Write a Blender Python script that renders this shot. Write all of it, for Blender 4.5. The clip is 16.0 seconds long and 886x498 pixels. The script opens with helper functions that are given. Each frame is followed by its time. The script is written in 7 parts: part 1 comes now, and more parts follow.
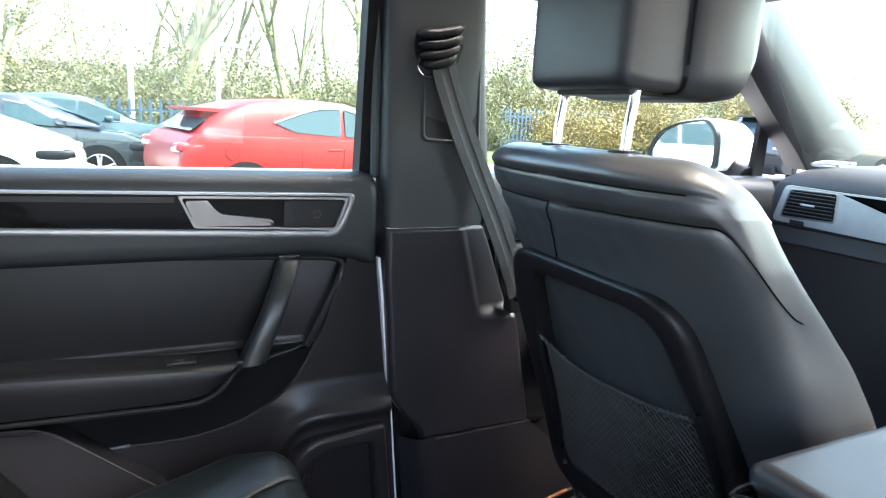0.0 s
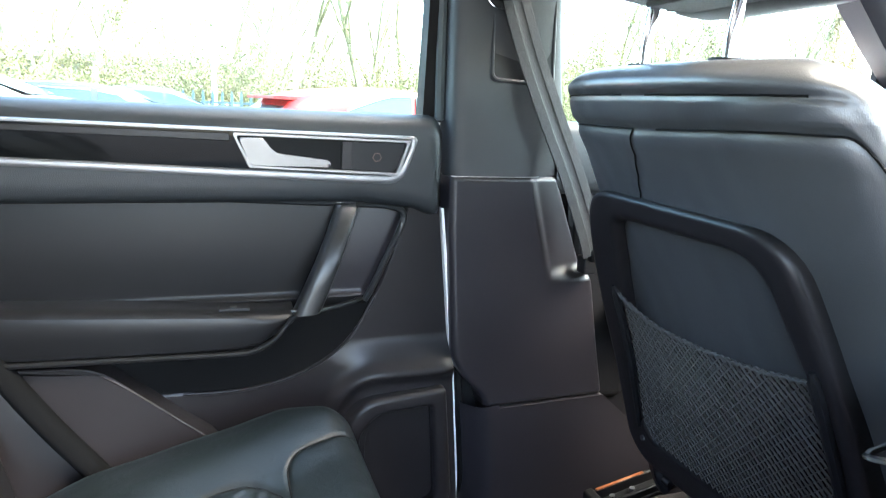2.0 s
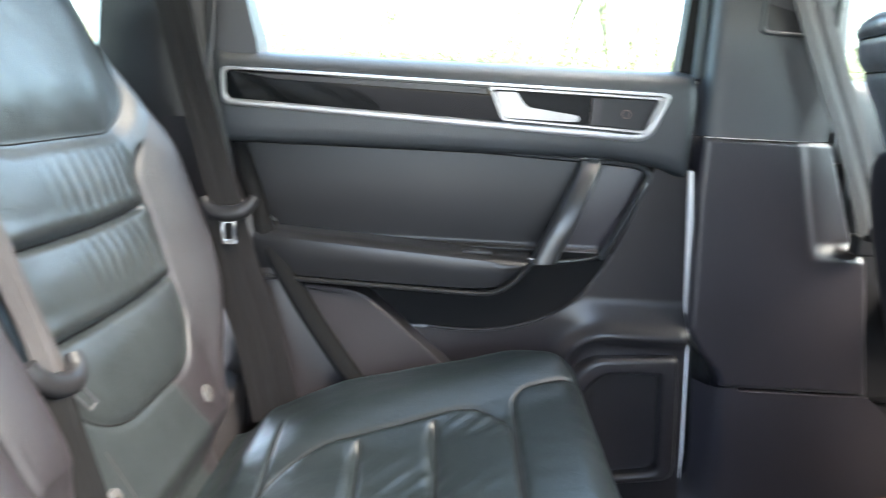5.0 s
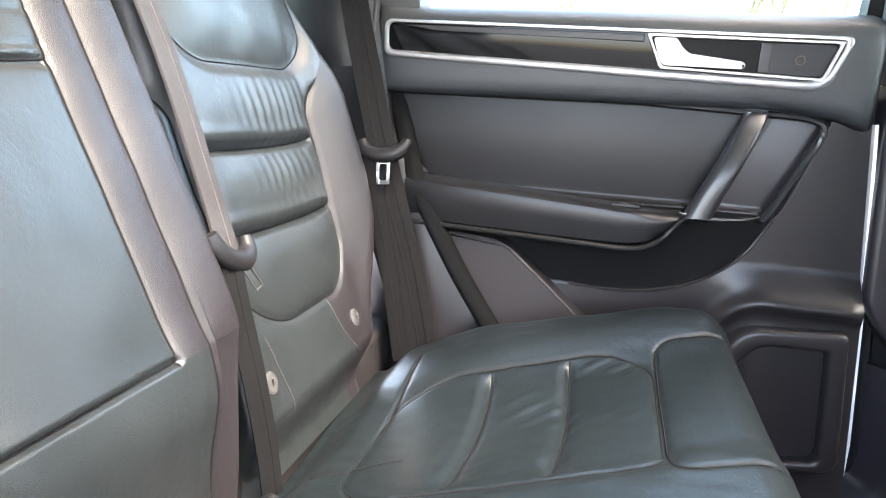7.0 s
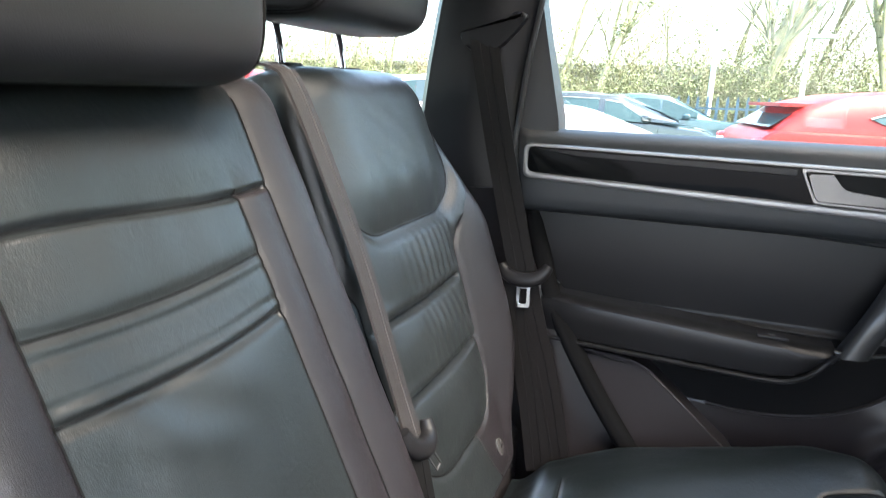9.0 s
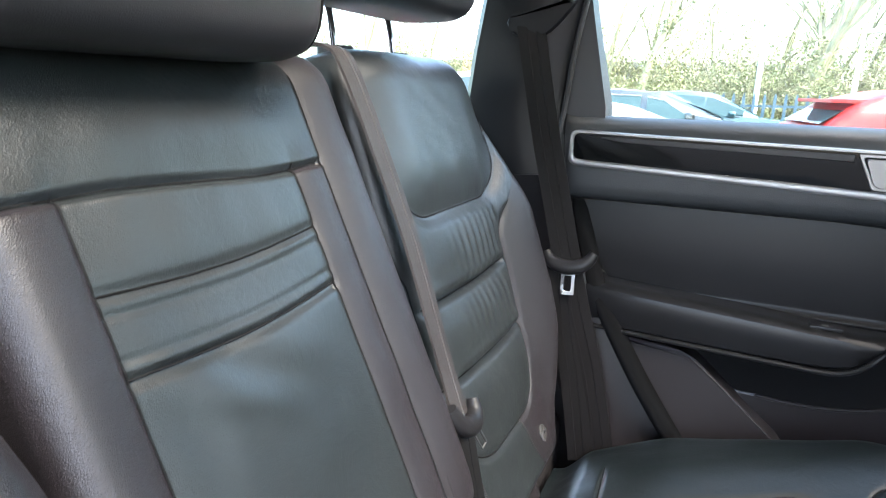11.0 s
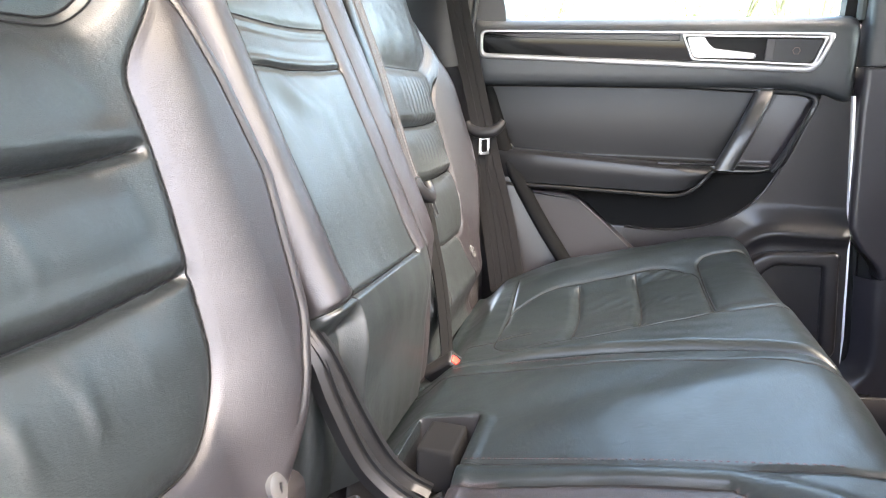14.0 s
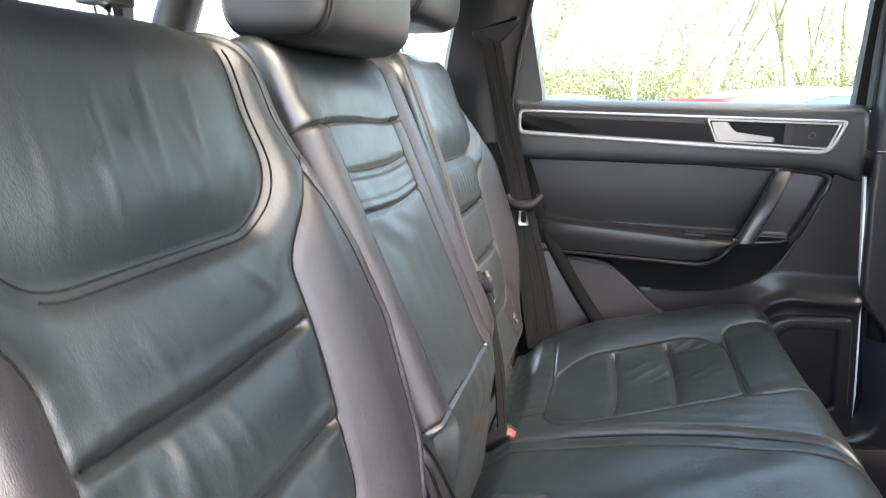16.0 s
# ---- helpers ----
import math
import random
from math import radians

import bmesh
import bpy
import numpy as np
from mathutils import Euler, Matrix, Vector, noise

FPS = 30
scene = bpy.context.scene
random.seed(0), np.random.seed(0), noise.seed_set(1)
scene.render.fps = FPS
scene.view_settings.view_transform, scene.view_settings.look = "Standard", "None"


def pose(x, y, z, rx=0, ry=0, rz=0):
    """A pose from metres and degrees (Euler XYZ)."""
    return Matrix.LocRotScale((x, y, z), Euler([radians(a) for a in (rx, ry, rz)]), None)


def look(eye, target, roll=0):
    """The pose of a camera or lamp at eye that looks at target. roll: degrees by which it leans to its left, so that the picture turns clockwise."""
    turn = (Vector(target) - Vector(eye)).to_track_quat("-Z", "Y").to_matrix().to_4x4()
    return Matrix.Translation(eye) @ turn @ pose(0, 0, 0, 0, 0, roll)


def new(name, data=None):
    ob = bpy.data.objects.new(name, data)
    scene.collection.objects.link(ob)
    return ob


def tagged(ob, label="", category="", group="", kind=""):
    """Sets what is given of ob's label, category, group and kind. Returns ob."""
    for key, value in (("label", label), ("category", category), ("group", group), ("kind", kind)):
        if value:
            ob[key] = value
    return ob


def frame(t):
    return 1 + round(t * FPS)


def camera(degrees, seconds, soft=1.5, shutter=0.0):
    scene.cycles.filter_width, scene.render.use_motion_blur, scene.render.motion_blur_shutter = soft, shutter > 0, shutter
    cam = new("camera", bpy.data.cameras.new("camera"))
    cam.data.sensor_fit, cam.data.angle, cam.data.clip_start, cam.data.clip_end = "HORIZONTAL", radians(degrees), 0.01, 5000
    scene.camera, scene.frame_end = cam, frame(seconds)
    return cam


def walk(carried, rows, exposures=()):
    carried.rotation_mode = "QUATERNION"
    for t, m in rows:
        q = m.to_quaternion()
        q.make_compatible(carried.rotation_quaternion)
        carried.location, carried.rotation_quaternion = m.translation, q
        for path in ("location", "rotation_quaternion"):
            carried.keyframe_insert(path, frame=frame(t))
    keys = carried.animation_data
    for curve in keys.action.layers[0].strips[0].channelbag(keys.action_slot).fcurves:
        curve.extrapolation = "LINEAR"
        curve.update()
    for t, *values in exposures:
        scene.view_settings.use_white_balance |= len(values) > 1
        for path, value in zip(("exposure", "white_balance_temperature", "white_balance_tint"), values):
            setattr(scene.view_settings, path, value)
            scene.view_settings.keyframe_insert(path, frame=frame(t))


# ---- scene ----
cam = camera(69.7, 16.0, soft=1.0, shutter=0.35)
PATH = [
    (0, (0.026, -0.391, 1.353), (0.906, 1.358, 0.945), 3.2),
    (0.3, (0.045, -0.355, 1.365), (0.862, 1.422, 0.948), 3.1),
    (0.5, (0.05, -0.334, 1.362), (0.843, 1.456, 0.955), 3.2),
    (1, (0.054, -0.317, 1.355), (0.793, 1.495, 0.945), 3.2),
    (1.5, (0.06, -0.317, 1.314), (0.762, 1.508, 0.897), 3.1),
    (2, (0.066, -0.331, 1.257), (0.743, 1.5, 0.823), 2.9),
    (2.5, (0.072, -0.35, 1.193), (0.725, 1.487, 0.749), 2.9),
    (3, (0.076, -0.375, 1.132), (0.715, 1.462, 0.667), 2.9),
    (3.5, (0.092, -0.397, 1.08), (0.718, 1.441, 0.599), 2.9),
    (4, (0.09, -0.393, 1.095), (0.703, 1.45, 0.618), 2.9),
    (4.2, (0.078, -0.386, 1.112), (0.682, 1.466, 0.662), 2.9),
    (4.4, (0.075, -0.379, 1.148), (0.587, 1.497, 0.681), 3.0),
    (4.5, (0.066, -0.382, 1.165), (0.522, 1.509, 0.697), 2.9),
    (4.6, (0.07, -0.381, 1.173), (0.437, 1.529, 0.71), 2.9),
    (4.8, (0.076, -0.374, 1.199), (0.247, 1.559, 0.713), 2.8),
    (5, (0.057, -0.377, 1.197), (0.015, 1.561, 0.708), 2.9),
    (5.2, (0.041, -0.382, 1.192), (-0.144, 1.55, 0.709), 2.9),
    (7.3, (0.068, -0.419, 1.078), (-0.437, 1.461, 0.619), 2.9),
    (7.5, (0.054, -0.423, 1.105), (-0.47, 1.451, 0.641), 2.6),
    (8, (0.008, -0.433, 1.162), (-0.571, 1.422, 0.69), 2.5),
    (8.5, (-0.032, -0.441, 1.234), (-0.681, 1.388, 0.753), 2.4),
    (9, (-0.068, -0.433, 1.304), (-0.759, 1.38, 0.819), 2.1),
    (9.2, (-0.078, -0.43, 1.337), (-0.786, 1.374, 0.846), 1.9),
    (11.3, (-0.074, -0.459, 1.25), (-0.9, 1.298, 0.767), 1.4),
    (11.5, (-0.047, -0.485, 1.213), (-0.889, 1.266, 0.737), 1.1),
    (12, (-0.007, -0.523, 1.14), (-0.777, 1.264, 0.678), 0.9),
    (12.5, (0.009, -0.566, 1.078), (-0.653, 1.262, 0.607), 1.2),
    (13, (0.008, -0.646, 1.082), (-0.58, 1.209, 0.616), 1.3),
    (13.5, (0.002, -0.745, 1.07), (-0.531, 1.126, 0.605), 1.2),
    (14, (-0.015, -0.83, 1.062), (-0.524, 1.047, 0.595), 1.2),
    (14.5, (-0.023, -0.889, 1.064), (-0.524, 0.991, 0.598), 1.1),
    (15, (-0.04, -0.938, 1.066), (-0.539, 0.941, 0.599), 1.3),
    (15.5, (-0.076, -0.94, 1.141), (-0.573, 0.941, 0.677), 1.3),
    (16, (-0.101, -0.942, 1.239), (-0.608, 0.937, 0.779), 1.0),
]
walk(cam, [(t, look(eye, target, roll)) for t, eye, target, roll in PATH],
     exposures=[(0, 4.0, 6500, 10.5), (1.5, 3.9, 6500, 10.5), (2.0, 4.9, 6450, 8), (2.5, 5.7, 6450, 8), (3.5, 6.4, 6950, 14.5), (4, 6.5, 6950, 14.5), (4.5, 6.15, 6900, 12.5), (5.2, 5.0, 6600, 8.5), (7.5, 5.42, 7100, 15.5), (9.2, 4.0, 6700, 12.5), (11.3, 4.45, 6450, 12), (12.5, 5.25, 6950, 13.5), (14.5, 5.4, 7350, 15.5), (15.5, 5.2, 7250, 15.5), (16, 4.72, 7100, 14.5)])

# ---- world and sun ----
SUN_EL = 58.0      # the sun stands ahead of the car and to its right
world = bpy.data.worlds.new("overcast_sky")
scene.world = world
world.use_nodes = True
wn = world.node_tree
sky = wn.nodes.new("ShaderNodeTexSky")
sky.sky_type = "NISHITA"
sky.sun_disc = False
sky.sun_elevation, sky.sun_rotation = radians(SUN_EL), radians(90 + 28)
sky.air_density, sky.dust_density, sky.ozone_density = 1.0, 3.0, 0.8
wn.links.new(sky.outputs[0], wn.nodes["Background"].inputs[0])
wn.nodes["Background"].inputs[1].default_value = 0.15
sun = new("sun", bpy.data.lights.new("sun", "SUN"))
sun.data.energy, sun.data.angle, sun.data.color = 1.0, radians(35), (1.0, 0.94, 0.84)
sun.matrix_world = look((22, -12, 40), (0, 0, 0))

# ---- materials ----
def mat(name, col, rough=0.5, metal=0.0, bump=0.0, bscale=300.0, var=0.12, vscale=6.0, spec=0.5, coat=0.0, kind="NOISE", sheen=0.0, crease=0.0):
    m = bpy.data.materials.new(name)
    m.use_nodes = True
    t = m.node_tree
    p = t.nodes["Principled BSDF"]
    p.inputs["Metallic"].default_value = metal
    p.inputs["Specular IOR Level"].default_value = spec
    p.inputs["Coat Weight"].default_value = coat
    p.inputs["Sheen Weight"].default_value = sheen
    tc = t.nodes.new("ShaderNodeTexCoord")
    big = t.nodes.new("ShaderNodeTexNoise")
    big.inputs["Scale"].default_value, big.inputs["Detail"].default_value = vscale, 4
    t.links.new(tc.outputs["Object"], big.inputs["Vector"])
    ramp = t.nodes.new("ShaderNodeMapRange")
    ramp.inputs[1].default_value, ramp.inputs[2].default_value = 0.3, 0.7
    ramp.inputs[3].default_value, ramp.inputs[4].default_value = 1 - var, 1 + var
    t.links.new(big.outputs[0], ramp.inputs[0])
    mul = t.nodes.new("ShaderNodeVectorMath")
    mul.operation = "SCALE"
    mul.inputs[0].default_value = col
    t.links.new(ramp.outputs[0], mul.inputs["Scale"])
    t.links.new(mul.outputs[0], p.inputs["Base Color"])
    rr = t.nodes.new("ShaderNodeMapRange")
    rr.inputs[1].default_value, rr.inputs[2].default_value = 0.3, 0.7
    rr.inputs[3].default_value, rr.inputs[4].default_value = rough * (1 - var * 0.6), min(1, rough * (1 + var * 0.6))
    t.links.new(big.outputs[0], rr.inputs[0])
    t.links.new(rr.outputs[0], p.inputs["Roughness"])
    if bump:
        if kind == "CELL":
            fine = t.nodes.new("ShaderNodeTexVoronoi")
            fine.feature = "DISTANCE_TO_EDGE"
        else:
            fine = t.nodes.new("ShaderNodeTexNoise")
            fine.inputs["Detail"].default_value = 3
        fine.inputs["Scale"].default_value = bscale
        t.links.new(tc.outputs["Object"], fine.inputs["Vector"])
        b = t.nodes.new("ShaderNodeBump")
        b.inputs["Strength"].default_value, b.inputs["Distance"].default_value = bump, 0.001
        t.links.new(fine.outputs[0], b.inputs["Height"])
        t.links.new(b.outputs[0], p.inputs["Normal"])
        if crease:
            # slack wrinkles and worn creases, a few millimetres apart
            cr = t.nodes.new("ShaderNodeTexNoise")
            cr.inputs["Scale"].default_value, cr.inputs["Detail"].default_value, cr.inputs["Distortion"].default_value = 75, 4, 1.2
            t.links.new(tc.outputs["Object"], cr.inputs["Vector"])
            b2 = t.nodes.new("ShaderNodeBump")
            b2.inputs["Strength"].default_value, b2.inputs["Distance"].default_value = crease, 0.004
            t.links.new(cr.outputs[0], b2.inputs["Height"])
            t.links.new(b2.outputs[0], b.inputs["Normal"])
    return m


def glass_mat(name, tint, gloss):
    m = bpy.data.materials.new(name)
    m.use_nodes = True
    t = m.node_tree
    t.nodes.remove(t.nodes["Principled BSDF"])
    tr, gl, mx = t.nodes.new("ShaderNodeBsdfTransparent"), t.nodes.new("ShaderNodeBsdfGlossy"), t.nodes.new("ShaderNodeMixShader")
    tr.inputs[0].default_value = (*tint, 1)
    gl.inputs["Roughness"].default_value = 0.02
    mx.inputs[0].default_value = gloss
    t.links.new(tr.outputs[0], mx.inputs[1])
    t.links.new(gl.outputs[0], mx.inputs[2])
    t.links.new(mx.outputs[0], t.nodes["Material Output"].inputs[0])
    return m


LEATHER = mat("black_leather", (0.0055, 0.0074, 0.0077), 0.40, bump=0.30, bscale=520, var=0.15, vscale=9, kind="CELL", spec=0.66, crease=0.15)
# Darker copy of LEATHER: the dark door mirrored in the cushions is in its base.
LEATHER_SEAT = mat("black_cushion_leather_shaded", (0.0032, 0.0050, 0.0056), 0.35, bump=0.18, bscale=520, var=0.15, vscale=9, kind="CELL", spec=0.46, crease=0.13)
HEADREST = mat("black_headrest_leather", (0.0150, 0.0155, 0.0160), 0.42, bump=0.14, bscale=520, var=0.1, vscale=8, kind="CELL")
# Black for thread and for the shade down in the seam grooves.
SEAM = mat("black_thread_seam_shade", (0.0030, 0.0030, 0.0032), 0.8, spec=0.15)
LEATHER_SIDE = mat("black_leather_grained", (0.0085, 0.0074, 0.0084), 0.42, bump=0.40, bscale=650, var=0.15, vscale=8, kind="CELL", spec=0.46, crease=0.10)
# Much lighter than LEATHER: the base makes up for light missing behind the seat.
FRONT_LEATHER = mat("black_leather_satin_lit", (0.0390, 0.0400, 0.0400), 0.34, bump=0.24, bscale=480, var=0.15, vscale=8, kind="CELL", spec=0.9, crease=0.06)
SHELL_PANEL = mat("satin_black_panel", (0.0120, 0.0128, 0.0135), 0.34, bump=0.08, bscale=600, var=0.2, vscale=14)
THREAD_RED = mat("faded_red_thread", (0.042, 0.017, 0.019), 0.7, spec=0.2)
LEATHER_DARK = mat("black_leather_smooth", (0.0055, 0.0058, 0.0062), 0.48, bump=0.16, bscale=520, kind="CELL")
THREAD = mat("seam_thread", (0.03, 0.027, 0.028), 0.7, spec=0.2)
VINYL = mat("black_soft_vinyl", (0.0062, 0.0064, 0.0068), 0.34, bump=0.10, bscale=500, kind="CELL", spec=0.26)
RAIL = mat("black_soft_rail", (0.0130, 0.0150, 0.0158), 0.45, bump=0.3, bscale=450, kind="CELL")
VINYL_PANEL = mat("charcoal_vinyl_panel", (0.0054, 0.0055, 0.0057), 0.38, bump=0.10, bscale=500, kind="CELL", spec=0.22)
PLASTIC = mat("charcoal_grained_plastic", (0.0110, 0.0098, 0.0102), 0.35, bump=0.15, bscale=900, spec=0.30)
PLASTIC_DARK = mat("black_plastic", (0.006, 0.006, 0.0065), 0.42, bump=0.2, bscale=900, spec=0.28)
PLASTIC_GREY = mat("grey_trim_plastic", (0.0135, 0.0122, 0.0130), 0.5, bump=0.25, bscale=900)
PILLAR = mat("charcoal_pillar_trim", (0.020, 0.0215, 0.0225), 0.50, bump=0.25, bscale=800)
PILLAR_LOW = mat("charcoal_pillar_plastic", (0.0120, 0.0108, 0.0126), 0.36, bump=0.25, bscale=900)
GLOSSBLACK = mat("piano_black", (0.0022, 0.0025, 0.0025), 0.09, var=0.05, spec=0.14)
SILVER = mat("brushed_silver", (0.26, 0.255, 0.25), 0.40, metal=0.9, var=0.06, vscale=40)
LEVER = mat("satin_lever_metal", (0.185, 0.18, 0.175), 0.36, metal=0.9, var=0.08, vscale=30)
CHROME = mat("chrome", (0.75, 0.76, 0.77), 0.08, metal=1.0, var=0.04)
STEEL = mat("worn_steel", (0.17, 0.17, 0.175), 0.32, metal=0.9, var=0.2, vscale=60)
WEB = mat("belt_webbing", (0.0042, 0.0037, 0.0036), 0.6, bump=0.8, bscale=1400, spec=0.14)
WEB_GREY = mat("grey_belt_webbing", (0.0190, 0.0170, 0.0165), 0.45, bump=0.8, bscale=1400, spec=0.35)
CARPET = mat("charcoal_carpet", (0.0185, 0.0165, 0.0170), 0.95, bump=1.0, bscale=700, var=0.4, vscale=25, spec=0.15)
CORD = mat("black_elastic_cord", (0.055, 0.053, 0.050), 0.8)
RUBBER = mat("black_rubber", (0.006, 0.006, 0.006), 0.6, spec=0.15)
SEAL = mat("grey_green_seal_rubber", (0.045, 0.055, 0.055), 0.5, bump=0.2, bscale=600)
PULL = mat("smooth_black_handle_skin", (0.0115, 0.0125, 0.0130), 0.33, bump=0.08, bscale=600, spec=0.45)
# Matt black for small parts, and for the armrest's shade above the pocket.
MATT_BLACK = mat("matt_black_and_recess_shade", (0.0045, 0.0045, 0.0046), 0.9, spec=0.08)
CONSOLE = mat("black_console_foam", (0.0100, 0.0118, 0.0122), 0.42, bump=0.14, bscale=520, kind="CELL")
ORANGE = mat("red_orange_plastic", (0.48, 0.025, 0.014), 0.45)
AMBER = mat("amber_reflector", (0.16, 0.045, 0.012), 0.3)
MARK = mat("dull_bronze_print", (0.09, 0.05, 0.035), 0.4)
CAPGREY = mat("pale_grey_cap", (0.055, 0.054, 0.053), 0.28, metal=0.3)
SATIN = mat("satin_fascia_metal", (0.42, 0.42, 0.42), 0.38, metal=0.8, var=0.05, vscale=30)
HEADLINER = mat("pale_headliner_cloth", (0.45, 0.44, 0.42), 0.95, bump=0.4, bscale=700)
WHITE_PAINT = mat("white_car_paint", (0.78, 0.78, 0.76), 0.25, coat=0.6, var=0.02)
RED_PAINT = mat("red_car_paint", (0.26, 0.012, 0.010), 0.35, coat=0.08, var=0.04, spec=0.3)
BLACK_PAINT = mat("black_car_paint", (0.012, 0.016, 0.018), 0.2, coat=0.8, var=0.05)
TEAL_PAINT = mat("dark_teal_car_paint", (0.02, 0.05, 0.06), 0.2, coat=0.8, var=0.05)
CARGLASS = mat("dark_car_glass", (0.035, 0.060, 0.064), 0.05, coat=0.0, var=0.05, spec=0.3)
LAMPGLASS = mat("clear_lamp_glass", (0.6, 0.62, 0.64), 0.1, coat=0.6)
LAMPRED = mat("red_lamp_glass", (0.45, 0.02, 0.02), 0.15, coat=0.6)
ALLOY = mat("alloy_rim", (0.5, 0.5, 0.51), 0.3, metal=0.8)
ASPHALT = mat("worn_asphalt", (0.075, 0.074, 0.072), 0.9, bump=0.8, bscale=60, var=0.25, vscale=0.6)
GRASS = mat("verge_grass", (0.09, 0.11, 0.035), 0.9, bump=1.0, bscale=30, var=0.3, vscale=1.0)
FENCE_BLUE = mat("blue_painted_steel", (0.10, 0.16, 0.24), 0.5, var=0.1)
FENCE_DARK = mat("dark_blue_painted_steel", (0.03, 0.06, 0.09), 0.5, var=0.1)
GALV = mat("galvanised_steel", (0.55, 0.56, 0.57), 0.45, metal=0.4)
BARK = mat("pale_bark", (0.235, 0.215, 0.130), 0.9, bump=0.8, bscale=40, var=0.3, vscale=3)
TWIG = mat("yellow_twigs", (0.17, 0.145, 0.085), 0.9, var=0.3, vscale=0.8)
LEAF = mat("spring_leaves", (0.150, 0.145, 0.055), 0.7, var=0.45, vscale=0.7)
LEAF_YELLOW = mat("yellow_leaves", (0.235, 0.165, 0.045), 0.7, var=0.45, vscale=0.9)
LEAF_DARK = mat("ivy_leaves", (0.140, 0.145, 0.062), 0.7, var=0.35, vscale=0.7)
BRICK = mat("grey_roofing", (0.16, 0.16, 0.155), 0.8, var=0.15)
TINTED = glass_mat("dark_tinted_glass", (0.042, 0.047, 0.046), 0.05)
DASH = mat("charcoal_dashboard_foam", (0.030, 0.029, 0.031), 0.55, bump=0.3, bscale=900)
CLEARGLASS = glass_mat("clear_car_glass", (0.88, 0.96, 0.93), 0.05)
MIRRORGLASS = mat("mirror_glass", (0.85, 0.86, 0.87), 0.02, metal=1.0, var=0.01)

# ---- building helpers ----
def thing(name, label, category, group="", kind="", at=(0, 0, 0)):
    ob = new(name)
    ob.empty_display_size = 0.05
    ob.location = at
    return tagged(ob, label, category, group, kind)


def mesh_ob(name, vf, material, parent=None, label="", sharp=38):
    """A mesh with places in world metres, under a thing (an Empty that may stand anywhere) or a part."""
    me = bpy.data.meshes.new(name)
    me.from_pydata([tuple(v) for v in vf[0]], [], vf[1])
    bm = bmesh.new()
    bm.from_mesh(me)
    bmesh.ops.recalc_face_normals(bm, faces=bm.faces)
    bm.to_mesh(me)
    bm.free()
    me.materials.append(material)
    me.polygons.foreach_set("use_smooth", [True] * len(me.polygons))
    me.set_sharp_from_angle(angle=radians(sharp))
    ob = new(name, me)
    if parent is not None:
        ob.parent = parent
        if parent.type == "EMPTY":
            ob.location = -parent.location
    return tagged(ob, label)


part = mesh_ob


def join(*vfs):
    verts, faces = [], []
    for v, f in vfs:
        k = len(verts)
        verts += [tuple(p) for p in v]
        faces += [tuple(i + k for i in q) for q in f]
    return verts, faces


def from_bm(bm):
    bm.verts.index_update()
    vf = [tuple(v.co) for v in bm.verts], [tuple(v.index for v in f.verts) for f in bm.faces]
    bm.free()
    return vf


def rounded(poly, r, n=5):
    """A polygon with its corners rounded; r is one radius or one for each corner."""
    out = []
    k = len(poly)
    for i in range(k):
        p, a, b = Vector(poly[i]), Vector(poly[i - 1]), Vector(poly[(i + 1) % k])
        rad = r[i] if isinstance(r, (list, tuple)) else r
        da, db = (a - p), (b - p)
        cut = min(rad, da.length * 0.48, db.length * 0.48)
        pa, pb = p + da.normalized() * cut, p + db.normalized() * cut
        for j in range(n + 1):
            t = j / n
            out.append(tuple((1 - t) ** 2 * pa + 2 * t * (1 - t) * p + t * t * pb))
    return out


def lift(poly, axis, c):
    """2D points to 3D: axis 'y' takes (x, z), 'x' takes (y, z), 'z' takes (x, y)."""
    if axis == "y":
        return [(a, c, b) for a, b in poly]
    if axis == "x":
        return [(c, a, b) for a, b in poly]
    return [(a, b, c) for a, b in poly]


def slab(poly, axis, back, front, bev=0.004, seg=3):
    """A prism on a polygon, its front edge bevelled."""
    bm = bmesh.new()
    lo = [bm.verts.new(p) for p in lift(poly, axis, back)]
    hi = [bm.verts.new(p) for p in lift(poly, axis, front)]
    n = len(poly)
    bm.faces.new(lo)
    bm.faces.new(hi)
    for i in range(n):
        bm.faces.new((lo[i], lo[(i + 1) % n], hi[(i + 1) % n], hi[i]))
    if bev:
        bm.edges.ensure_lookup_table()
        es = [bm.edges.get((hi[i], hi[(i + 1) % n])) for i in range(n)]
        bmesh.ops.bevel(bm, geom=es, offset=bev, segments=seg, affect="EDGES", profile=0.5, clamp_overlap=True)
        # a narrow flat border, so that the face itself shades flat
        flat = max(bm.faces, key=lambda f: f.calc_area() * (abs(sum(v.co["xyz".index(axis)] for v in f.verts) / len(f.verts) - front) < 1e-5))
        bmesh.ops.inset_region(bm, faces=[flat], thickness=min(bev, 0.003))
    return from_bm(bm)


def block(lo, hi, bev=0.006, seg=3):
    bm = bmesh.new()
    bmesh.ops.create_cube(bm, size=1)
    for v in bm.verts:
        v.co = [lo[i] + (hi[i] - lo[i]) * (v.co[i] + 0.5) for i in range(3)]
    if bev:
        bmesh.ops.bevel(bm, geom=list(bm.edges), offset=bev, segments=seg, affect="EDGES", profile=0.5, clamp_overlap=True)
        if seg > 1:
            flat = sorted(bm.faces, key=lambda f: -f.calc_area())[:6]
            bmesh.ops.inset_individual(bm, faces=flat, thickness=min(bev * 0.5, 0.002))
    return from_bm(bm)


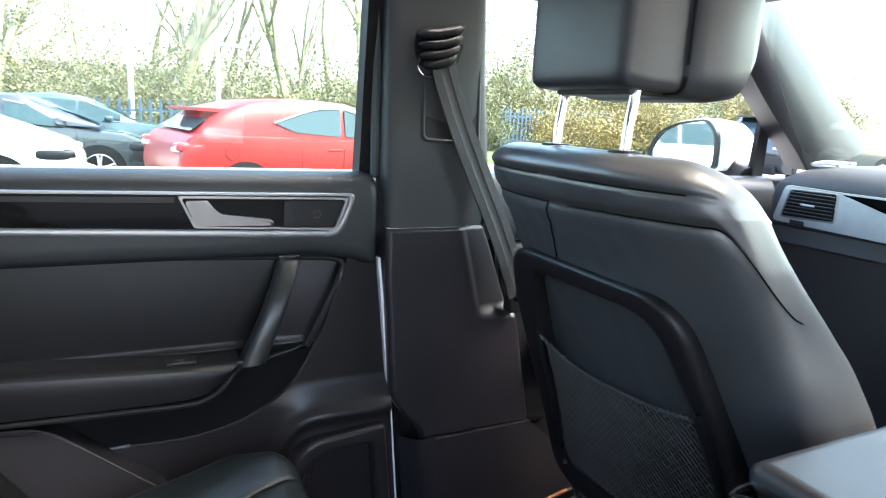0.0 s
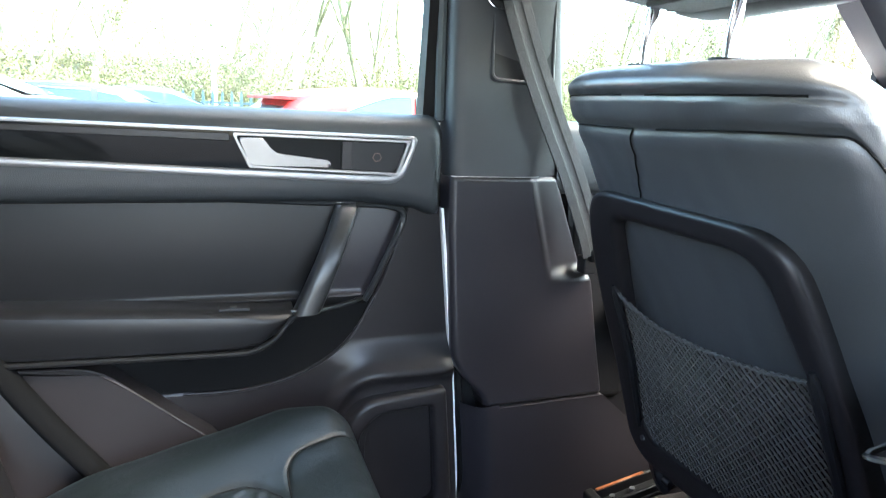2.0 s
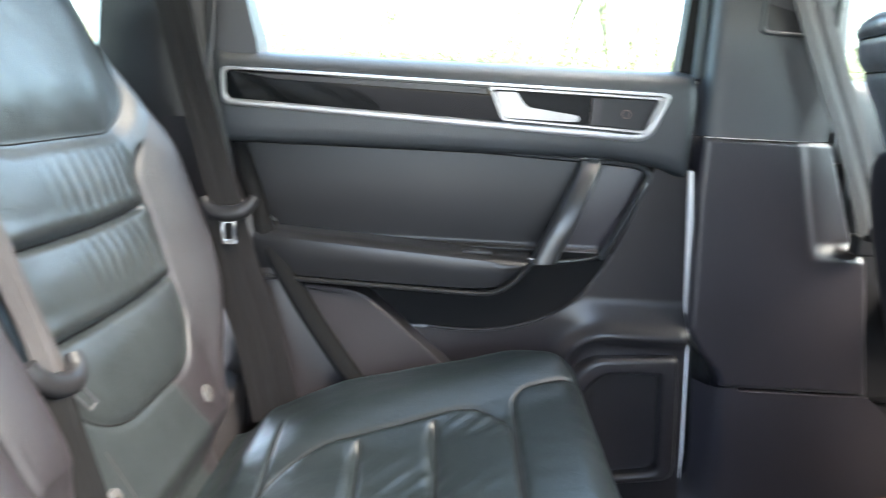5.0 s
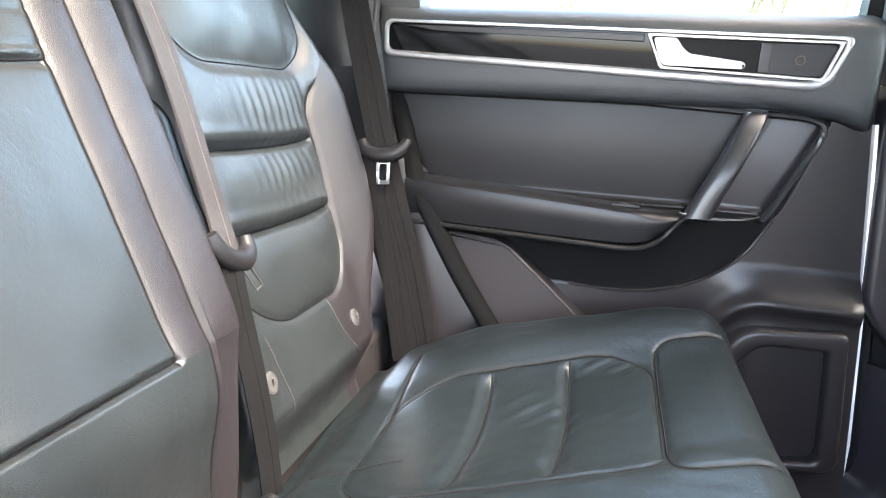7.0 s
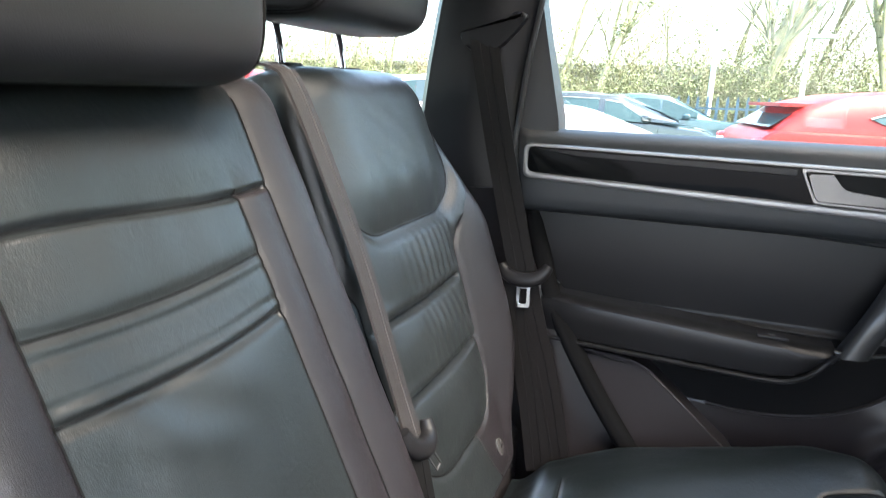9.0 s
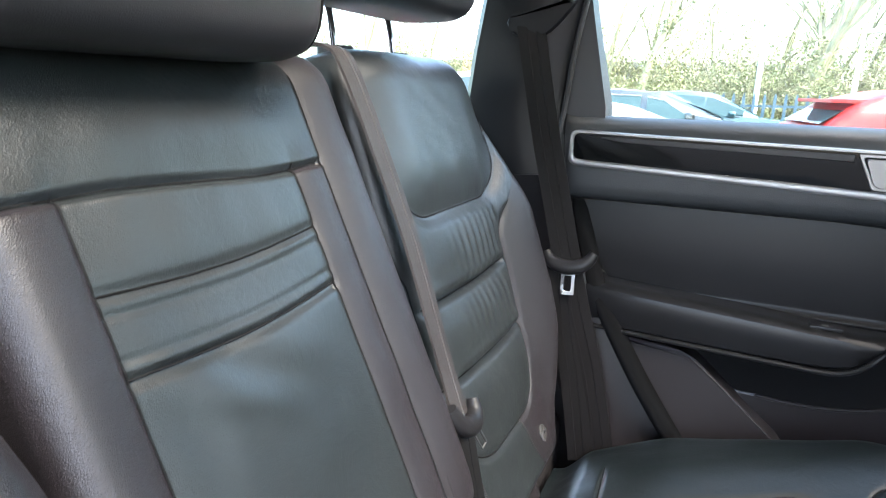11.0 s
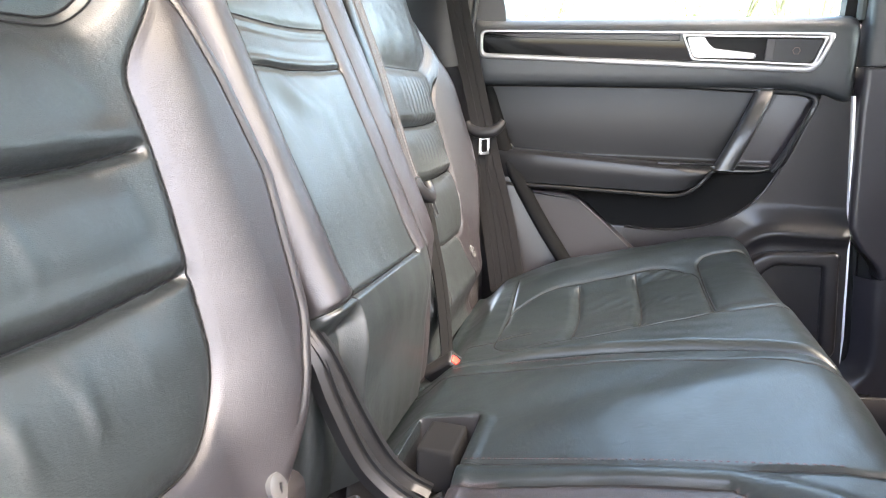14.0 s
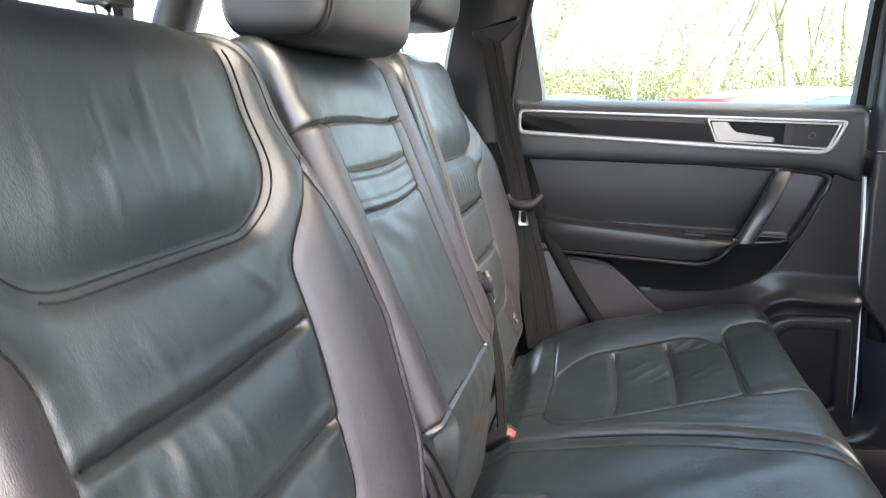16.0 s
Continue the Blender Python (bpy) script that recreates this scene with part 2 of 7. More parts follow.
def skin(loops, caps=True, closed=True):
    """Quads between loops with equal numbers of points."""
    n = len(loops[0])
    verts = [tuple(p) for lp in loops for p in lp]
    faces = []
    for i in range(len(loops) - 1):
        for j in range(n if closed else n - 1):
            a, b = i * n + j, i * n + (j + 1) % n
            faces.append((a, b, b + n, a + n))
    if caps and closed:
        faces.append(tuple(range(n)))
        faces.append(tuple((len(loops) - 1) * n + j for j in range(n)))
    return verts, faces


def ring(outer, inner, axis, back, front, bev=0.002):
    """A frame between two outlines with equal numbers of points."""
    def mix(t):
        return [tuple(Vector(a).lerp(Vector(b), t)) for a, b in zip(outer, inner)]
    w = (Vector(outer[0]) - Vector(inner[0])).length
    k = min(0.35, bev / max(w, 1e-5))
    s = 1 if front > back else -1
    loops = [lift(outer, axis, back), lift(outer, axis, front - s * bev), lift(mix(k), axis, front), lift(mix(1 - k), axis, front), lift(inner, axis, front - s * bev), lift(inner, axis, back)]
    return skin(loops, caps=False)


def soft_ring(outer, inner, axis, back, front, r=0.012, n=5):
    """A frame between two outlines with well rounded shoulders of radius r."""
    sgn = 1 if front > back else -1

    def inset(k):
        out = []
        for a, b in zip(outer, inner):
            a, b = Vector(a), Vector(b)
            w = max((b - a).length, 1e-5)
            out.append(tuple(a.lerp(b, min(0.5, k / w))))
        return out

    def outset(k):
        out = []
        for a, b in zip(outer, inner):
            a, b = Vector(a), Vector(b)
            w = max((b - a).length, 1e-5)
            out.append(tuple(b.lerp(a, min(0.5, k / w))))
        return out
    steps = [math.pi / 2 * i / n for i in range(n + 1)]
    loops = [lift(outer, axis, back)]
    loops += [lift(inset(r * (1 - math.cos(a))), axis, front - sgn * r * (1 - math.sin(a))) for a in steps]
    loops += [lift(outset(r * (1 - math.cos(a))), axis, front - sgn * r * (1 - math.sin(a))) for a in reversed(steps)]
    loops.append(lift(inner, axis, back))
    return skin(loops, caps=False)


def spline(pts, n=8):
    """A smooth way through points."""
    p = [Vector(q) for q in pts]
    p = [2 * p[0] - p[1]] + p + [2 * p[-1] - p[-2]]
    out = []
    for i in range(1, len(p) - 2):
        for j in range(n):
            t = j / n
            out.append(0.5 * (2 * p[i] + (p[i + 1] - p[i - 1]) * t + (2 * p[i - 1] - 5 * p[i] + 4 * p[i + 1] - p[i + 2]) * t * t + (3 * p[i] - p[i - 1] - 3 * p[i + 1] + p[i + 2]) * t ** 3))
    out.append(p[-2])
    return out


def tube(pts, r, sides=8, ends=True):
    p = [Vector(q) for q in pts]
    loops = []
    up = Vector((0.31, 0.17, 0.93))
    for i, q in enumerate(p):
        d = (p[min(i + 1, len(p) - 1)] - p[max(i - 1, 0)]).normalized()
        a = d.cross(up)
        if a.length < 1e-3:
            a = d.cross(Vector((1, 0, 0)))
        a.normalize()
        b = d.cross(a)
        rr = r[i] if isinstance(r, (list, tuple)) else r
        loops.append([q + rr * (math.cos(k * math.tau / sides) * a + math.sin(k * math.tau / sides) * b) for k in range(sides)])
    return skin(loops, caps=ends)


def ribbon(pts, across, width, thick=0.0016):
    """A strap along points; across: the direction of its width, one for all or one for each."""
    p = [Vector(q) for q in pts]
    loops = []
    for i, q in enumerate(p):
        d = (p[min(i + 1, len(p) - 1)] - p[max(i - 1, 0)]).normalized()
        w = Vector(across[i] if isinstance(across[0], (tuple, list, Vector)) else across)
        w = (w - d * w.dot(d)).normalized()
        nrm = d.cross(w)
        hw = width / 2
        prof = [(-hw, -thick), (-hw * 0.6, -thick * 1.4), (hw * 0.6, -thick * 1.4), (hw, -thick), (hw, thick), (hw * 0.33, thick * 1.5), (hw * 0.28, thick * 0.9), (-hw * 0.28, thick * 0.9), (-hw * 0.33, thick * 1.5), (-hw, thick)]
        loops.append([q + w * a + nrm * b for a, b in prof])
    return skin(loops)


def sst(a, b, x):
    t = np.clip((x - a) / (b - a), 0, 1)
    return t * t * (3 - 2 * t)


def rbox(x, y, cx, cy, hx, hy, r):
    """Signed distance to a rounded rectangle."""
    dx, dy = np.abs(x - cx) - hx + r, np.abs(y - cy) - hy + r
    return np.hypot(np.maximum(dx, 0), np.maximum(dy, 0)) + np.minimum(np.maximum(dx, dy), 0) - r


def groove(d, w):
    return np.exp(-(d / w) ** 2)


def wave(x, y, f, seed):
    """Smooth uneven relief from a few slanted waves."""
    g = np.random.RandomState(seed)
    out = np.zeros_like(x)
    for _ in range(7):
        a, k, ph = g.uniform(0, math.tau), f * g.uniform(0.5, 1.7), g.uniform(0, math.tau)
        out += np.sin(k * (np.cos(a) * x + np.sin(a) * y) + ph)
    return out / 7


def sheet(X, Y, Z, parts, region, parent, first="upholstery"):
    """A grid of points as one mesh for each region; parts: region number to (name, material, label)."""
    nv, nu = X.shape
    G = np.stack([X, Y, Z], -1)
    P = G.reshape(-1, 3)
    N = np.cross(np.gradient(G, axis=1), np.gradient(G, axis=0)).reshape(-1, 3)
    N = N / np.maximum(np.linalg.norm(N, axis=1, keepdims=True), 1e-12)
    idx = np.arange(nv * nu).reshape(nv, nu)
    F = np.stack([idx[:-1, :-1], idx[:-1, 1:], idx[1:, 1:], idx[1:, :-1]], -1).reshape(-1, 4)
    R = region[:-1, :-1].reshape(-1)
    obs = {}
    for key, (name, material, label) in parts.items():
        f = F[R == key]
        if not len(f):
            continue
        used, inv = np.unique(f, return_inverse=True)
        ob = part(name, (P[used].tolist(), inv.reshape(-1, 4).tolist()), material, parent, label, sharp=70)
        # one shading across the borders of the regions
        own = np.zeros(len(used) * 3, dtype=np.float32)
        ob.data.vertex_normals.foreach_get("vector", own)
        own = own.reshape(-1, 3)
        nrm = N[used]
        turn = np.sign(np.sum(own * nrm, axis=1, keepdims=True))
        nrm = nrm * turn
        nrm = np.where(np.sum(own * nrm, axis=1, keepdims=True) > 0.3, nrm, own)
        ob.data.normals_split_custom_set_from_vertices(nrm.tolist())
        obs[key] = ob
    return obs


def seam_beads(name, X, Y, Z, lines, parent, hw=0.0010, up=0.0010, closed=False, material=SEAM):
    """Thin beads along the zero lines of fields on a grid of points; those in SEAM paint the shade of a groove; lines:
    pairs of a field and a mask.
    """
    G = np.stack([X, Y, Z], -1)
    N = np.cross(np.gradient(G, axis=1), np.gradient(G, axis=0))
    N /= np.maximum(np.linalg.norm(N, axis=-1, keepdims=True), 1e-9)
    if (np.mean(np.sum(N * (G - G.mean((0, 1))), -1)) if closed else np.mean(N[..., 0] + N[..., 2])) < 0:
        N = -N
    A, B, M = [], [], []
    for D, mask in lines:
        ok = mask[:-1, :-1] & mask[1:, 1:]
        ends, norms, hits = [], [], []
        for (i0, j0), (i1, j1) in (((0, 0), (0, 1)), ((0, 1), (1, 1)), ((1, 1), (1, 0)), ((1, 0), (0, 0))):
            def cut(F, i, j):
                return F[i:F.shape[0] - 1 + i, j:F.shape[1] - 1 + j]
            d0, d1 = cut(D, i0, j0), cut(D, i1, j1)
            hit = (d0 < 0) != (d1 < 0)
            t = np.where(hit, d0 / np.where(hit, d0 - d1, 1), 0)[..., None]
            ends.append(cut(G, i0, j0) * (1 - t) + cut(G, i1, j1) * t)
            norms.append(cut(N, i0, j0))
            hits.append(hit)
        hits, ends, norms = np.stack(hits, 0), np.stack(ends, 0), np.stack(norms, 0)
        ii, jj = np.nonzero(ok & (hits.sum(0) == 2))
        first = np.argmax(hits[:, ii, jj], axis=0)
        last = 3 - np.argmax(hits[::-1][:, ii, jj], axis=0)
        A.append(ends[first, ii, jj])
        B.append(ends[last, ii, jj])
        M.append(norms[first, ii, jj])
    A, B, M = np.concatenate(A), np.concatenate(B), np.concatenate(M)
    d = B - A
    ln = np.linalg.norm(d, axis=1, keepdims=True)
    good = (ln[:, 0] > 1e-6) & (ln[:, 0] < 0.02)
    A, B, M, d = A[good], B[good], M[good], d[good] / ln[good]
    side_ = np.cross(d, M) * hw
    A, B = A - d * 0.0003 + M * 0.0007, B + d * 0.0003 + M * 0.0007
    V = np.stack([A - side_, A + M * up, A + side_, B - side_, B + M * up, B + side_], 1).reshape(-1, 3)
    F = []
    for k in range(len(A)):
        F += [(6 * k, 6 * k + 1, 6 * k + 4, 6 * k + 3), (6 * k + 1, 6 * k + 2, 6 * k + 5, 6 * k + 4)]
    return tagged(part(name, (V.tolist(), F), material, parent, "black bead for the shade in a seam groove" if material == SEAM else "thin pale topstitching"), kind="stuff")


def edge_dense(n, k=2.2):
    """Numbers from 0 to 1, closer together near both ends."""
    t = np.linspace(-1, 1, n)
    return 0.5 + 0.5 * np.sign(t) * (1 - (1 - np.abs(t)) ** k) * 1.0


def stitches(pts, parent, name="stitching", r=0.0007, every=0.007, thread=THREAD):
    """A row of short raised threads along points."""
    out = []
    acc = 0
    p = [Vector(q) for q in pts]
    for a, b in zip(p[:-1], p[1:]):
        d = (b - a).length
        acc += d
        if acc >= every and d > 1e-6:
            acc = 0
            u = (b - a).normalized() * every * 0.33
            out.append(tube([a - u, a, a + u], [r * 0.4, r, r * 0.4], 4))
    if out:
        return part(name, join(*out), thread, parent)

# ---- the car's shell: floor, roof, sides ----
def ground_z(x, y):
    return (0.022 if x > 4.0 else 0.008) * (x - 4.0)


def setting(name, vf, material, label, category, sharp=38):
    return tagged(part(name, vf, material, None, "", sharp), label, category, kind="structure")


setting("floor", join(block((-1.55, -0.80, 0.30), (1.75, 0.74, 0.42), 0.01), block((-1.55, -0.80, 0.42), (-0.62, 0.70, 0.78), 0.02), block((-0.64, -0.82, 0.40), (-0.33, 0.77, 0.645), 0.015)), CARPET, "charcoal carpet on the car's floor", "car floor")
setting("ceiling", join(block((-1.5, -0.74, 1.60), (-0.42, 0.64, 1.625), 0.01), block((0.95, -0.74, 1.60), (1.15, 0.64, 1.625), 0.01), block((-0.42, -0.74, 1.60), (0.95, -0.50, 1.625), 0.01), block((-0.42, 0.38, 1.60), (0.95, 0.64, 1.625), 0.01)), HEADLINER, "pale cloth headliner round the added roof opening", "headliner")


def body_side(s, y_mid):
    """The white outer skin of one side, with window openings; s is 1 for the left side."""
    a, b = y_mid + s * 0.90, y_mid + s * 0.94
    lower = rounded([(-1.62, 0.42), (-1.25, 0.40), (-1.2, 0.72), (-0.95, 0.86), (-0.62, 0.86), (-0.36, 0.72), (-0.30, 0.36), (1.52, 0.36), (1.62, 0.75), (1.75, 1.10), (1.62, 1.235), (-1.62, 1.235)], 0.05)
    out = [slab(lower, "y", a, b, 0.01)]
    return out


CL = -0.061      # the car's middle line
left_skin = body_side(1, CL)
setting("wall_left", join(*left_skin), WHITE_PAINT, "white painted body side below the windows", "car body")
# on the right the rear door stands wide open, so the skin there is only a sill, the front door and the rear wing
right_front = slab(rounded([(0.52, 0.36), (1.52, 0.36), (1.62, 0.75), (1.75, 1.10), (1.62, 1.235), (0.52, 1.235)], 0.05), "y", CL - 0.90, CL - 0.94, 0.01)
right_rear = slab(rounded([(-1.62, 0.42), (-1.25, 0.40), (-1.2, 0.72), (-0.95, 0.86), (-0.66, 0.86), (-0.62, 1.235), (-1.62, 1.235)], 0.04), "y", CL - 0.90, CL - 0.94, 0.01)
right_sill = block((-0.36, CL - 0.92, 0.30), (0.52, CL - 0.80, 0.40), 0.015)
setting("wall_right", join(right_front, right_rear, right_sill), WHITE_PAINT, "white painted body side round the open doorway", "car body")
def roof_line(z, k):
    return [(cx, cy, z) for cx, cy in rounded([(-0.15 - 1.5 * k, CL - 0.70 * k), (-0.15 + 1.33 * k, CL - 0.66 * k), (-0.15 + 1.33 * k, CL + 0.66 * k), (-0.15 - 1.5 * k, CL + 0.70 * k)], 0.12)]


# Roof opening is unseen, put in to light the seats from above.
hole = rounded([(-0.42, -0.50), (0.95, -0.50), (0.95, 0.38), (-0.42, 0.38)], 0.05)
roof_rings = [[(x, y, 1.626) for x, y in hole], roof_line(1.626, 1.0), roof_line(1.67, 0.985), roof_line(1.695, 0.93), [(x, y, 1.70) for x, y in hole], [(x, y, 1.626) for x, y in hole]]
setting("roof", skin(roof_rings, caps=False), WHITE_PAINT, "white painted car roof with an added glass panel", "car roof")
setting("wall_back", join(block((-1.66, CL - 0.86, 0.42), (-1.58, CL + 0.86, 1.12), 0.02), tube([(-1.58, CL + 0.80, 1.12), (-1.50, CL + 0.70, 1.62)], 0.055), tube([(-1.58, CL - 0.80, 1.12), (-1.50, CL - 0.70, 1.62)], 0.055)), PLASTIC_GREY, "grey trim round the rear window", "car tailgate")
hood = skin([[(1.72, CL + w, 1.06 + 0.04 * (1 - (w / 0.9) ** 2)) for w in np.linspace(-0.88, 0.88, 13)], [(2.3, CL + w, 1.02 + 0.05 * (1 - (w / 0.9) ** 2)) for w in np.linspace(-0.85, 0.85, 13)], [(2.72, CL + w, 0.92) for w in np.linspace(-0.78, 0.78, 13)], [(2.82, CL + w, 0.70) for w in np.linspace(-0.74, 0.74, 13)], [(2.80, CL + w, 0.30) for w in np.linspace(-0.74, 0.74, 13)]], caps=False, closed=False)
setting("wall_front", join(hood, block((1.66, CL - 0.88, 0.40), (1.76, CL + 0.88, 1.05), 0.02)), WHITE_PAINT, "white bonnet ahead of the windscreen", "car body")

# panes: side windows, windscreen and rear window
def pane(name, quad, label, material=CLEARGLASS):
    a, b, c, d = [Vector(q) for q in quad]
    nrm = (b - a).cross(d - a).normalized() * 0.004
    ob = setting(name, skin([[a, b, c, d], [a + nrm, b + nrm, c + nrm, d + nrm]]), material, label, "car window")
    ob.visible_shadow = False
    return ob


pane("window_1", [(-0.36, 0.806, 1.22), (0.44, 0.806, 1.22), (0.42, 0.72, 1.60), (-0.37, 0.72, 1.60)], "clear raised window of the rear door")
pane("window_2", [(0.66, 0.812, 1.20), (1.44, 0.812, 1.20), (1.30, 0.73, 1.60), (0.65, 0.73, 1.60)], "clear raised window of the front door")
pane("window_3", [(-1.30, 0.80, 1.20), (-0.62, 0.806, 1.20), (-0.56, 0.73, 1.58), (-1.22, 0.71, 1.58)], "clear quarter window beside the boot")
pane("window_4", [(1.78, CL - 0.78, 1.12), (1.78, CL + 0.78, 1.12), (1.20, CL + 0.64, 1.61), (1.20, CL - 0.64, 1.61)], "clear windscreen above the dashboard")
pane("window_5", [(-1.64, CL - 0.74, 1.13), (-1.64, CL + 0.74, 1.13), (-1.53, CL + 0.66, 1.60), (-1.53, CL - 0.66, 1.60)], "clear rear window of the tailgate")

# Glass of the added opening; its tint sets how much light falls in.
pane("window_6", [(-0.42, -0.50, 1.685), (0.95, -0.50, 1.685), (0.95, 0.38, 1.685), (-0.42, 0.38, 1.685)], "unseen tinted sunroof panel, added for light from above", TINTED)

# right side pillars and header round the open doorway
setting("trim_right", join(tube([(0.58, -0.86, 0.40), (0.56, -0.88, 1.0), (0.55, -0.86, 1.24), (0.52, -0.77, 1.61)], [0.075, 0.07, 0.06, 0.05], 12), tube([(-0.72, -0.84, 0.78), (-0.62, -0.86, 1.2), (-0.55, -0.78, 1.6)], [0.12, 0.10, 0.06], 12), tube([(-0.6, -0.78, 1.60), (1.2, -0.74, 1.60)], 0.04, 10), tube([(1.70, -0.86, 1.22), (1.30, -0.78, 1.58), (1.2, -0.74, 1.61)], 0.05, 10)), PILLAR, "charcoal pillar trims round the open doorway", "pillar trim")
setting("trim_left", join(tube([(-0.62, 0.70, 1.60), (0.4, 0.70, 1.615), (1.22, 0.68, 1.61)], 0.035, 10), tube([(-1.50, 0.72, 1.12), (-1.30, 0.72, 1.58), (-1.22, 0.70, 1.6)], 0.06, 10), tube([(-1.22, 0.70, 1.60), (-0.6, 0.70, 1.60)], 0.04, 10), block((-1.55, 0.66, 0.70), (-0.55, 0.80, 1.20), 0.03)), PLASTIC_GREY, "grey roof rail and boot side trim", "car trim")


# ---- rear left door ----
door = thing("rear_door", "black trimmed closed rear door with silver bezel and pull handle", "car door", at=(0.05, 0.75, 0.40))
prof = [(0.815, 1.215), (0.812, 1.229), (0.80, 1.237), (0.775, 1.2415), (0.75, 1.2425), (0.733, 1.235), (0.724, 1.222), (0.720, 1.205), (0.7195, 1.17), (0.7195, 1.135), (0.7215, 1.118), (0.728, 1.108), (0.738, 1.104), (0.752, 1.106), (0.78, 1.11)]
loops = []
for x, dz, inset in [(-0.372, 0.012, 0.012), (-0.365, 0.005, 0.002)] + [(float(x), 0, 0) for x in np.linspace(-0.35, 0.40, 9)] + [(0.425, 0, 0.0), (0.437, -0.004, 0.001), (0.445, -0.010, 0.006), (0.449, -0.02, 0.016)]:
    drop = 0.020 * float(sst(0.36, 0.44, x)) - 0.016 * (x - 0.40) * (x < 0.40)
    lp = []
    for y, z in prof:
        zz = z + dz * (z > 1.2)
        if z < 1.14:
            zz = z - (0.012 * (x + 0.35) / 0.75) - drop * 1.2
        lp.append((x, y + inset * (y < 0.76), zz))
    loops.append(lp)
part("upper_trim", skin(loops), RAIL, door, "soft padded black top rail")

# silver frame round the inlay
outer = [(-0.354, 1.2165), (0.400, 1.2065), (0.372, 1.124), (-0.354, 1.153)]
inner = [(-0.346, 1.2105), (0.3885, 1.2005), (0.366, 1.139), (-0.346, 1.164)]
part("bezel", ring(rounded(outer, [0.016, 0.014, 0.03, 0.016], 7), rounded(inner, [0.012, 0.012, 0.026, 0.012], 7), "y", 0.7205, 0.7125, 0.0018), SILVER, door, "satin silver frame")
bow = []
for t in np.linspace(0, 1, 40):
    xt, xb = -0.346 + 0.444 * t, -0.346 + 0.468 * t
    zt, zb = 1.2105 - 0.006 * t, 1.164 - 0.0165 * t
    bow.append([(xt + (xb - xt) * k, 0.7186 - 0.0022 * (1 - k) - 0.0012 * (1 - (2 * k - 1) ** 2) + 0.0006 * math.sin(t * 7), zt + (zb - zt) * k) for k in np.linspace(0, 1, 15)])
bow = skin(bow, closed=False, caps=False)
part("inlay", bow, GLOSSBLACK, door, "piano black inlay, gently curved")
# Grey wedge laid on for the pale reflection at the inlay's top.
part("inlay_sheen", slab([(-0.335, 1.2085), (0.093, 1.2025), (0.093, 1.190), (-0.26, 1.1985)], "y", 0.7178, 0.7145, 0.0015), PLASTIC, door, "grey wedge for the pale reflection along the inlay's top")
# handle cup and lever
part("handle_frame", ring(rounded([(0.0955, 1.2045), (0.386, 1.1998), (0.3655, 1.1395), (0.1205, 1.1495)], 0.006, 5), rounded([(0.103, 1.199), (0.378, 1.195), (0.360, 1.1445), (0.126, 1.154)], 0.006, 5), "y", 0.7175, 0.7120, 0.0015), SILVER, door, "slim silver surround of the lever")
part("handle_cup", slab([(0.0965, 1.2043), (0.385, 1.1996), (0.3645, 1.140), (0.1215, 1.150)], "y", 0.724, 0.7190, 0.0005), RUBBER, door, "dark recessed cup behind the lever")
part("lever", join(slab(rounded([(0.1065, 1.1965), (0.142, 1.1970), (0.1535, 1.1815), (0.164, 1.1735), (0.244, 1.1640), (0.2495, 1.1585), (0.246, 1.1530), (0.128, 1.1545), (0.1215, 1.159)], 0.004, 4), "y", 0.7135, 0.7035, 0.0035, 4)), LEVER, door, "satin silver release lever")
part("tweeter_panel", slab(rounded([(0.268, 1.194), (0.376, 1.1935), (0.359, 1.146), (0.268, 1.1497)], 0.005), "y", 0.7192, 0.7150, 0.001), PLASTIC_DARK, door, "dark perforated speaker panel")
part("tweeter_edge", slab([(0.268, 1.194), (0.284, 1.194), (0.284, 1.149), (0.268, 1.1497)], "y", 0.7150, 0.7138, 0.0005, 1), PLASTIC, door)
hexa = [(0.327 + 0.008 * math.cos(a), 1.170 + 0.008 * math.sin(a)) for a in np.linspace(0, math.tau, 7)[:-1]]
hexb = [(0.327 + 0.0068 * math.cos(a), 1.170 + 0.0068 * math.sin(a)) for a in np.linspace(0, math.tau, 7)[:-1]]
part("speaker_mark", ring(hexa, hexb, "y", 0.7150, 0.7142, 0.0002), MARK, door, "small hexagonal ring mark")

# door card below the rail: one relief, in regions
xs, zs = np.linspace(-0.34, 0.452, 300), np.linspace(0.41, 1.115, 330)
X, Z = np.meshgrid(xs, zs)
sweep = spline([(-0.34, 0.742, 0.775), (-0.034, 0.742, 0.768), (0.06, 0.742, 0.764), (0.126, 0.742, 0.767), (0.19, 0.742, 0.781), (0.253, 0.742, 0.812), (0.30, 0.742, 0.858), (0.338, 0.742, 0.928), (0.366, 0.742, 1.00), (0.392, 0.742, 1.085), (0.40, 0.742, 1.12)], 10)
curve = np.interp(X, [p.x for p in sweep], [p.z for p in sweep])
above = sst(-0.0025, 0.0025, Z - curve)                # above the sweeping pocket line
ins_r = np.interp(Z, [0.90, 0.914, 0.995, 1.079, 1.12], [0.306, 0.315, 0.353, 0.389, 0.40])
y_top = 0.748 - 0.006 * np.sin(np.clip((Z - 0.93) / 0.17, 0, 1) * math.pi)
y_up = np.where(Z > 0.925, y_top, 0.7405)
y_up = y_up + (0.7405 - y_up) * (1 - sst(0.918, 0.936, Z)) * (Z > 0.9)
y_up = y_up + 0.005 * groove(X - ins_r, 0.007) * (Z > 0.91)
bulge = 0.738 + 0.02 * sst(0.02, 0.14, curve - Z) * sst(0.26, 0.05, X)
Yc = above * y_up + (1 - above) * bulge
sx = sst(0.22, 0.36, X)
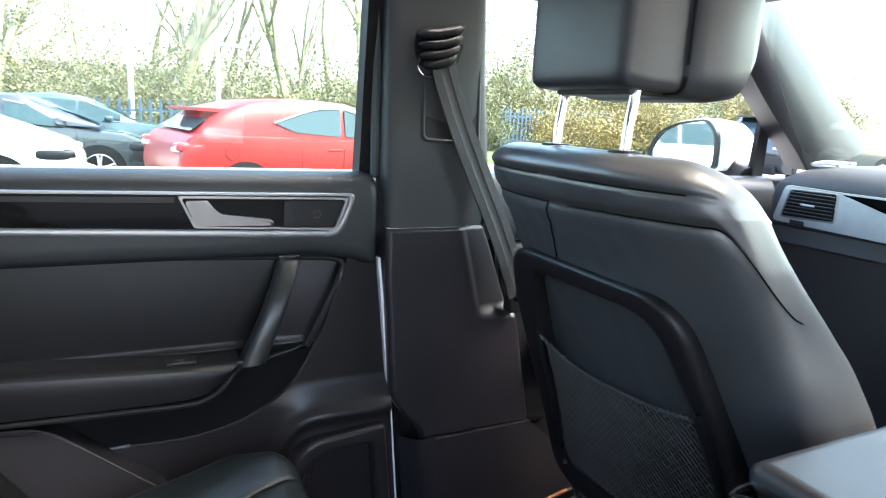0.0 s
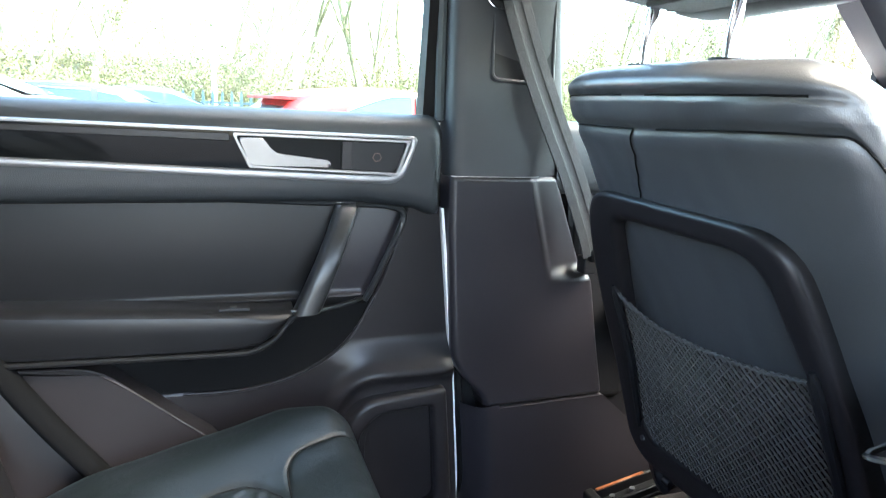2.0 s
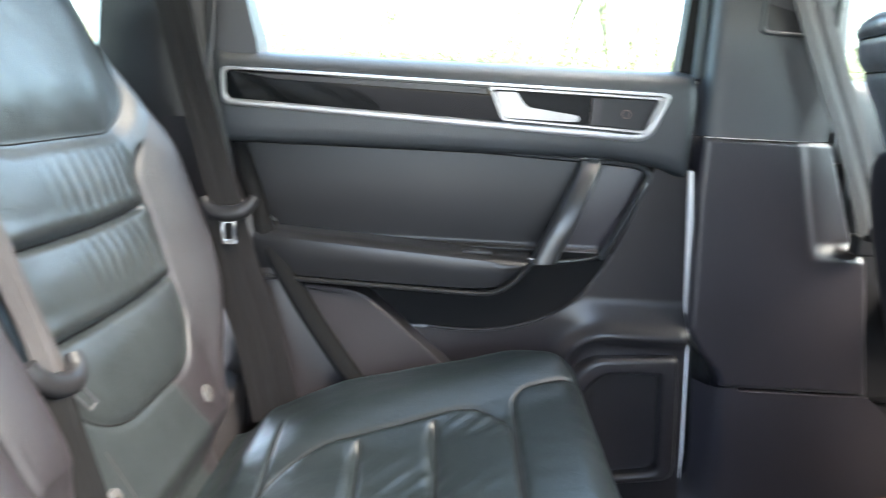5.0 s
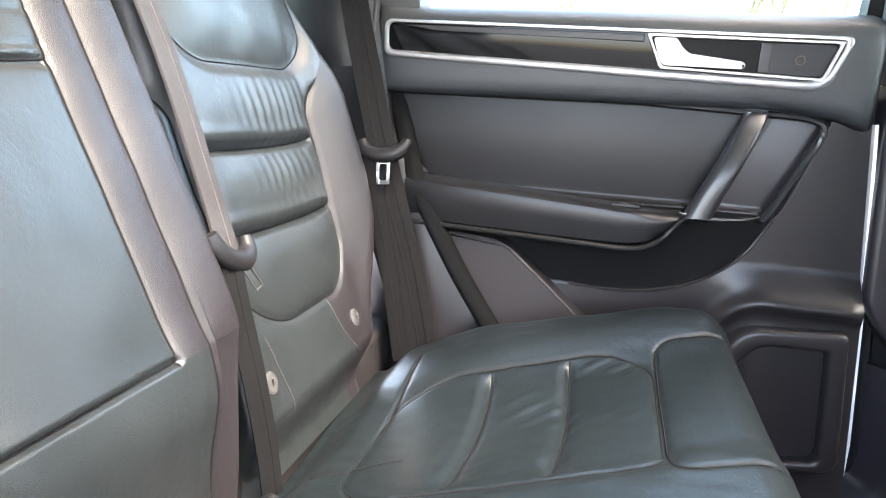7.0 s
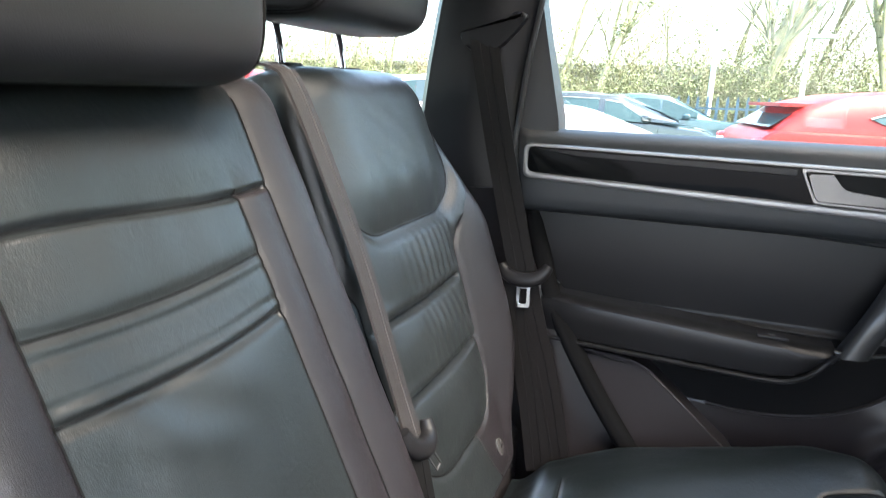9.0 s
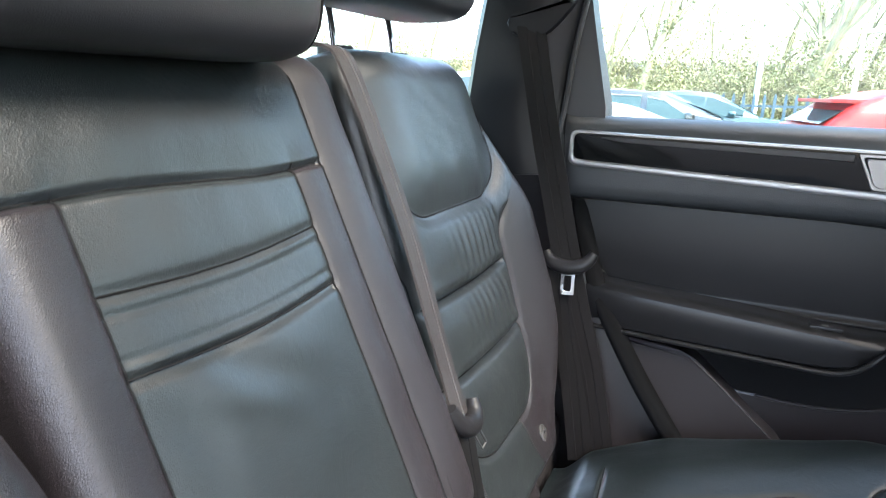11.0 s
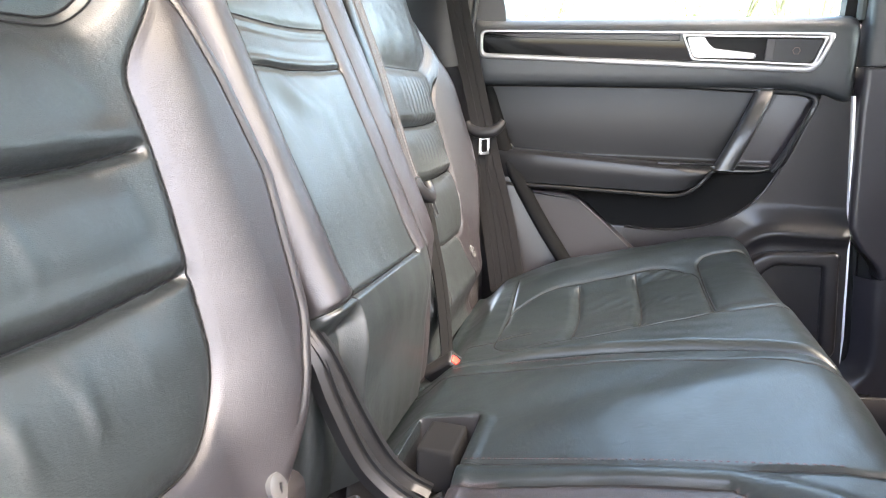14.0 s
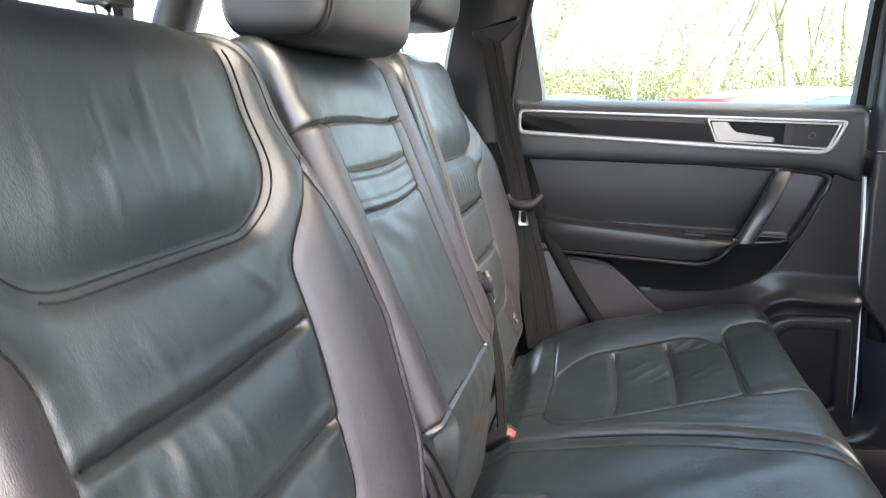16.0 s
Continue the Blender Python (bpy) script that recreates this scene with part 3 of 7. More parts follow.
Yc = Yc - 0.022 * sx * sst(0.845, 0.79, Z) * (1 - above)        # swelling over the speaker
dsp = rbox(X, Z, 0.41, 0.59, 0.115, 0.155, 0.05)
Yc = Yc - 0.016 * groove(dsp - 0.034, 0.016) * (1 - above) * sst(0.62, 0.70, Z) * sst(0.47, 0.44, X)
edge = np.interp(Z, [0.41, 0.652, 0.949, 1.0, 1.12], [0.02, -0.075, -0.270, -0.33, -0.34])
X2 = np.maximum(X, edge)
front = np.interp(Z, [0.41, 0.49, 0.79, 1.075, 1.12], [0.512, 0.508, 0.482, 0.450, 0.447])
X2 = np.where(X > 0.40, 0.40 + (X - 0.40) * (front - 0.40) / 0.052, X2)
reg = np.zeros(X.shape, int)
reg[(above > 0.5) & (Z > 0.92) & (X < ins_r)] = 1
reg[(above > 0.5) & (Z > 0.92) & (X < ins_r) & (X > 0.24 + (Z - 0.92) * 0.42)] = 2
# Region 3 is nearly flush; the shade under the armrest is its colour.
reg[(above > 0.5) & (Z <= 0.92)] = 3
reg[(above > 0.5) & (Z > 0.92) & (X >= ins_r)] = 0
sheet(X2, Yc, Z, {0: ("lower_panel", PLASTIC, "charcoal grained plastic lower panel"), 1: ("insert_panel", VINYL_PANEL, "soft charcoal vinyl insert"), 2: ("side_insert", PILLAR_LOW, "grey grained panel beside the pull"), 3: ("pocket_wall", MATT_BLACK, "wall over the pocket, black for the armrest's shade")}, reg, door)

# rounded rims that catch the light
part("pocket_lip", tube([(p.x, 0.7372, p.z) for p in sweep if 0.0 < p.x < 0.335], 0.0032, 8), PLASTIC, door, "thin lip of the door pocket")
part("insert_rim", tube(spline([(-0.33, 0.740, 1.106), (0.0, 0.740, 1.100), (0.30, 0.740, 1.088), (0.362, 0.740, 1.083), (0.384, 0.741, 1.070), (0.380, 0.741, 1.045), (0.353, 0.741, 0.985), (0.330, 0.742, 0.935), (0.318, 0.745, 0.912)], 6), 0.0062, 8), PULL, door, "rounded rim of the insert")
part("armrest_rim", tube(spline([(-0.285, 0.690, 0.861), (-0.15, 0.683, 0.859), (0.0, 0.680, 0.856), (0.10, 0.680, 0.854), (0.135, 0.681, 0.861), (0.158, 0.683, 0.876), (0.176, 0.682, 0.898), (0.190, 0.678, 0.914), (0.215, 0.690, 0.914), (0.25, 0.712, 0.912), (0.29, 0.732, 0.913), (0.312, 0.742, 0.918)], 6), 0.0045, 8), VINYL, door, "rounded lower edge of the armrest")
# armrest
arm = []
for x, zt, zb, y in [(-0.31, 0.944, 0.868, 0.700), (-0.29, 0.943, 0.862, 0.685), (-0.20, 0.938, 0.860, 0.676), (-0.05, 0.930, 0.858, 0.672), (0.06, 0.923, 0.856, 0.672), (0.105, 0.920, 0.857, 0.673), (0.135, 0.918, 0.863, 0.674), (0.160, 0.917, 0.878, 0.676), (0.178, 0.917, 0.893, 0.680), (0.188, 0.917, 0.906, 0.688)]:
    arm.append([(x, 0.772, zt + 0.001), (x, y + 0.035, zt + 0.002), (x, y + 0.012, zt), (x, y + 0.003, zt - 0.006), (x, y, zt - 0.016 * min(1, (zt - zb) / 0.05)), (x, y + 0.002, (zt + zb) / 2), (x, y + 0.010, zb + 0.006), (x, y + 0.022, zb), (x, 0.772, zb)])
part("armrest", skin(arm), VINYL, door, "padded black vinyl armrest")
part("switch", block((0.070, 0.690, 0.921), (0.118, 0.712, 0.9275), 0.002, 2), PLASTIC_DARK, door, "small black window switch")
part("switch_mark", block((0.088, 0.694, 0.9274), (0.098, 0.704, 0.9281), 0.0002, 1), CAPGREY, door, "small pale symbol")
# pull handle
pull = []
for t in np.linspace(0, 1, 12):
    zc, xc = 1.090 - 0.172 * t, 0.2805 - 0.074 * t
    w = 0.019 + 0.003 * t
    y = 0.735 - 0.052 * math.sin(min(1, t * 1.35) * math.pi * 0.5) ** 0.7
    d = 0.012 + 0.012 * t
    pull.append([(xc + w * math.copysign(abs(math.cos(a)) ** 0.55, math.cos(a)), y + d * math.copysign(abs(math.sin(a)) ** 0.55, math.sin(a)), zc + 0.002 * math.cos(a)) for a in np.linspace(0, math.tau, 19)[:-1]])
part("pull_handle", skin(pull), PULL, door, "slanting black pull handle")
part("pull_clip", join(tube([(0.180, 0.672, 0.924), (0.205, 0.668, 0.922), (0.228, 0.672, 0.919)], 0.0022, 6), tube([(0.262, 0.727, 1.0925), (0.299, 0.727, 1.0915)], 0.0016, 6)), CHROME, door, "bright clips at the handle's ends")
# pale bolster at the door's rear lower corner
part("rear_bolster", slab(rounded([(-0.226, 0.847), (-0.128, 0.842), (-0.096, 0.832), (0.060, 0.697), (0.10, 0.60), (-0.03, 0.58), (-0.086, 0.655)], [0.01, 0.03, 0.03, 0.02, 0.02, 0.01, 0.01]), "y", 0.768, 0.696, 0.008), PLASTIC, door, "grey plastic corner piece")
# Paler tube put in for the light that the piece's bevelled edge catches.
part("lit_edge", tube(spline([(-0.224, 0.6975, 0.8455), (-0.175, 0.6975, 0.8435), (-0.128, 0.6975, 0.8395), (-0.104, 0.6975, 0.830), (-0.06, 0.6975, 0.797), (0.0, 0.6975, 0.7455), (0.056, 0.6975, 0.6975)], 5), 0.0026, 6), PLASTIC_GREY, door, "paler tube for the light along the corner piece's edge")
part("rear_seal", tube(spline([(-0.340, 0.76, 1.09), (-0.308, 0.732, 1.00), (-0.272, 0.702, 0.92), (-0.186, 0.690, 0.775), (-0.090, 0.690, 0.635), (-0.03, 0.70, 0.54), (0.0, 0.72, 0.42)], 6), 0.018, 10), MATT_BLACK, door, "black rubber door seal")
# speaker
so = rounded([(0.272, 0.545), (0.272, 0.690), (0.312, 0.737), (0.468, 0.747), (0.492, 0.50), (0.30, 0.47)], [0.03, 0.025, 0.03, 0.012, 0.03, 0.04], 6)
si = rounded([(0.304, 0.550), (0.306, 0.668), (0.338, 0.707), (0.440, 0.712), (0.456, 0.515), (0.33, 0.495)], [0.02, 0.015, 0.02, 0.012, 0.02, 0.03], 6)
sk = rounded([(0.318, 0.556), (0.320, 0.660), (0.346, 0.692), (0.424, 0.696), (0.440, 0.530), (0.34, 0.508)], [0.02, 0.015, 0.015, 0.012, 0.02, 0.03], 6)
part("speaker_surround", soft_ring(so, si, "y", 0.735, 0.694, 0.012), PLASTIC, door, "raised charcoal speaker surround")
part("speaker_grille", join(slab(si, "y", 0.74, 0.722, 0.0005), slab(sk, "y", 0.722, 0.719, 0.002)), PLASTIC, door, "flat charcoal speaker grille")
# painted door edge seen in the gap before the pillar
edge_loops = []
for x, z, w in ((0.4515, 1.080, 0.005), (0.466, 0.95, 0.006), (0.4835, 0.79, 0.007), (0.5065, 0.54, 0.007), (0.5115, 0.482, 0.003)):
    edge_loops.append([(x, 0.731, z), (x + w, 0.731, z), (x + w, 0.755, z), (x, 0.755, z)])
part("painted_edge", skin(edge_loops), WHITE_PAINT, door, "white painted door edge")
part("front_seal", tube(spline([(0.466, 0.762, 1.24), (0.473, 0.760, 1.08), (0.506, 0.758, 0.79), (0.532, 0.758, 0.52), (0.525, 0.76, 0.42)], 6), 0.009, 8), RUBBER, door, "black rubber door seal")
# window frame of the door
part("window_frame_rear", skin([[(-0.372, 0.742, 1.20), (-0.296, 0.744, 1.20), (-0.294, 0.80, 1.20), (-0.372, 0.815, 1.20)], [(-0.375, 0.738, 1.26), (-0.300, 0.740, 1.26), (-0.298, 0.80, 1.26), (-0.375, 0.815, 1.26)], [(-0.398, 0.715, 1.40), (-0.326, 0.717, 1.40), (-0.324, 0.76, 1.40), (-0.398, 0.785, 1.40)], [(-0.42, 0.690, 1.55), (-0.352, 0.692, 1.55), (-0.35, 0.73, 1.55), (-0.42, 0.75, 1.55)], [(-0.42, 0.68, 1.61), (-0.36, 0.68, 1.61), (-0.36, 0.72, 1.61), (-0.42, 0.74, 1.61)]]), PILLAR, door, "dark window frame")
part("window_frame_front", skin([[(0.421, 0.768, 1.23), (0.462, 0.766, 1.23), (0.462, 0.80, 1.23), (0.421, 0.81, 1.23)], [(0.415, 0.735, 1.42), (0.456, 0.733, 1.42), (0.456, 0.76, 1.42), (0.415, 0.77, 1.42)], [(0.410, 0.70, 1.61), (0.45, 0.70, 1.61), (0.45, 0.73, 1.61), (0.41, 0.74, 1.61)]]), RUBBER, door, "black window channel")

# ---- pillar between the doors ----
bp = thing("centre_pillar_trim", "charcoal plastic pillar trim between the doors", "pillar trim", at=(0.6, 0.75, 0.40))
up = []
for z, x0, x1, y, k in ((1.1405, 0.459, 0.686, 0.7105, 1.0), (1.165, 0.458, 0.686, 0.7105, 0.9), (1.195, 0.457, 0.684, 0.7105, 0.55), (1.225, 0.456, 0.682, 0.7105, 0.15), (1.26, 0.454, 0.678, 0.710, 0.0), (1.32, 0.451, 0.670, 0.709, 0.0), (1.42, 0.446, 0.656, 0.7035, 0.0), (1.50, 0.441, 0.648, 0.697, 0.0), (1.56, 0.436, 0.640, 0.690, 0.0), (1.62, 0.43, 0.632, 0.682, 0.0)):
    w = 0.040 + 0.028 * k
    up.append([(x0, y + 0.06, z), (x0 + 0.001, y + 0.020, z), (x0 + 0.005, y + 0.009, z), (x0 + 0.012, y + 0.003, z), (x0 + 0.028, y, z), (x1 - w - 0.01, y - 0.002, z), (x1 - w, y - 0.001, z), (x1 - w + 0.012, y + 0.007 * k, z), (x1 - 0.012, y + 0.003 + 0.020 * k, z), (x1 - 0.001, y + 0.014 + 0.018 * k, z), (x1, y + 0.06, z)])
part("upper_cover", skin(up), PILLAR, bp)
part("door_seal", tube(spline([(0.449, 0.757, 1.235), (0.444, 0.748, 1.32), (0.437, 0.735, 1.45), (0.428, 0.712, 1.61)], 6), 0.009, 8), SEAL, bp, "grey-green door seal lip")
zz = np.concatenate([[0.691], np.linspace(0.692, 1.138, 150), [1.139]])
xl = np.interp(zz, [0.69, 0.705, 0.722, 0.75, 0.775, 0.80, 1.04, 1.14], [0.553, 0.550, 0.540, 0.512, 0.495, 0.482, 0.463, 0.460])
xr = np.interp(zz, [0.69, 0.80, 0.93, 0.948, 0.953, 1.04, 1.14], [0.822, 0.798, 0.772, 0.766, 0.760, 0.724, 0.684])
u = np.concatenate([[0], edge_dense(118), [1]])
X = xl[:, None] + (xr - xl)[:, None] * u[None, :]
Z = np.repeat(zz[:, None], 120, 1)
line = np.interp(Z, [0.95, 0.97, 1.05, 1.14], [0.672, 0.668, 0.646, 0.622])
cut = sst(-0.010, 0.012, X - line) * sst(0.936, 0.972, Z)
Yp = 0.709 + cut * (0.008 + 0.22 * np.maximum(X - line, 0))
d = np.minimum(X - xl[:, None], xr[:, None] - X)
Yp = Yp + (0.012 - np.sqrt(np.maximum(0.012 ** 2 - np.maximum(0.012 - d, 0) ** 2, 0)))
d = np.minimum(Z - 0.691, 1.139 - Z)
Yp = Yp + 0.004 * (1 - sst(0, 0.006, d))
Yp[:, 0] = Yp[:, -1] = 0.79
sheet(X, Yp, Z, {0: ("lower_cover", PILLAR_LOW, "charcoal plastic cover with a cut-away shoulder")}, np.zeros(X.shape, int), bp)
part("lower_front", block((0.74, 0.735, 0.66), (0.90, 0.80, 1.10), 0.02), PLASTIC_DARK, bp)
part("belt_slot", ring(rounded([(0.512, 1.522), (0.634, 1.528), (0.645, 1.30), (0.520, 1.305)], 0.014), rounded([(0.519, 1.515), (0.627, 1.520), (0.637, 1.308), (0.527, 1.312)], 0.012), "y", 0.715, 0.703, 0.003), PILLAR, bp, "rounded frame of the belt slot")
part("slot_plate", slab(rounded([(0.519, 1.515), (0.627, 1.520), (0.637, 1.308), (0.527, 1.312)], 0.012), "y", 0.716, 0.7065, 0.001), PLASTIC_DARK, bp, "dark sliding plate")

sill = thing("sill_trim", "charcoal plastic sill trim along the floor", "sill trim", at=(0.7, 0.74, 0.40))
part("kick_panel", slab(rounded([(0.560, 0.686), (0.822, 0.688), (0.90, 0.62), (1.0, 0.48), (1.0, 0.395), (0.578, 0.395)], [0.003, 0.003, 0.02, 0.05, 0.02, 0.01]), "y", 0.79, 0.706, 0.007, 4), PILLAR_LOW, sill)
sweep_line = spline([(0.553, 0, 0.692), (0.563, 0, 0.60), (0.570, 0, 0.51), (0.556, 0, 0.455), (0.52, 0, 0.425), (0.46, 0, 0.402), (0.38, 0, 0.386), (0.28, 0, 0.376)], 6)
rows_ = []
for i, p in enumerate(sweep_line):
    d = (sweep_line[min(i + 1, len(sweep_line) - 1)] - sweep_line[max(i - 1, 0)]).normalized()
    rows_.append([(p.x + d.z * o, y, p.z - d.x * o) for o, y in ((-0.03, 0.7045), (-0.008, 0.7035), (0.002, 0.705), (0.010, 0.710), (0.020, 0.721), (0.033, 0.742), (0.046, 0.768), (0.06, 0.80))])
part("sill_sweep", skin(rows_, closed=False, caps=False), PILLAR_LOW, sill, "hollow sweep from the pillar to the sill")
part("sill_cover", block((1.0, 0.704, 0.38), (1.68, 0.80, 0.47), 0.012), PILLAR_LOW, sill, "long plastic sill cover")
# Black block added to close the gap and stand for its shade.
part("gap_block", block((0.44, 0.768, 0.40), (0.62, 0.80, 1.12), 0.004, 1), RUBBER, sill, "black block for the shaded gap behind the door edge")
part("sill_edge", block((-0.20, 0.64, 0.38), (0.58, 0.79, 0.425), 0.018), MATT_BLACK, sill)

# ---- rear pillar ----
cp = thing("rear_pillar_trim", "charcoal rear pillar trim with a belt guide", "pillar trim", at=(-0.45, 0.75, 0.55))
cl = []
for z, x0, x1, y in ((1.04, -0.63, -0.34, 0.712), (1.25, -0.565, -0.374, 0.708), (1.35, -0.548, -0.360, 0.698), (1.48, -0.520, -0.332, 0.684), (1.61, -0.50, -0.31, 0.668)):
    cl.append([(x0, y + 0.07, z), (x0, y + 0.012, z), (x0 + 0.012, y, z), ((x0 + x1) / 2, y - 0.008, z), (x1 - 0.012, y, z), (x1, y + 0.01, z), (x1, y + 0.07, z)])
part("upper_cover", skin(cl), VINYL, cp)
part("door_seal", tube(spline([(-0.384, 0.715, 1.14), (-0.368, 0.714, 1.25), (-0.352, 0.700, 1.36), (-0.322, 0.682, 1.50), (-0.30, 0.67, 1.60)], 6), 0.005, 8), PLASTIC_GREY, cp, "grey door seal lip")
part("lower_cover", skin([[(-0.45, 0.700, 1.128), (-0.402, 0.690, 1.132), (-0.39, 0.70, 1.134), (-0.38, 0.76, 1.13), (-0.47, 0.78, 1.12)], [(-0.43, 0.700, 1.0), (-0.345, 0.690, 1.0), (-0.325, 0.703, 1.0), (-0.32, 0.76, 1.0), (-0.46, 0.78, 1.0)], [(-0.36, 0.700, 0.80), (-0.21, 0.690, 0.80), (-0.190, 0.703, 0.80), (-0.18, 0.76, 0.80), (-0.42, 0.78, 0.8)], [(-0.30, 0.700, 0.62), (-0.10, 0.690, 0.62), (-0.07, 0.703, 0.62), (-0.06, 0.76, 0.62), (-0.4, 0.78, 0.62)], [(-0.30, 0.70, 0.42), (-0.02, 0.69, 0.42), (0.0, 0.703, 0.42), (0.01, 0.76, 0.42), (-0.4, 0.78, 0.42)]]), PLASTIC, cp, "charcoal lower pillar trim")
gd = rounded([(-0.476, 1.398), (-0.455, 1.372), (-0.40, 1.378), (-0.372, 1.405), (-0.350, 1.432), (-0.372, 1.440), (-0.40, 1.420), (-0.46, 1.414)], 0.012)
part("belt_guide", slab(gd, "y", 0.71, 0.672, 0.006), PLASTIC_DARK, cp, "dark belt guide")

# ---- rear bench: left and right backrests ----
SL = 0.34
NX, NZ = 1 / math.hypot(1, SL), SL / math.hypot(1, SL)


def plane_x(z):
    return -0.302 - SL * (z - 0.72)


# slack folds in the wide seat's leather: from (q, z) to (q, z), height
FOLDS = [(0.044, 1.195, 0.033, 1.145, 0.0014), (0.008, 1.207, -0.001, 1.155, 0.0016), (-0.053, 1.212, -0.068, 1.163, 0.0013), (0.085, 1.20, 0.072, 1.16, 0.0009), (0.064, 1.002, 0.064, 0.95, 0.0015), (0.032, 1.004, 0.022, 0.955, 0.0017), (0.003, 1.0, -0.010, 0.945, 0.0017), (0.095, 0.99, 0.10, 0.94, 0.0012), (0.062, 1.074, 0.047, 1.038, 0.0012), (-0.021, 1.098, -0.032, 1.065, 0.0010), (-0.070, 1.090, -0.105, 1.06, 0.0012), (0.02, 1.085, 0.010, 1.04, 0.0009), (0.0, 0.895, -0.01, 0.84, 0.0014), (0.05, 0.89, 0.04, 0.84, 0.0013)]


def outer_backrest(side, name, label):
    yc = 0.4045 if side > 0 else -0.5265
    th = thing(name, label, "car seat", group="rear seats", at=(-0.05, yc, 0.44))
    nv, nu = 430, 330
    top_z = 1.34 if side > 0 else 1.316
    zz = np.concatenate([np.linspace(0.60, top_z - 0.04, nv - 40), top_z - 0.04 + 0.04 * np.sin(np.linspace(0.05, 1, 40) * math.pi / 2)])
    if side > 0:
        qi = np.full(nv, -0.212)
    else:
        qi = np.interp(zz, [0.60, 0.70, 0.76, 0.84, 0.97, 1.10, 1.2, 1.30], [-0.15, -0.175, -0.225, -0.272, -0.290, -0.258, -0.240, -0.236])
    qo = np.interp(zz, [0.60, 0.70, 0.76, 0.82, 0.88, 0.94, 1.08, 1.21, 1.30], [0.150, 0.155, 0.168, 0.19, 0.215, 0.227, 0.224, 0.190, 0.165])
    ker = np.hanning(25) / np.hanning(25).sum()
    qi, qo = [np.convolve(np.pad(a, 12, "edge"), ker, "valid") for a in (qi, qo)]
    rc = np.clip((zz - top_z + 0.09) / 0.09, 0, 1)
    round_in = 0.06 * (1 - np.sqrt(np.maximum(1 - rc ** 2, 0)))
    qi, qo = qi + round_in, qo - round_in
    u = np.concatenate([[0], edge_dense(nu - 2, 1.6), [1]])
    Q = qi[:, None] + (qo - qi)[:, None] * u[None, :]
    Zr = np.repeat(zz[:, None], nu, 1)
    half = 0.130 if side > 0 else 0.152

    def insert_gap(Q):
        """Signed distance to the outline of the pleated insert, which opens towards the top."""
        aq = np.where((Q < 0) & (side > 0), -Q * 0.68, np.abs(Q))
        wi = half - 0.012 * sst(1.0, 0.80, Zr)
        d = rbox(aq * half / wi, Zr, 0.0, 0.94 if side < 0 else 0.955, half, 0.172 if side < 0 else 0.172, 0.085)
        if side > 0:
            return np.where(Zr > 0.95, aq - wi - 0.075 * sst(1.04, 1.18, Zr), d)
        return np.where(Zr > 0.92, aq - wi - 0.065 * sst(1.06, 1.175, Zr), d)

    D = insert_gap(Q)
    rows_, cols_ = np.nonzero(D[:, :-1] * D[:, 1:] < 0)
    tq = D[rows_, cols_] / (D[rows_, cols_] - D[rows_, cols_ + 1])
    newq = Q[rows_, cols_] * (1 - tq) + Q[rows_, cols_ + 1] * tq
    pick = np.clip(cols_ + (tq > 0.5), 2, nu - 3)
    Q[rows_, pick] = newq
    dist = np.minimum(Q - qi[:, None], qo[:, None] - Q)
    r = 0.032
    H = -(r - np.sqrt(np.maximum(r * r - np.maximum(r - dist, 0) ** 2, 0)))
    rt = 0.055
    dt = np.maximum(top_z - Zr, 0)
    H = H - (rt - np.sqrt(np.maximum(rt * rt - np.maximum(rt - dt, 0) ** 2, 0)))
    aq = np.where((Q < 0) & (side > 0), -Q * 0.68, np.abs(Q))
    # the bolsters stand forward and die away towards the top
    fade = 1 - 0.75 * sst(1.06, 1.24, Zr)
    inner_k = 0.25 if side > 0 else 1.0
    H = H + 0.040 * sst(0.115, 0.205, aq) * np.where(Q < 0, inner_k, 1.0) * fade * (0.55 + 0.45 * sst(0.66, 0.80, Zr))
    dup = rbox(Q, Zr, 0.0, 1.30, 0.166, 0.185, 0.075)          # upper panel
    dins = insert_gap(Q)
    inside_up, inside_in = dup < 0, (dins < 0) & (dup >= 0)
    mean_d = dins.copy()
    mean_d[:-1, :-1] = (dins[:-1, :-1] + dins[1:, :-1] + dins[:-1, 1:] + dins[1:, 1:]) / 4
    cell_in = (mean_d < 0) & (dup >= 0)
    low_seam = 1.10 if side > 0 else 1.17
    pad_up = sst(0.0, -0.07, dup)
    H = H + 0.008 * pad_up - 0.0025 * groove(dup, 0.0100)
    H = H - 0.0045 * groove(dins, 0.0050) * (dup > 0.004) * sst(low_seam, low_seam - 0.03, Zr)
    pad_in = 1 - np.exp(np.minimum(dins, 0) / 0.025)
    seg = np.zeros_like(H)
    for zs_ in (1.012, 0.908):
        slack = 0.006 * (1 - (aq / 0.13) ** 2)
        g = groove(Zr - zs_ + slack, 0.0055) * sst(half, half - 0.018, aq)
        seg = np.maximum(seg, g)
        H = H + 0.004 * groove(Zr - zs_ + slack - 0.016, 0.010) * sst(half, half - 0.03, aq) * (dup > 0)
    H = H + 0.006 * pad_in * (dins < 0) * sst(0.0, 0.022, dup) - 0.012 * seg * sst(0.0, 0.006, dup)
    for zs_ in (1.012, 0.908):
        H = H - 0.009 * groove(Zr - zs_ + 0.006, 0.024) * sst(0.13, 0.08, aq)
    H = H - 0.005 * groove(dup, 0.026) - 0.004 * groove(dins, 0.018) * sst(0.0, 0.02, dup) * sst(low_seam, low_seam - 0.05, Zr)
    # pleats and slack in the leather
    if side > 0:
        ple = np.sin(Q * math.tau / 0.022 + 2.0 * wave(Q, Zr, 26, 4))
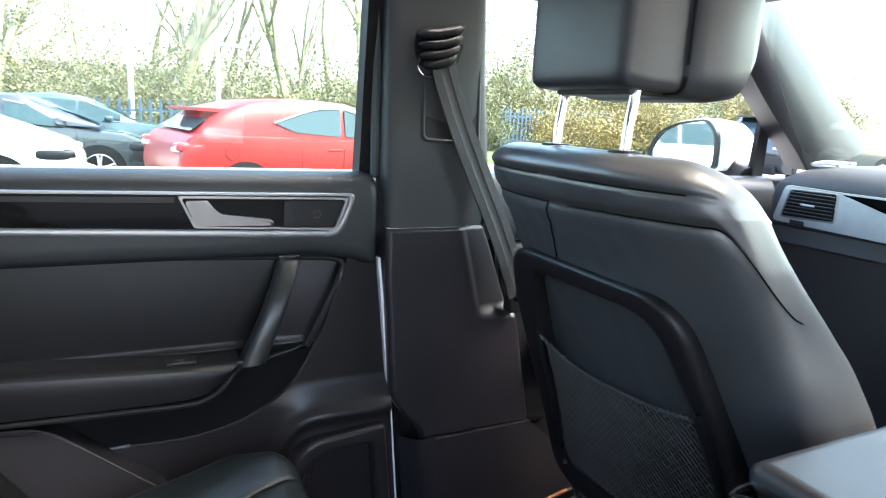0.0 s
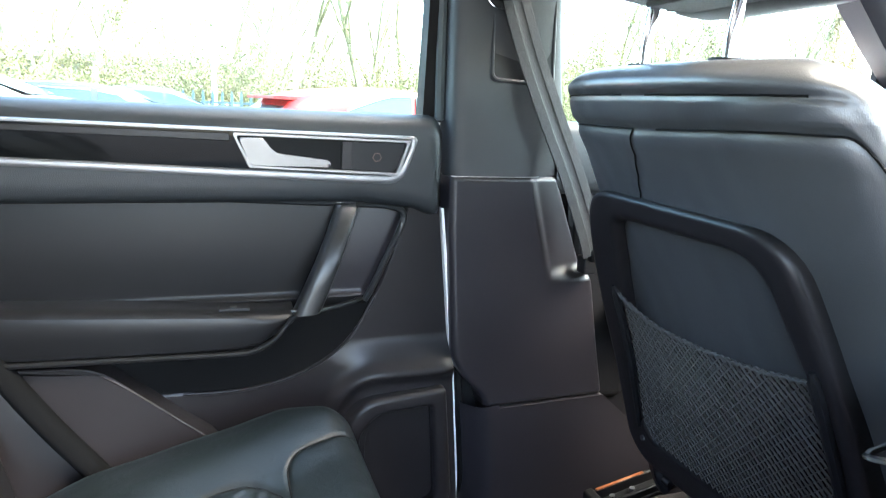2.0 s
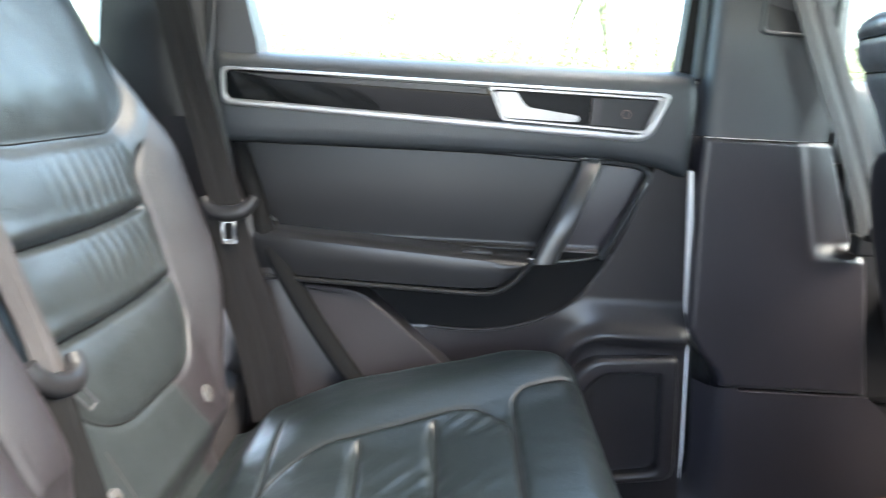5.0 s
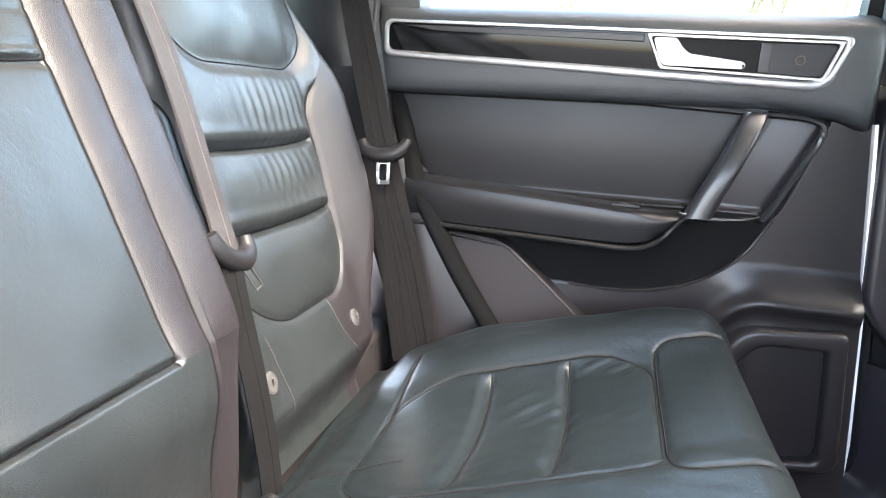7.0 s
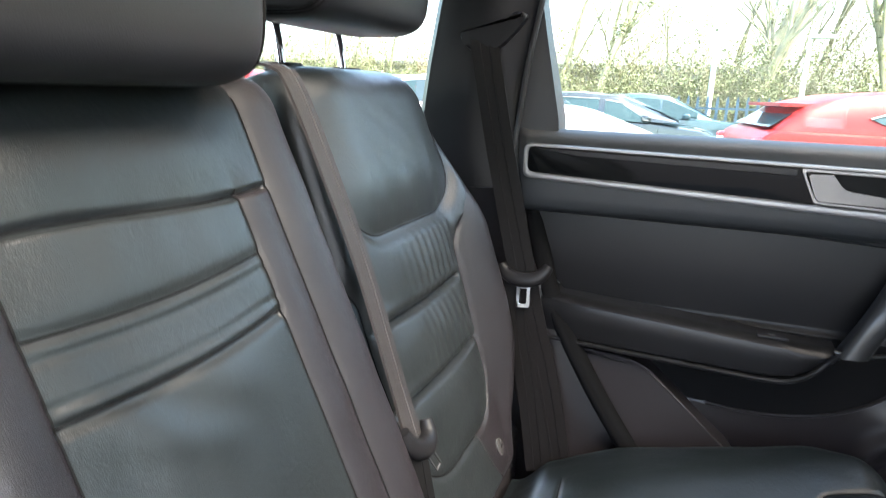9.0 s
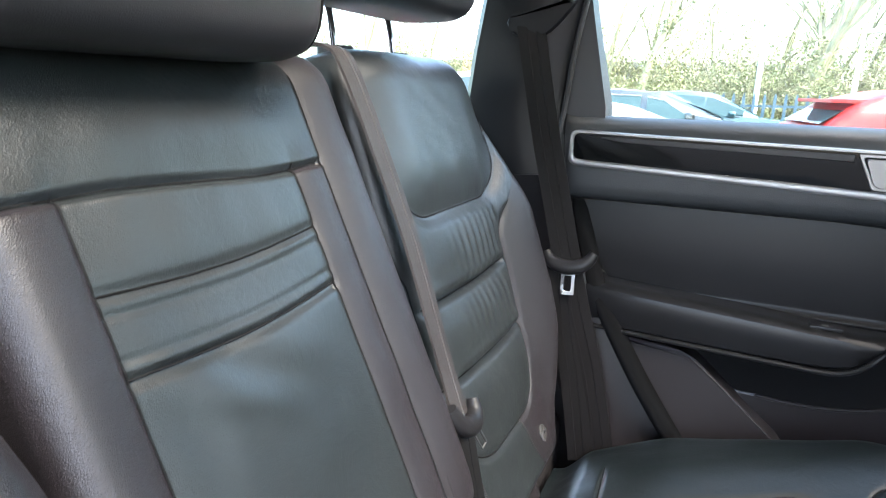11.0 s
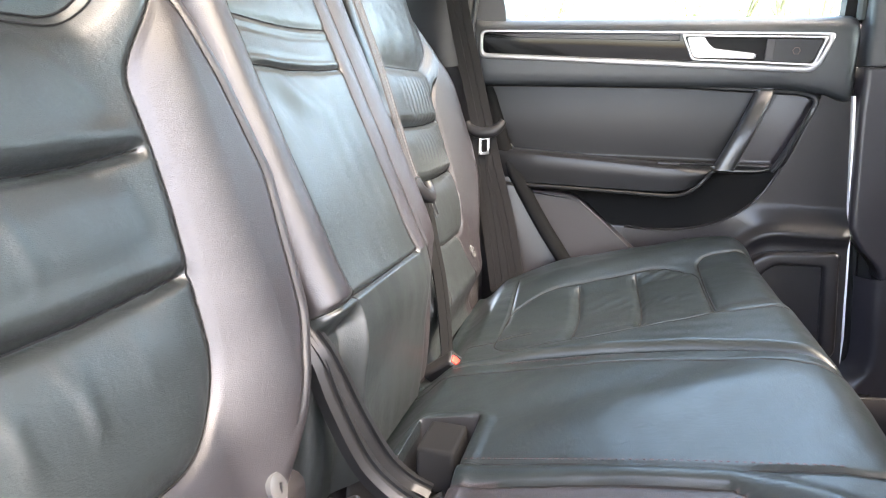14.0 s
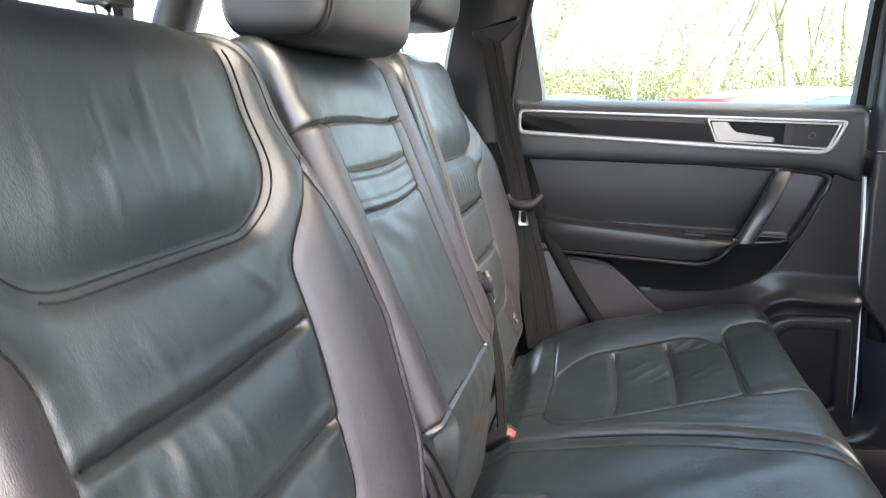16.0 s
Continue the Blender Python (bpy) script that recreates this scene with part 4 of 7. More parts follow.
        m1 = groove(Zr - 1.055, 0.038) + 0.9 * groove(Zr - 0.962, 0.026)
        H = H + 0.0011 * ple * np.clip(m1, 0, 1) * inside_in * sst(-0.10, 0.0, Q)
        H = H + 0.0007 * np.sin(Q * 60 + 3 * wave(Q, Zr, 18, 9)) * groove(Zr - 1.16, 0.03) * groove(Q + 0.01, 0.09)
    else:
        ple = np.sin((Q + 0.18 * (Zr - 1.0)) * math.tau / 0.055 + 2.2 * wave(Q, Zr, 16, 5))
        H = H + 0.0026 * np.clip(ple, -0.2, 1) ** 3 * sst(0.13, 0.09, aq) * sst(0.80, 0.86, Zr) * sst(0.05, 0.5, wave(Q, Zr, 20, 73))
        for q0, z0, q1, z1, amp in FOLDS:
            tx, tz = q1 - q0, z1 - z0
            ln = math.hypot(tx, tz)
            along = ((Q - q0) * tx + (Zr - z0) * tz) / ln
            off = ((Q - q0) * tz - (Zr - z0) * tx) / ln
            H = H + amp * groove(off, 0.0065) * sst(-0.012, 0.012, along) * sst(ln + 0.02, ln - 0.01, along)
    piping = Q - qi[:, None] - 0.034
    if side < 0:
        H = H - 0.0030 * groove(piping, 0.0042) * sst(0.74, 0.78, Zr) + 0.0012 * groove(piping + 0.014, 0.010) * sst(0.74, 0.80, Zr)
    H = H + 0.0010 * wave(Q, Zr, 40, 11 + side) + 0.0006 * wave(Q, Zr, 120, 17 + side)
    H = H - 0.055 * sst(0.70, 0.62, Zr)
    X = plane_x(Zr) + H * NX
    Y = yc + side * Q
    Zp = Zr + H * NZ
    back = -0.13
    X[:, 0], X[:, -1] = plane_x(zz) + back * NX, plane_x(zz) + back * NX
    Zp[:, 0], Zp[:, -1] = zz + back * NZ, zz + back * NZ
    top = np.stack([X[-1] - 0.12 * NX, Y[-1], Zp[-1] - 0.12 * NZ + 0.01], -1)
    X, Y, Zp = np.vstack([X, top[None, :, 0]]), np.vstack([Y, top[None, :, 1]]), np.vstack([Zp, top[None, :, 2]])
    reg = np.zeros(H.shape, int)
    reg[inside_up] = 1
    if side > 0:
        reg[(reg == 0) & ((Q < 0.024 + 0.4 * (0.785 - Zr)) | (Zr > 1.19))] = 5
    reg[cell_in & (Zr > 1.012)] = 2
    reg[cell_in & (Zr <= 1.012) & (Zr > 0.908)] = 3
    reg[cell_in & (Zr <= 0.908)] = 4
    slack_q = 0.006 * (1 - (aq / 0.13) ** 2)
    seams = [(dup, Zr < 1.285), (dup - 0.0075, (Zr < 1.285) & (Q < 0.12) & (side < 0)), (dins, (dup > 0.004) & (Zr < low_seam) & (Zr > 0.70))]
    for zs_ in (1.012, 0.908):
        seams.append((Zr - zs_ + slack_q, aq < half - 0.010))
    if side > 0:
        arcs = [(Q - 0.024 - 5 * (0.785 - Zr) ** 2, (Zr < 0.783) & (Zr > 0.68)), (Q + 0.160 - 0.22 * (0.79 - Zr), (Zr < 0.784) & (Zr > 0.68))]
        seam_beads("topstitch", X[:-1], Y[:-1], Zp[:-1], arcs, th, hw=0.0008, up=0.0008, material=THREAD)
    if side < 0:
        seams.append((piping, (Zr > 0.75) & (Zr < 1.27)))
    reg = np.vstack([reg, np.zeros((1, nu), int)])
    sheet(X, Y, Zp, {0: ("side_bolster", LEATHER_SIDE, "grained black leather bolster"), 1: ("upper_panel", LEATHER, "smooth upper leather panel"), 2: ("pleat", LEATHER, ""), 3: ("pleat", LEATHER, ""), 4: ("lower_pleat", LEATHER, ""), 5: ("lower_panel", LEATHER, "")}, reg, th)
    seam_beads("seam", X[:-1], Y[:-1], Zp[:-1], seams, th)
    part("back_board", slab(rounded([(yc - 0.20, 0.62), (yc + 0.20, 0.62), (yc + 0.15, 1.18), (yc - 0.15, 1.18)], 0.03), "x", -0.60, -0.56, 0.01), CARPET, th, "unseen carpeted board behind the backrest")
    # anchor caps
    for q in (-0.176 if side > 0 else -0.150, 0.082):
        if side < 0 and q > 0:
            continue
        y = yc + side * q
        iz = int(np.argmin(np.abs(zz - (0.735 if side > 0 else 0.712))))
        iq = int(np.argmin(np.abs(Q[iz] - q)))
        cx, cz = float(X[iz, iq]), float(Zp[iz, iq])
        cap = thing("anchor_cap", "small round pale anchor cap on the leather", "anchor cap", group="anchor caps", at=(cx, y, cz))
        rings = []
        for h, rr in ((-0.004, 0.0), (-0.004, 0.011), (0.003, 0.0125), (0.005, 0.010), (0.0045, 0.0005)):
            rings.append([(cx + h * NX - rr * 1.1 * math.sin(a) * SL, y + rr * math.cos(a), cz + rr * 1.1 * math.sin(a)) for a in np.linspace(0, math.tau, 17)[:-1]])
        part("button", skin(rings), CAPGREY, cap)
        part("slot", block((cx + 0.0035, y - 0.001, cz - 0.006), (cx + 0.0060, y + 0.001, cz + 0.006), 0.0004, 1), PLASTIC_DARK, cap)
    return th


left_seat = outer_backrest(1, "rear_car_seat", "black leather rear seat with pleated inserts, beside the door")
right_seat = outer_backrest(-1, "rear_car_seat", "wide black leather rear seat with grained bolster and buckle well")

# ---- middle backrest with the folded armrest flap ----
mid = thing("middle_car_seat", "black leather middle seat back with a strap-like flap", "car seat", group="rear seats", at=(-0.35, -0.06, 0.62))
MS = 0.448
MX, MZ = 1 / math.hypot(1, MS), MS / math.hypot(1, MS)


def mid_x(z):
    return -0.293 - MS * np.maximum(z - 0.838, 0) - 0.10 * np.minimum(z - 0.838, 0) - 0.8 * np.minimum(z - 0.765, 0) ** 2


nv, nu = 430, 330
zz = np.linspace(0.60, 1.325, nv)
ya, yb = -0.250, 0.162
u = np.concatenate([[0], edge_dense(nu - 2, 1.3), [1]])
Y = np.repeat((ya + (yb - ya) * u)[None, :], nv, 0)
Zr = np.repeat(zz[:, None], nu, 1)
dist = np.minimum(Y - ya, yb - Y)
r = 0.022
H = -(r - np.sqrt(np.maximum(r * r - np.maximum(r - dist, 0) ** 2, 0)))
dt = np.maximum(1.325 - Zr, 0)
H = H - (0.05 - np.sqrt(np.maximum(0.0025 - np.maximum(0.05 - dt, 0) ** 2, 0)))
in_y = sst(-0.197, -0.187, Y) * sst(0.048, 0.038, Y)
seam_z = 0.838 + 0.004 * wave(Y, Zr, 20, 2)
panel = in_y * sst(-0.003, 0.004, Zr - seam_z) * sst(1.208, 1.200, Zr)
H = H - 0.001 * panel
H = H + 0.006 * panel * np.sin(np.clip((Y + 0.19) / 0.235, 0, 1) * math.pi) * (1 - groove(Zr - 1.12, 0.035))
long = sst(0.825, 0.84, Zr) * sst(1.215, 1.205, Zr)
strip = np.sin(np.clip((Y + 0.250) / 0.058, 0, 1) * math.pi) ** 0.9 * 0.008 + np.sin(np.clip((Y - 0.043) / 0.047, 0, 1) * math.pi) * 0.0045 + np.sin(np.clip((Y - 0.090) / 0.072, 0, 1) * math.pi) * 0.0080
H = H + strip * sst(0.815, 0.86, Zr) * np.where(Y < 0.088, sst(1.24, 1.19, Zr), 1.0)
H = H - 0.0005 * (groove(Y - 0.043, 0.0045) + groove(Y + 0.192, 0.0045)) * long
H = H - 0.0006 * groove(Y - 0.090, 0.0050)
H = H - 0.034 * sst(-0.186, -0.204, Y) * sst(seam_z - 0.004, seam_z - 0.030, Zr)
# the stitched flap across the panel
tf = (Y + 0.192) / 0.236
sag = 0.006 * np.sin(np.clip(tf, 0, 1) * math.pi) - 0.004 * tf
zf = Zr + sag
flap_in = in_y * sst(0.0, 0.16, tf) * sst(1.0, 0.88, tf) * sst(1.146, 1.140, zf) * sst(1.0955, 1.0985, zf)
H = H + 0.0032 * flap_in * (0.35 + 0.65 * sst(1.146, 1.10, zf)) - 0.0016 * in_y * (groove(zf - 1.134, 0.0035) + groove(zf - 1.106, 0.0035)) - 0.004 * in_y * groove(zf - 1.093, 0.005) - 0.0025 * in_y * groove(zf - 1.147, 0.005)
H = H + 0.0016 * flap_in * wave(Y, Zr, 60, 27)
H = H - 0.007 * groove(Zr - 1.205 + 0.003 * np.cos(Y * 20), 0.0032) * sst(0.092, 0.086, Y) - 0.007 * groove(Zr - seam_z, 0.0032) * sst(0.050, 0.040, Y)
H = H + 0.008 * groove(Zr - 1.245, 0.03) * sst(-0.245, -0.13, Y) * sst(0.09, -0.02, Y)
H = H + 0.014 * groove(Zr - 0.79, 0.045) * (Y < 0.10)
H = H - 0.018 * sst(0.05, 0.11, Y) * sst(0.90, 0.70, Zr)
calm = 1 - groove(Zr - 1.12, 0.035)
H = H + 0.0030 * wave(Y, Zr, 30, 21) * panel * calm + 0.0009 * wave(Y, Zr, 90, 23) * calm
H = H + 0.003 * np.sin((Y * 0.9 + Zr) * 75 + 2 * wave(Y, Zr, 22, 5)) * groove(Zr - 1.06, 0.03) * groove(Y + 0.12, 0.07) * panel
X, Zp = mid_x(Zr) + H * MX, Zr + H * MZ
X[:, 0] -= 0.12 * MX
X[:, -1] -= 0.12 * MX
Zp[:, 0] -= 0.12 * MZ
Zp[:, -1] -= 0.12 * MZ
X, Y2, Zp = np.vstack([X, X[-1:] - 0.10]), np.vstack([Y, Y[-1:]]), np.vstack([Zp, Zp[-1:] - 0.01])
reg = np.zeros(H.shape, int)
reg[panel > 0.5] = 1
reg[(Zr < seam_z) & (Y < 0.09)] = 2
reg[(Zr > 1.205) & (Y < 0.09)] = 3
reg[Y >= 0.09] = 4
reg[(reg == 0) & (Y < -0.1)] = 5
reg[(panel > 0.5) & (flap_in > 0.4)] = 6
seams = [(Y - 0.043, long > 0.5), (Y + 0.192, long > 0.5), (Y - 0.090, Zr < 1.29), (Zr - 1.205 + 0.003 * np.cos(Y * 20), Y < 0.088), (Zr - seam_z, Y < 0.044), (zf - 1.0945, in_y > 0.6), (zf - 1.1465, in_y > 0.6)]
reg = np.vstack([reg, np.zeros((1, nu), int)])
sheet(X, Y2, Zp, {0: ("side_strip", LEATHER_SIDE, "grained leather edge strip"), 5: ("side_strip", LEATHER_SIDE, "grained leather edge strip"), 1: ("centre_panel", LEATHER, "slack leather centre panel"), 2: ("lower_panel", LEATHER, "smooth lower leather panel"), 3: ("upper_band", LEATHER, "smooth leather band under the headrest"), 4: ("edge_roll", LEATHER_SIDE, "leather edge roll beside the belt"), 6: ("flap", LEATHER, "stitched leather flap")}, reg, mid)
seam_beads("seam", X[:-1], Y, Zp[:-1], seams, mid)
# Board added out of sight to stop daylight in the gap between the backrests.
part("back_board", skin([[(float(mid_x(z)) - d, y, z) for y, d in ((-0.30, 0.11), (0.30, 0.11), (0.30, 0.14), (-0.30, 0.14))] for z in (0.62, 0.838, 1.05, 1.26)]), CARPET, mid, "unseen carpeted board behind the backrest")
# ---- rear cushions ----
def cush_z(x):
    return 0.645 + 0.26 * (x + 0.20) - 0.9 * np.maximum(x - 0.17, 0) ** 2


def split_y(x):
    return 0.0931 -0.1855 * x -0.5730 * x ** 2 -0.6327 * x ** 3


def front_x(y):
    return 0.275 - 0.10 * np.maximum(np.abs(y - 0.0) - 0.48, 0) ** 1.4 * 2


def cushion(th, side):
    nx, ny = 340, 300 if side > 0 else 360
    vx = np.concatenate([np.linspace(0, 0.86, nx - 70), np.linspace(0.862, 1, 50), np.full(20, 1.0)])
    u = np.concatenate([[0], edge_dense(ny - 2), [1]])
    V, U = np.meshgrid(vx, u, indexing="ij")
    Xg = -0.315 + (0.285 + 0.315) * V
    lo = split_y(Xg) if side > 0 else np.full_like(Xg, -0.80)
    hi = np.full_like(Xg, 0.665) - 0.05 * sst(0.15, 0.29, Xg) if side > 0 else split_y(Xg)
    Yg = lo + (hi - lo) * U
    H = np.zeros_like(Xg)
    d_in = (Yg - lo) if side > 0 else (hi - Yg)
    d_out = (hi - Yg) if side > 0 else (Yg - lo)
    for d, r in ((d_in, 0.016), (d_out, 0.045)):
        H = H - (r - np.sqrt(np.maximum(r * r - np.maximum(r - d, 0) ** 2, 0)))
    if side > 0:
        cy = 0.322 + 0.17 * (Xg + 0.05)
        q = Yg - cy
        dins = rbox(Xg, q, -0.025, 0.0, 0.178, 0.160, 0.10)
        dins = np.where((q > 0) | (Xg < 0), dins, rbox(Xg, q, -0.025, 0.0, 0.178, 0.160, 0.02))
        dfr = rbox(Xg, q, 0.25, -0.01, 0.092, 0.175, 0.03)
        inside = dins < 0
        H = H + 0.034 * sst(0.10, 0.24, q) * sst(-0.30, -0.1, Xg) - 0.018 * np.exp(-(q / 0.12) ** 2) * sst(0.2, 0.0, Xg)
        H = H + 0.012 * sst(-0.12, -0.19, q) * sst(-0.25, -0.1, Xg)
        H = H - 0.0022 * groove(dins, 0.004) - 0.0022 * groove(dfr, 0.004) * (Xg > 0.12)
        H = H + 0.006 * (1 - np.exp(np.minimum(dfr, 0) / 0.03)) * (dfr < 0)
        H = H + 0.006 * (1 - np.exp(np.minimum(dins, 0) / 0.03)) * inside
        for xs_ in (-0.075, 0.035):
            bow = xs_ + 0.012 * np.cos(q * 9)
            H = H - 0.006 * groove(Xg - bow, 0.022) * sst(0.16, 0.11, np.abs(q)) - 0.007 * groove(Xg - bow, 0.0055) * sst(0.155, 0.13, np.abs(q)) + 0.003 * groove(Xg - bow + 0.018, 0.012) * sst(0.15, 0.11, np.abs(q))
        ple = np.sin((q * 0.8 - Xg * 0.5) * math.tau / 0.032 + 2.2 * wave(Xg, Yg, 24, 31))
        H = H + 0.0012 * np.clip(ple, -0.4, 1) * inside * sst(-0.1, 0.02, Xg) * sst(-0.2, 0.6, wave(Xg, Yg, 28, 71))
        H = H - 0.004 * groove(Xg + 0.205 + 0.05 * (Yg - 0.45), 0.004) * sst(0.32, 0.36, Yg) * sst(0.58, 0.52, Yg)
        reg = np.zeros(H.shape, int)
        reg[inside & (Xg < -0.075 + 0.012 * np.cos(q * 9))] = 1
        reg[inside & (Xg >= -0.075 + 0.012 * np.cos(q * 9)) & (Xg < 0.035 + 0.012 * np.cos(q * 9))] = 2
        reg[inside & (Xg >= 0.035 + 0.012 * np.cos(q * 9))] = 3
        reg[(dfr < 0)] = 4
        seams = [(dins, Xg < 0.5), (dfr, (Xg > 0.12) & (Xg < 0.26))]
        for xs_ in (-0.075, 0.035):
            seams.append((Xg - xs_ - 0.012 * np.cos(q * 9), np.abs(q) < 0.15))
        seams.append((Xg + 0.205 + 0.05 * (Yg - 0.45), (Yg > 0.34) & (Yg < 0.56)))
        seams.append((Yg - 0.235 - 0.25 * (Xg + 0.20), (Xg < -0.14) & (Xg > -0.25)))
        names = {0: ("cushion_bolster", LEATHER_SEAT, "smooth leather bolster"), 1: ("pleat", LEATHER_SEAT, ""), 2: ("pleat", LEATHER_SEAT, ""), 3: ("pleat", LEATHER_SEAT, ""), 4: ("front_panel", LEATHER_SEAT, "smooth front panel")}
    else:
        s1 = np.interp(Xg, [-0.3, -0.144, 0.054, 0.203, 0.3], [-0.19, -0.200, -0.228, -0.257, -0.28])
        s2 = np.interp(Xg, [-0.3, -0.15, -0.007, 0.107, 0.161, 0.24], [-0.235, -0.241, -0.253, -0.270, -0.318, -0.42])
        H = H - 0.004 * groove(Yg - s1, 0.0035) - 0.007 * groove(Yg - s2, 0.004) * (Xg < 0.24)
        H = H + 0.006 * groove(Yg - (s1 + s2) / 2, 0.016) + 0.010 * np.exp(-((Yg + 0.06) / 0.10) ** 2) * sst(-0.2, 0.05, Xg)
        H = H + 0.0032 * np.sin((Yg * 0.75 - Xg * 0.25) * 46 + 2.0 * wave(Xg, Yg, 10, 41)) * groove(Yg + 0.06, 0.10) * sst(-0.22, -0.1, Xg) * sst(0.25, 0.1, Xg)
        H = H + 0.0022 * np.sin((Yg + 0.35 * Xg) * 90 + 2.2 * wave(Xg, Yg, 20, 43)) * sst(-0.27, -0.33, Yg) * 0.6
        H = H - 0.0022 * groove(Yg - (split_y(Xg) - 0.045), 0.0035)
        reg = np.zeros(H.shape, int)
        reg[Yg < s2] = 1
        reg[(Yg >= s2) & (Yg < s1)] = 2
        notch = sst(-0.246, -0.238, Xg) * sst(-0.162, -0.170, Xg) * sst(-0.078, -0.086, Yg) * sst(-0.345, -0.335, Yg)
        notch = np.maximum(notch, sst(-0.32, -0.31, Xg) * sst(-0.162, -0.170, Xg) * sst(-0.168, -0.176, Yg) * sst(-0.40, -0.39, Yg))
        H = H - 0.11 * notch + 0.0025 * groove(rbox(Xg, Yg, -0.204, -0.21, 0.042, 0.13, 0.02) - 0.012, 0.008)
        free = (Xg > -0.155) | (Yg > -0.08)
        seams = [(Yg - s1, free & (Xg < 0.25)), (Yg - s2, free & (Xg < 0.24)), (Yg - split_y(Xg) + 0.045, Xg < 0.284)]
        reg[notch > 0.03] = 3
        names = {0: ("middle_panel", LEATHER_SEAT, "smooth slack middle panel"), 1: ("outer_panel", LEATHER_SIDE, "grained outer seat panel"), 2: ("piped_strip", LEATHER_SEAT, "narrow stitched strip"), 3: ("buckle_well", PLASTIC_DARK, "dark well round the buckle")}
    H = H + 0.0014 * wave(Xg, Yg, 36, 51 + side) + 0.0007 * wave(Xg, Yg, 110, 53 + side)
    Zg = cush_z(Xg) + H - 0.035 * sst(-0.240, -0.305, Xg)
    fx = front_x(Yg)
    rr = 0.055
    df = np.maximum(0.285 - Xg, 0)
    Zg = Zg - (rr - np.sqrt(np.maximum(rr * rr - np.maximum(rr - df, 0) ** 2, 0)))
    Xg = np.where(Xg > 0.10, 0.10 + (Xg - 0.10) * (fx - 0.10) / 0.185, Xg)
    # the front face falls to the floor
    k = np.linspace(0, 1, 20)
    for i in range(20):
        Xg[nx - 20 + i] = Xg[nx - 21] - 0.05 * k[i] ** 1.5 + 0.006 * math.sin(k[i] * math.pi)
        Zg[nx - 20 + i] = Zg[nx - 21] - (Zg[nx - 21] - 0.44) * k[i]
    Zg[:, 0], Zg[:, -1] = np.minimum(Zg[:, 0], 0.47), np.minimum(Zg[:, -1], 0.47)
    sheet(Xg, Yg, Zg, names, reg, th)
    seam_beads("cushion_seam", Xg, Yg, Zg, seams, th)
    return th


lc = cushion(left_seat, 1)
rc_ = cushion(right_seat, -1)
sx_ = np.linspace(-0.16, 0.2, 160)
stitches([(float(x), float(split_y(x)) - 0.022, float(cush_z(x)) + 0.002) for x in sx_], rc_, r=0.0007, every=0.006, thread=THREAD_RED)
stitches([(float(x), float(np.interp(x, [-0.144, 0.054, 0.203], [-0.200, -0.228, -0.257])) + 0.006, float(cush_z(x)) + 0.0035) for x in sx_], rc_, r=0.0006, every=0.006, thread=THREAD_RED)
stitches([(float(x), float(split_y(x)) + 0.030, float(cush_z(x)) + 0.0015) for x in sx_], lc, r=0.0009, thread=THREAD_RED)

# buckles and the bracket in the well
def buckle(at, turn, name="belt_buckle", label="black seat belt buckle with a red button"):
    th = thing(name, label, "belt buckle", group="belt buckles", at=at)
    m = Matrix.Translation(at) @ pose(0, 0, 0, *turn).to_3x3().to_4x4()
    def put(vf):
        return [tuple(m @ Vector(v)) for v in vf[0]], vf[1]
    part("housing", put(block((-0.017, -0.015, -0.07), (0.017, 0.015, 0.0), 0.006)), PLASTIC_DARK, th)
    part("button", put(block((-0.0125, -0.0115, -0.006), (0.0125, 0.003, 0.002), 0.002)), ORANGE, th, "red-orange release button")
    part("slot", put(block((-0.014, 0.006, -0.004), (0.014, 0.011, 0.0008), 0.0005, 1)), RUBBER, th)
    return th


buckle((-0.250, 0.146, 0.628), (35, 40, 30))
buckle((-0.232, -0.322, 0.660), (55, -10, 85))
seat_bracket = thing("well_bracket", "black bracket and flap inside the buckle well", "seat bracket", at=(-0.2, -0.16, 0.57))
part("flap", block((-0.222, -0.174, 0.592), (-0.174, -0.102, 0.651), 0.005), MATT_BLACK, seat_bracket, "smooth black flap")
part("lever", join(tube([(-0.235, -0.20, 0.59), (-0.215, -0.205, 0.60), (-0.195, -0.205, 0.60), (-0.178, -0.20, 0.612)], 0.006), tube([(-0.26, -0.225, 0.592), (-0.17, -0.228, 0.592)], 0.004)), RUBBER, seat_bracket, "dark lever")
# side strap roll in the gap between the middle and right backrests
gap = thing("gap_trim", "pair of black soft edge rolls between the backrests", "seat trim", at=(-0.29, -0.26, 0.6))
for route in ([(-0.345, -0.262, 0.835), (-0.310, -0.262, 0.795), (-0.288, -0.262, 0.742), (-0.256, -0.245, 0.660), (-0.205, -0.236, 0.614), (-0.16, -0.235, 0.605)], [(-0.330, -0.250, 0.825), (-0.299, -0.250, 0.786), (-0.272, -0.234, 0.714), (-0.250, -0.205, 0.646), (-0.225, -0.190, 0.612), (-0.20, -0.188, 0.600)]):
    part("edge_roll", ribbon(spline(route, 8), (0.25, 1, 0.1), 0.024, 0.0075), VINYL, gap)

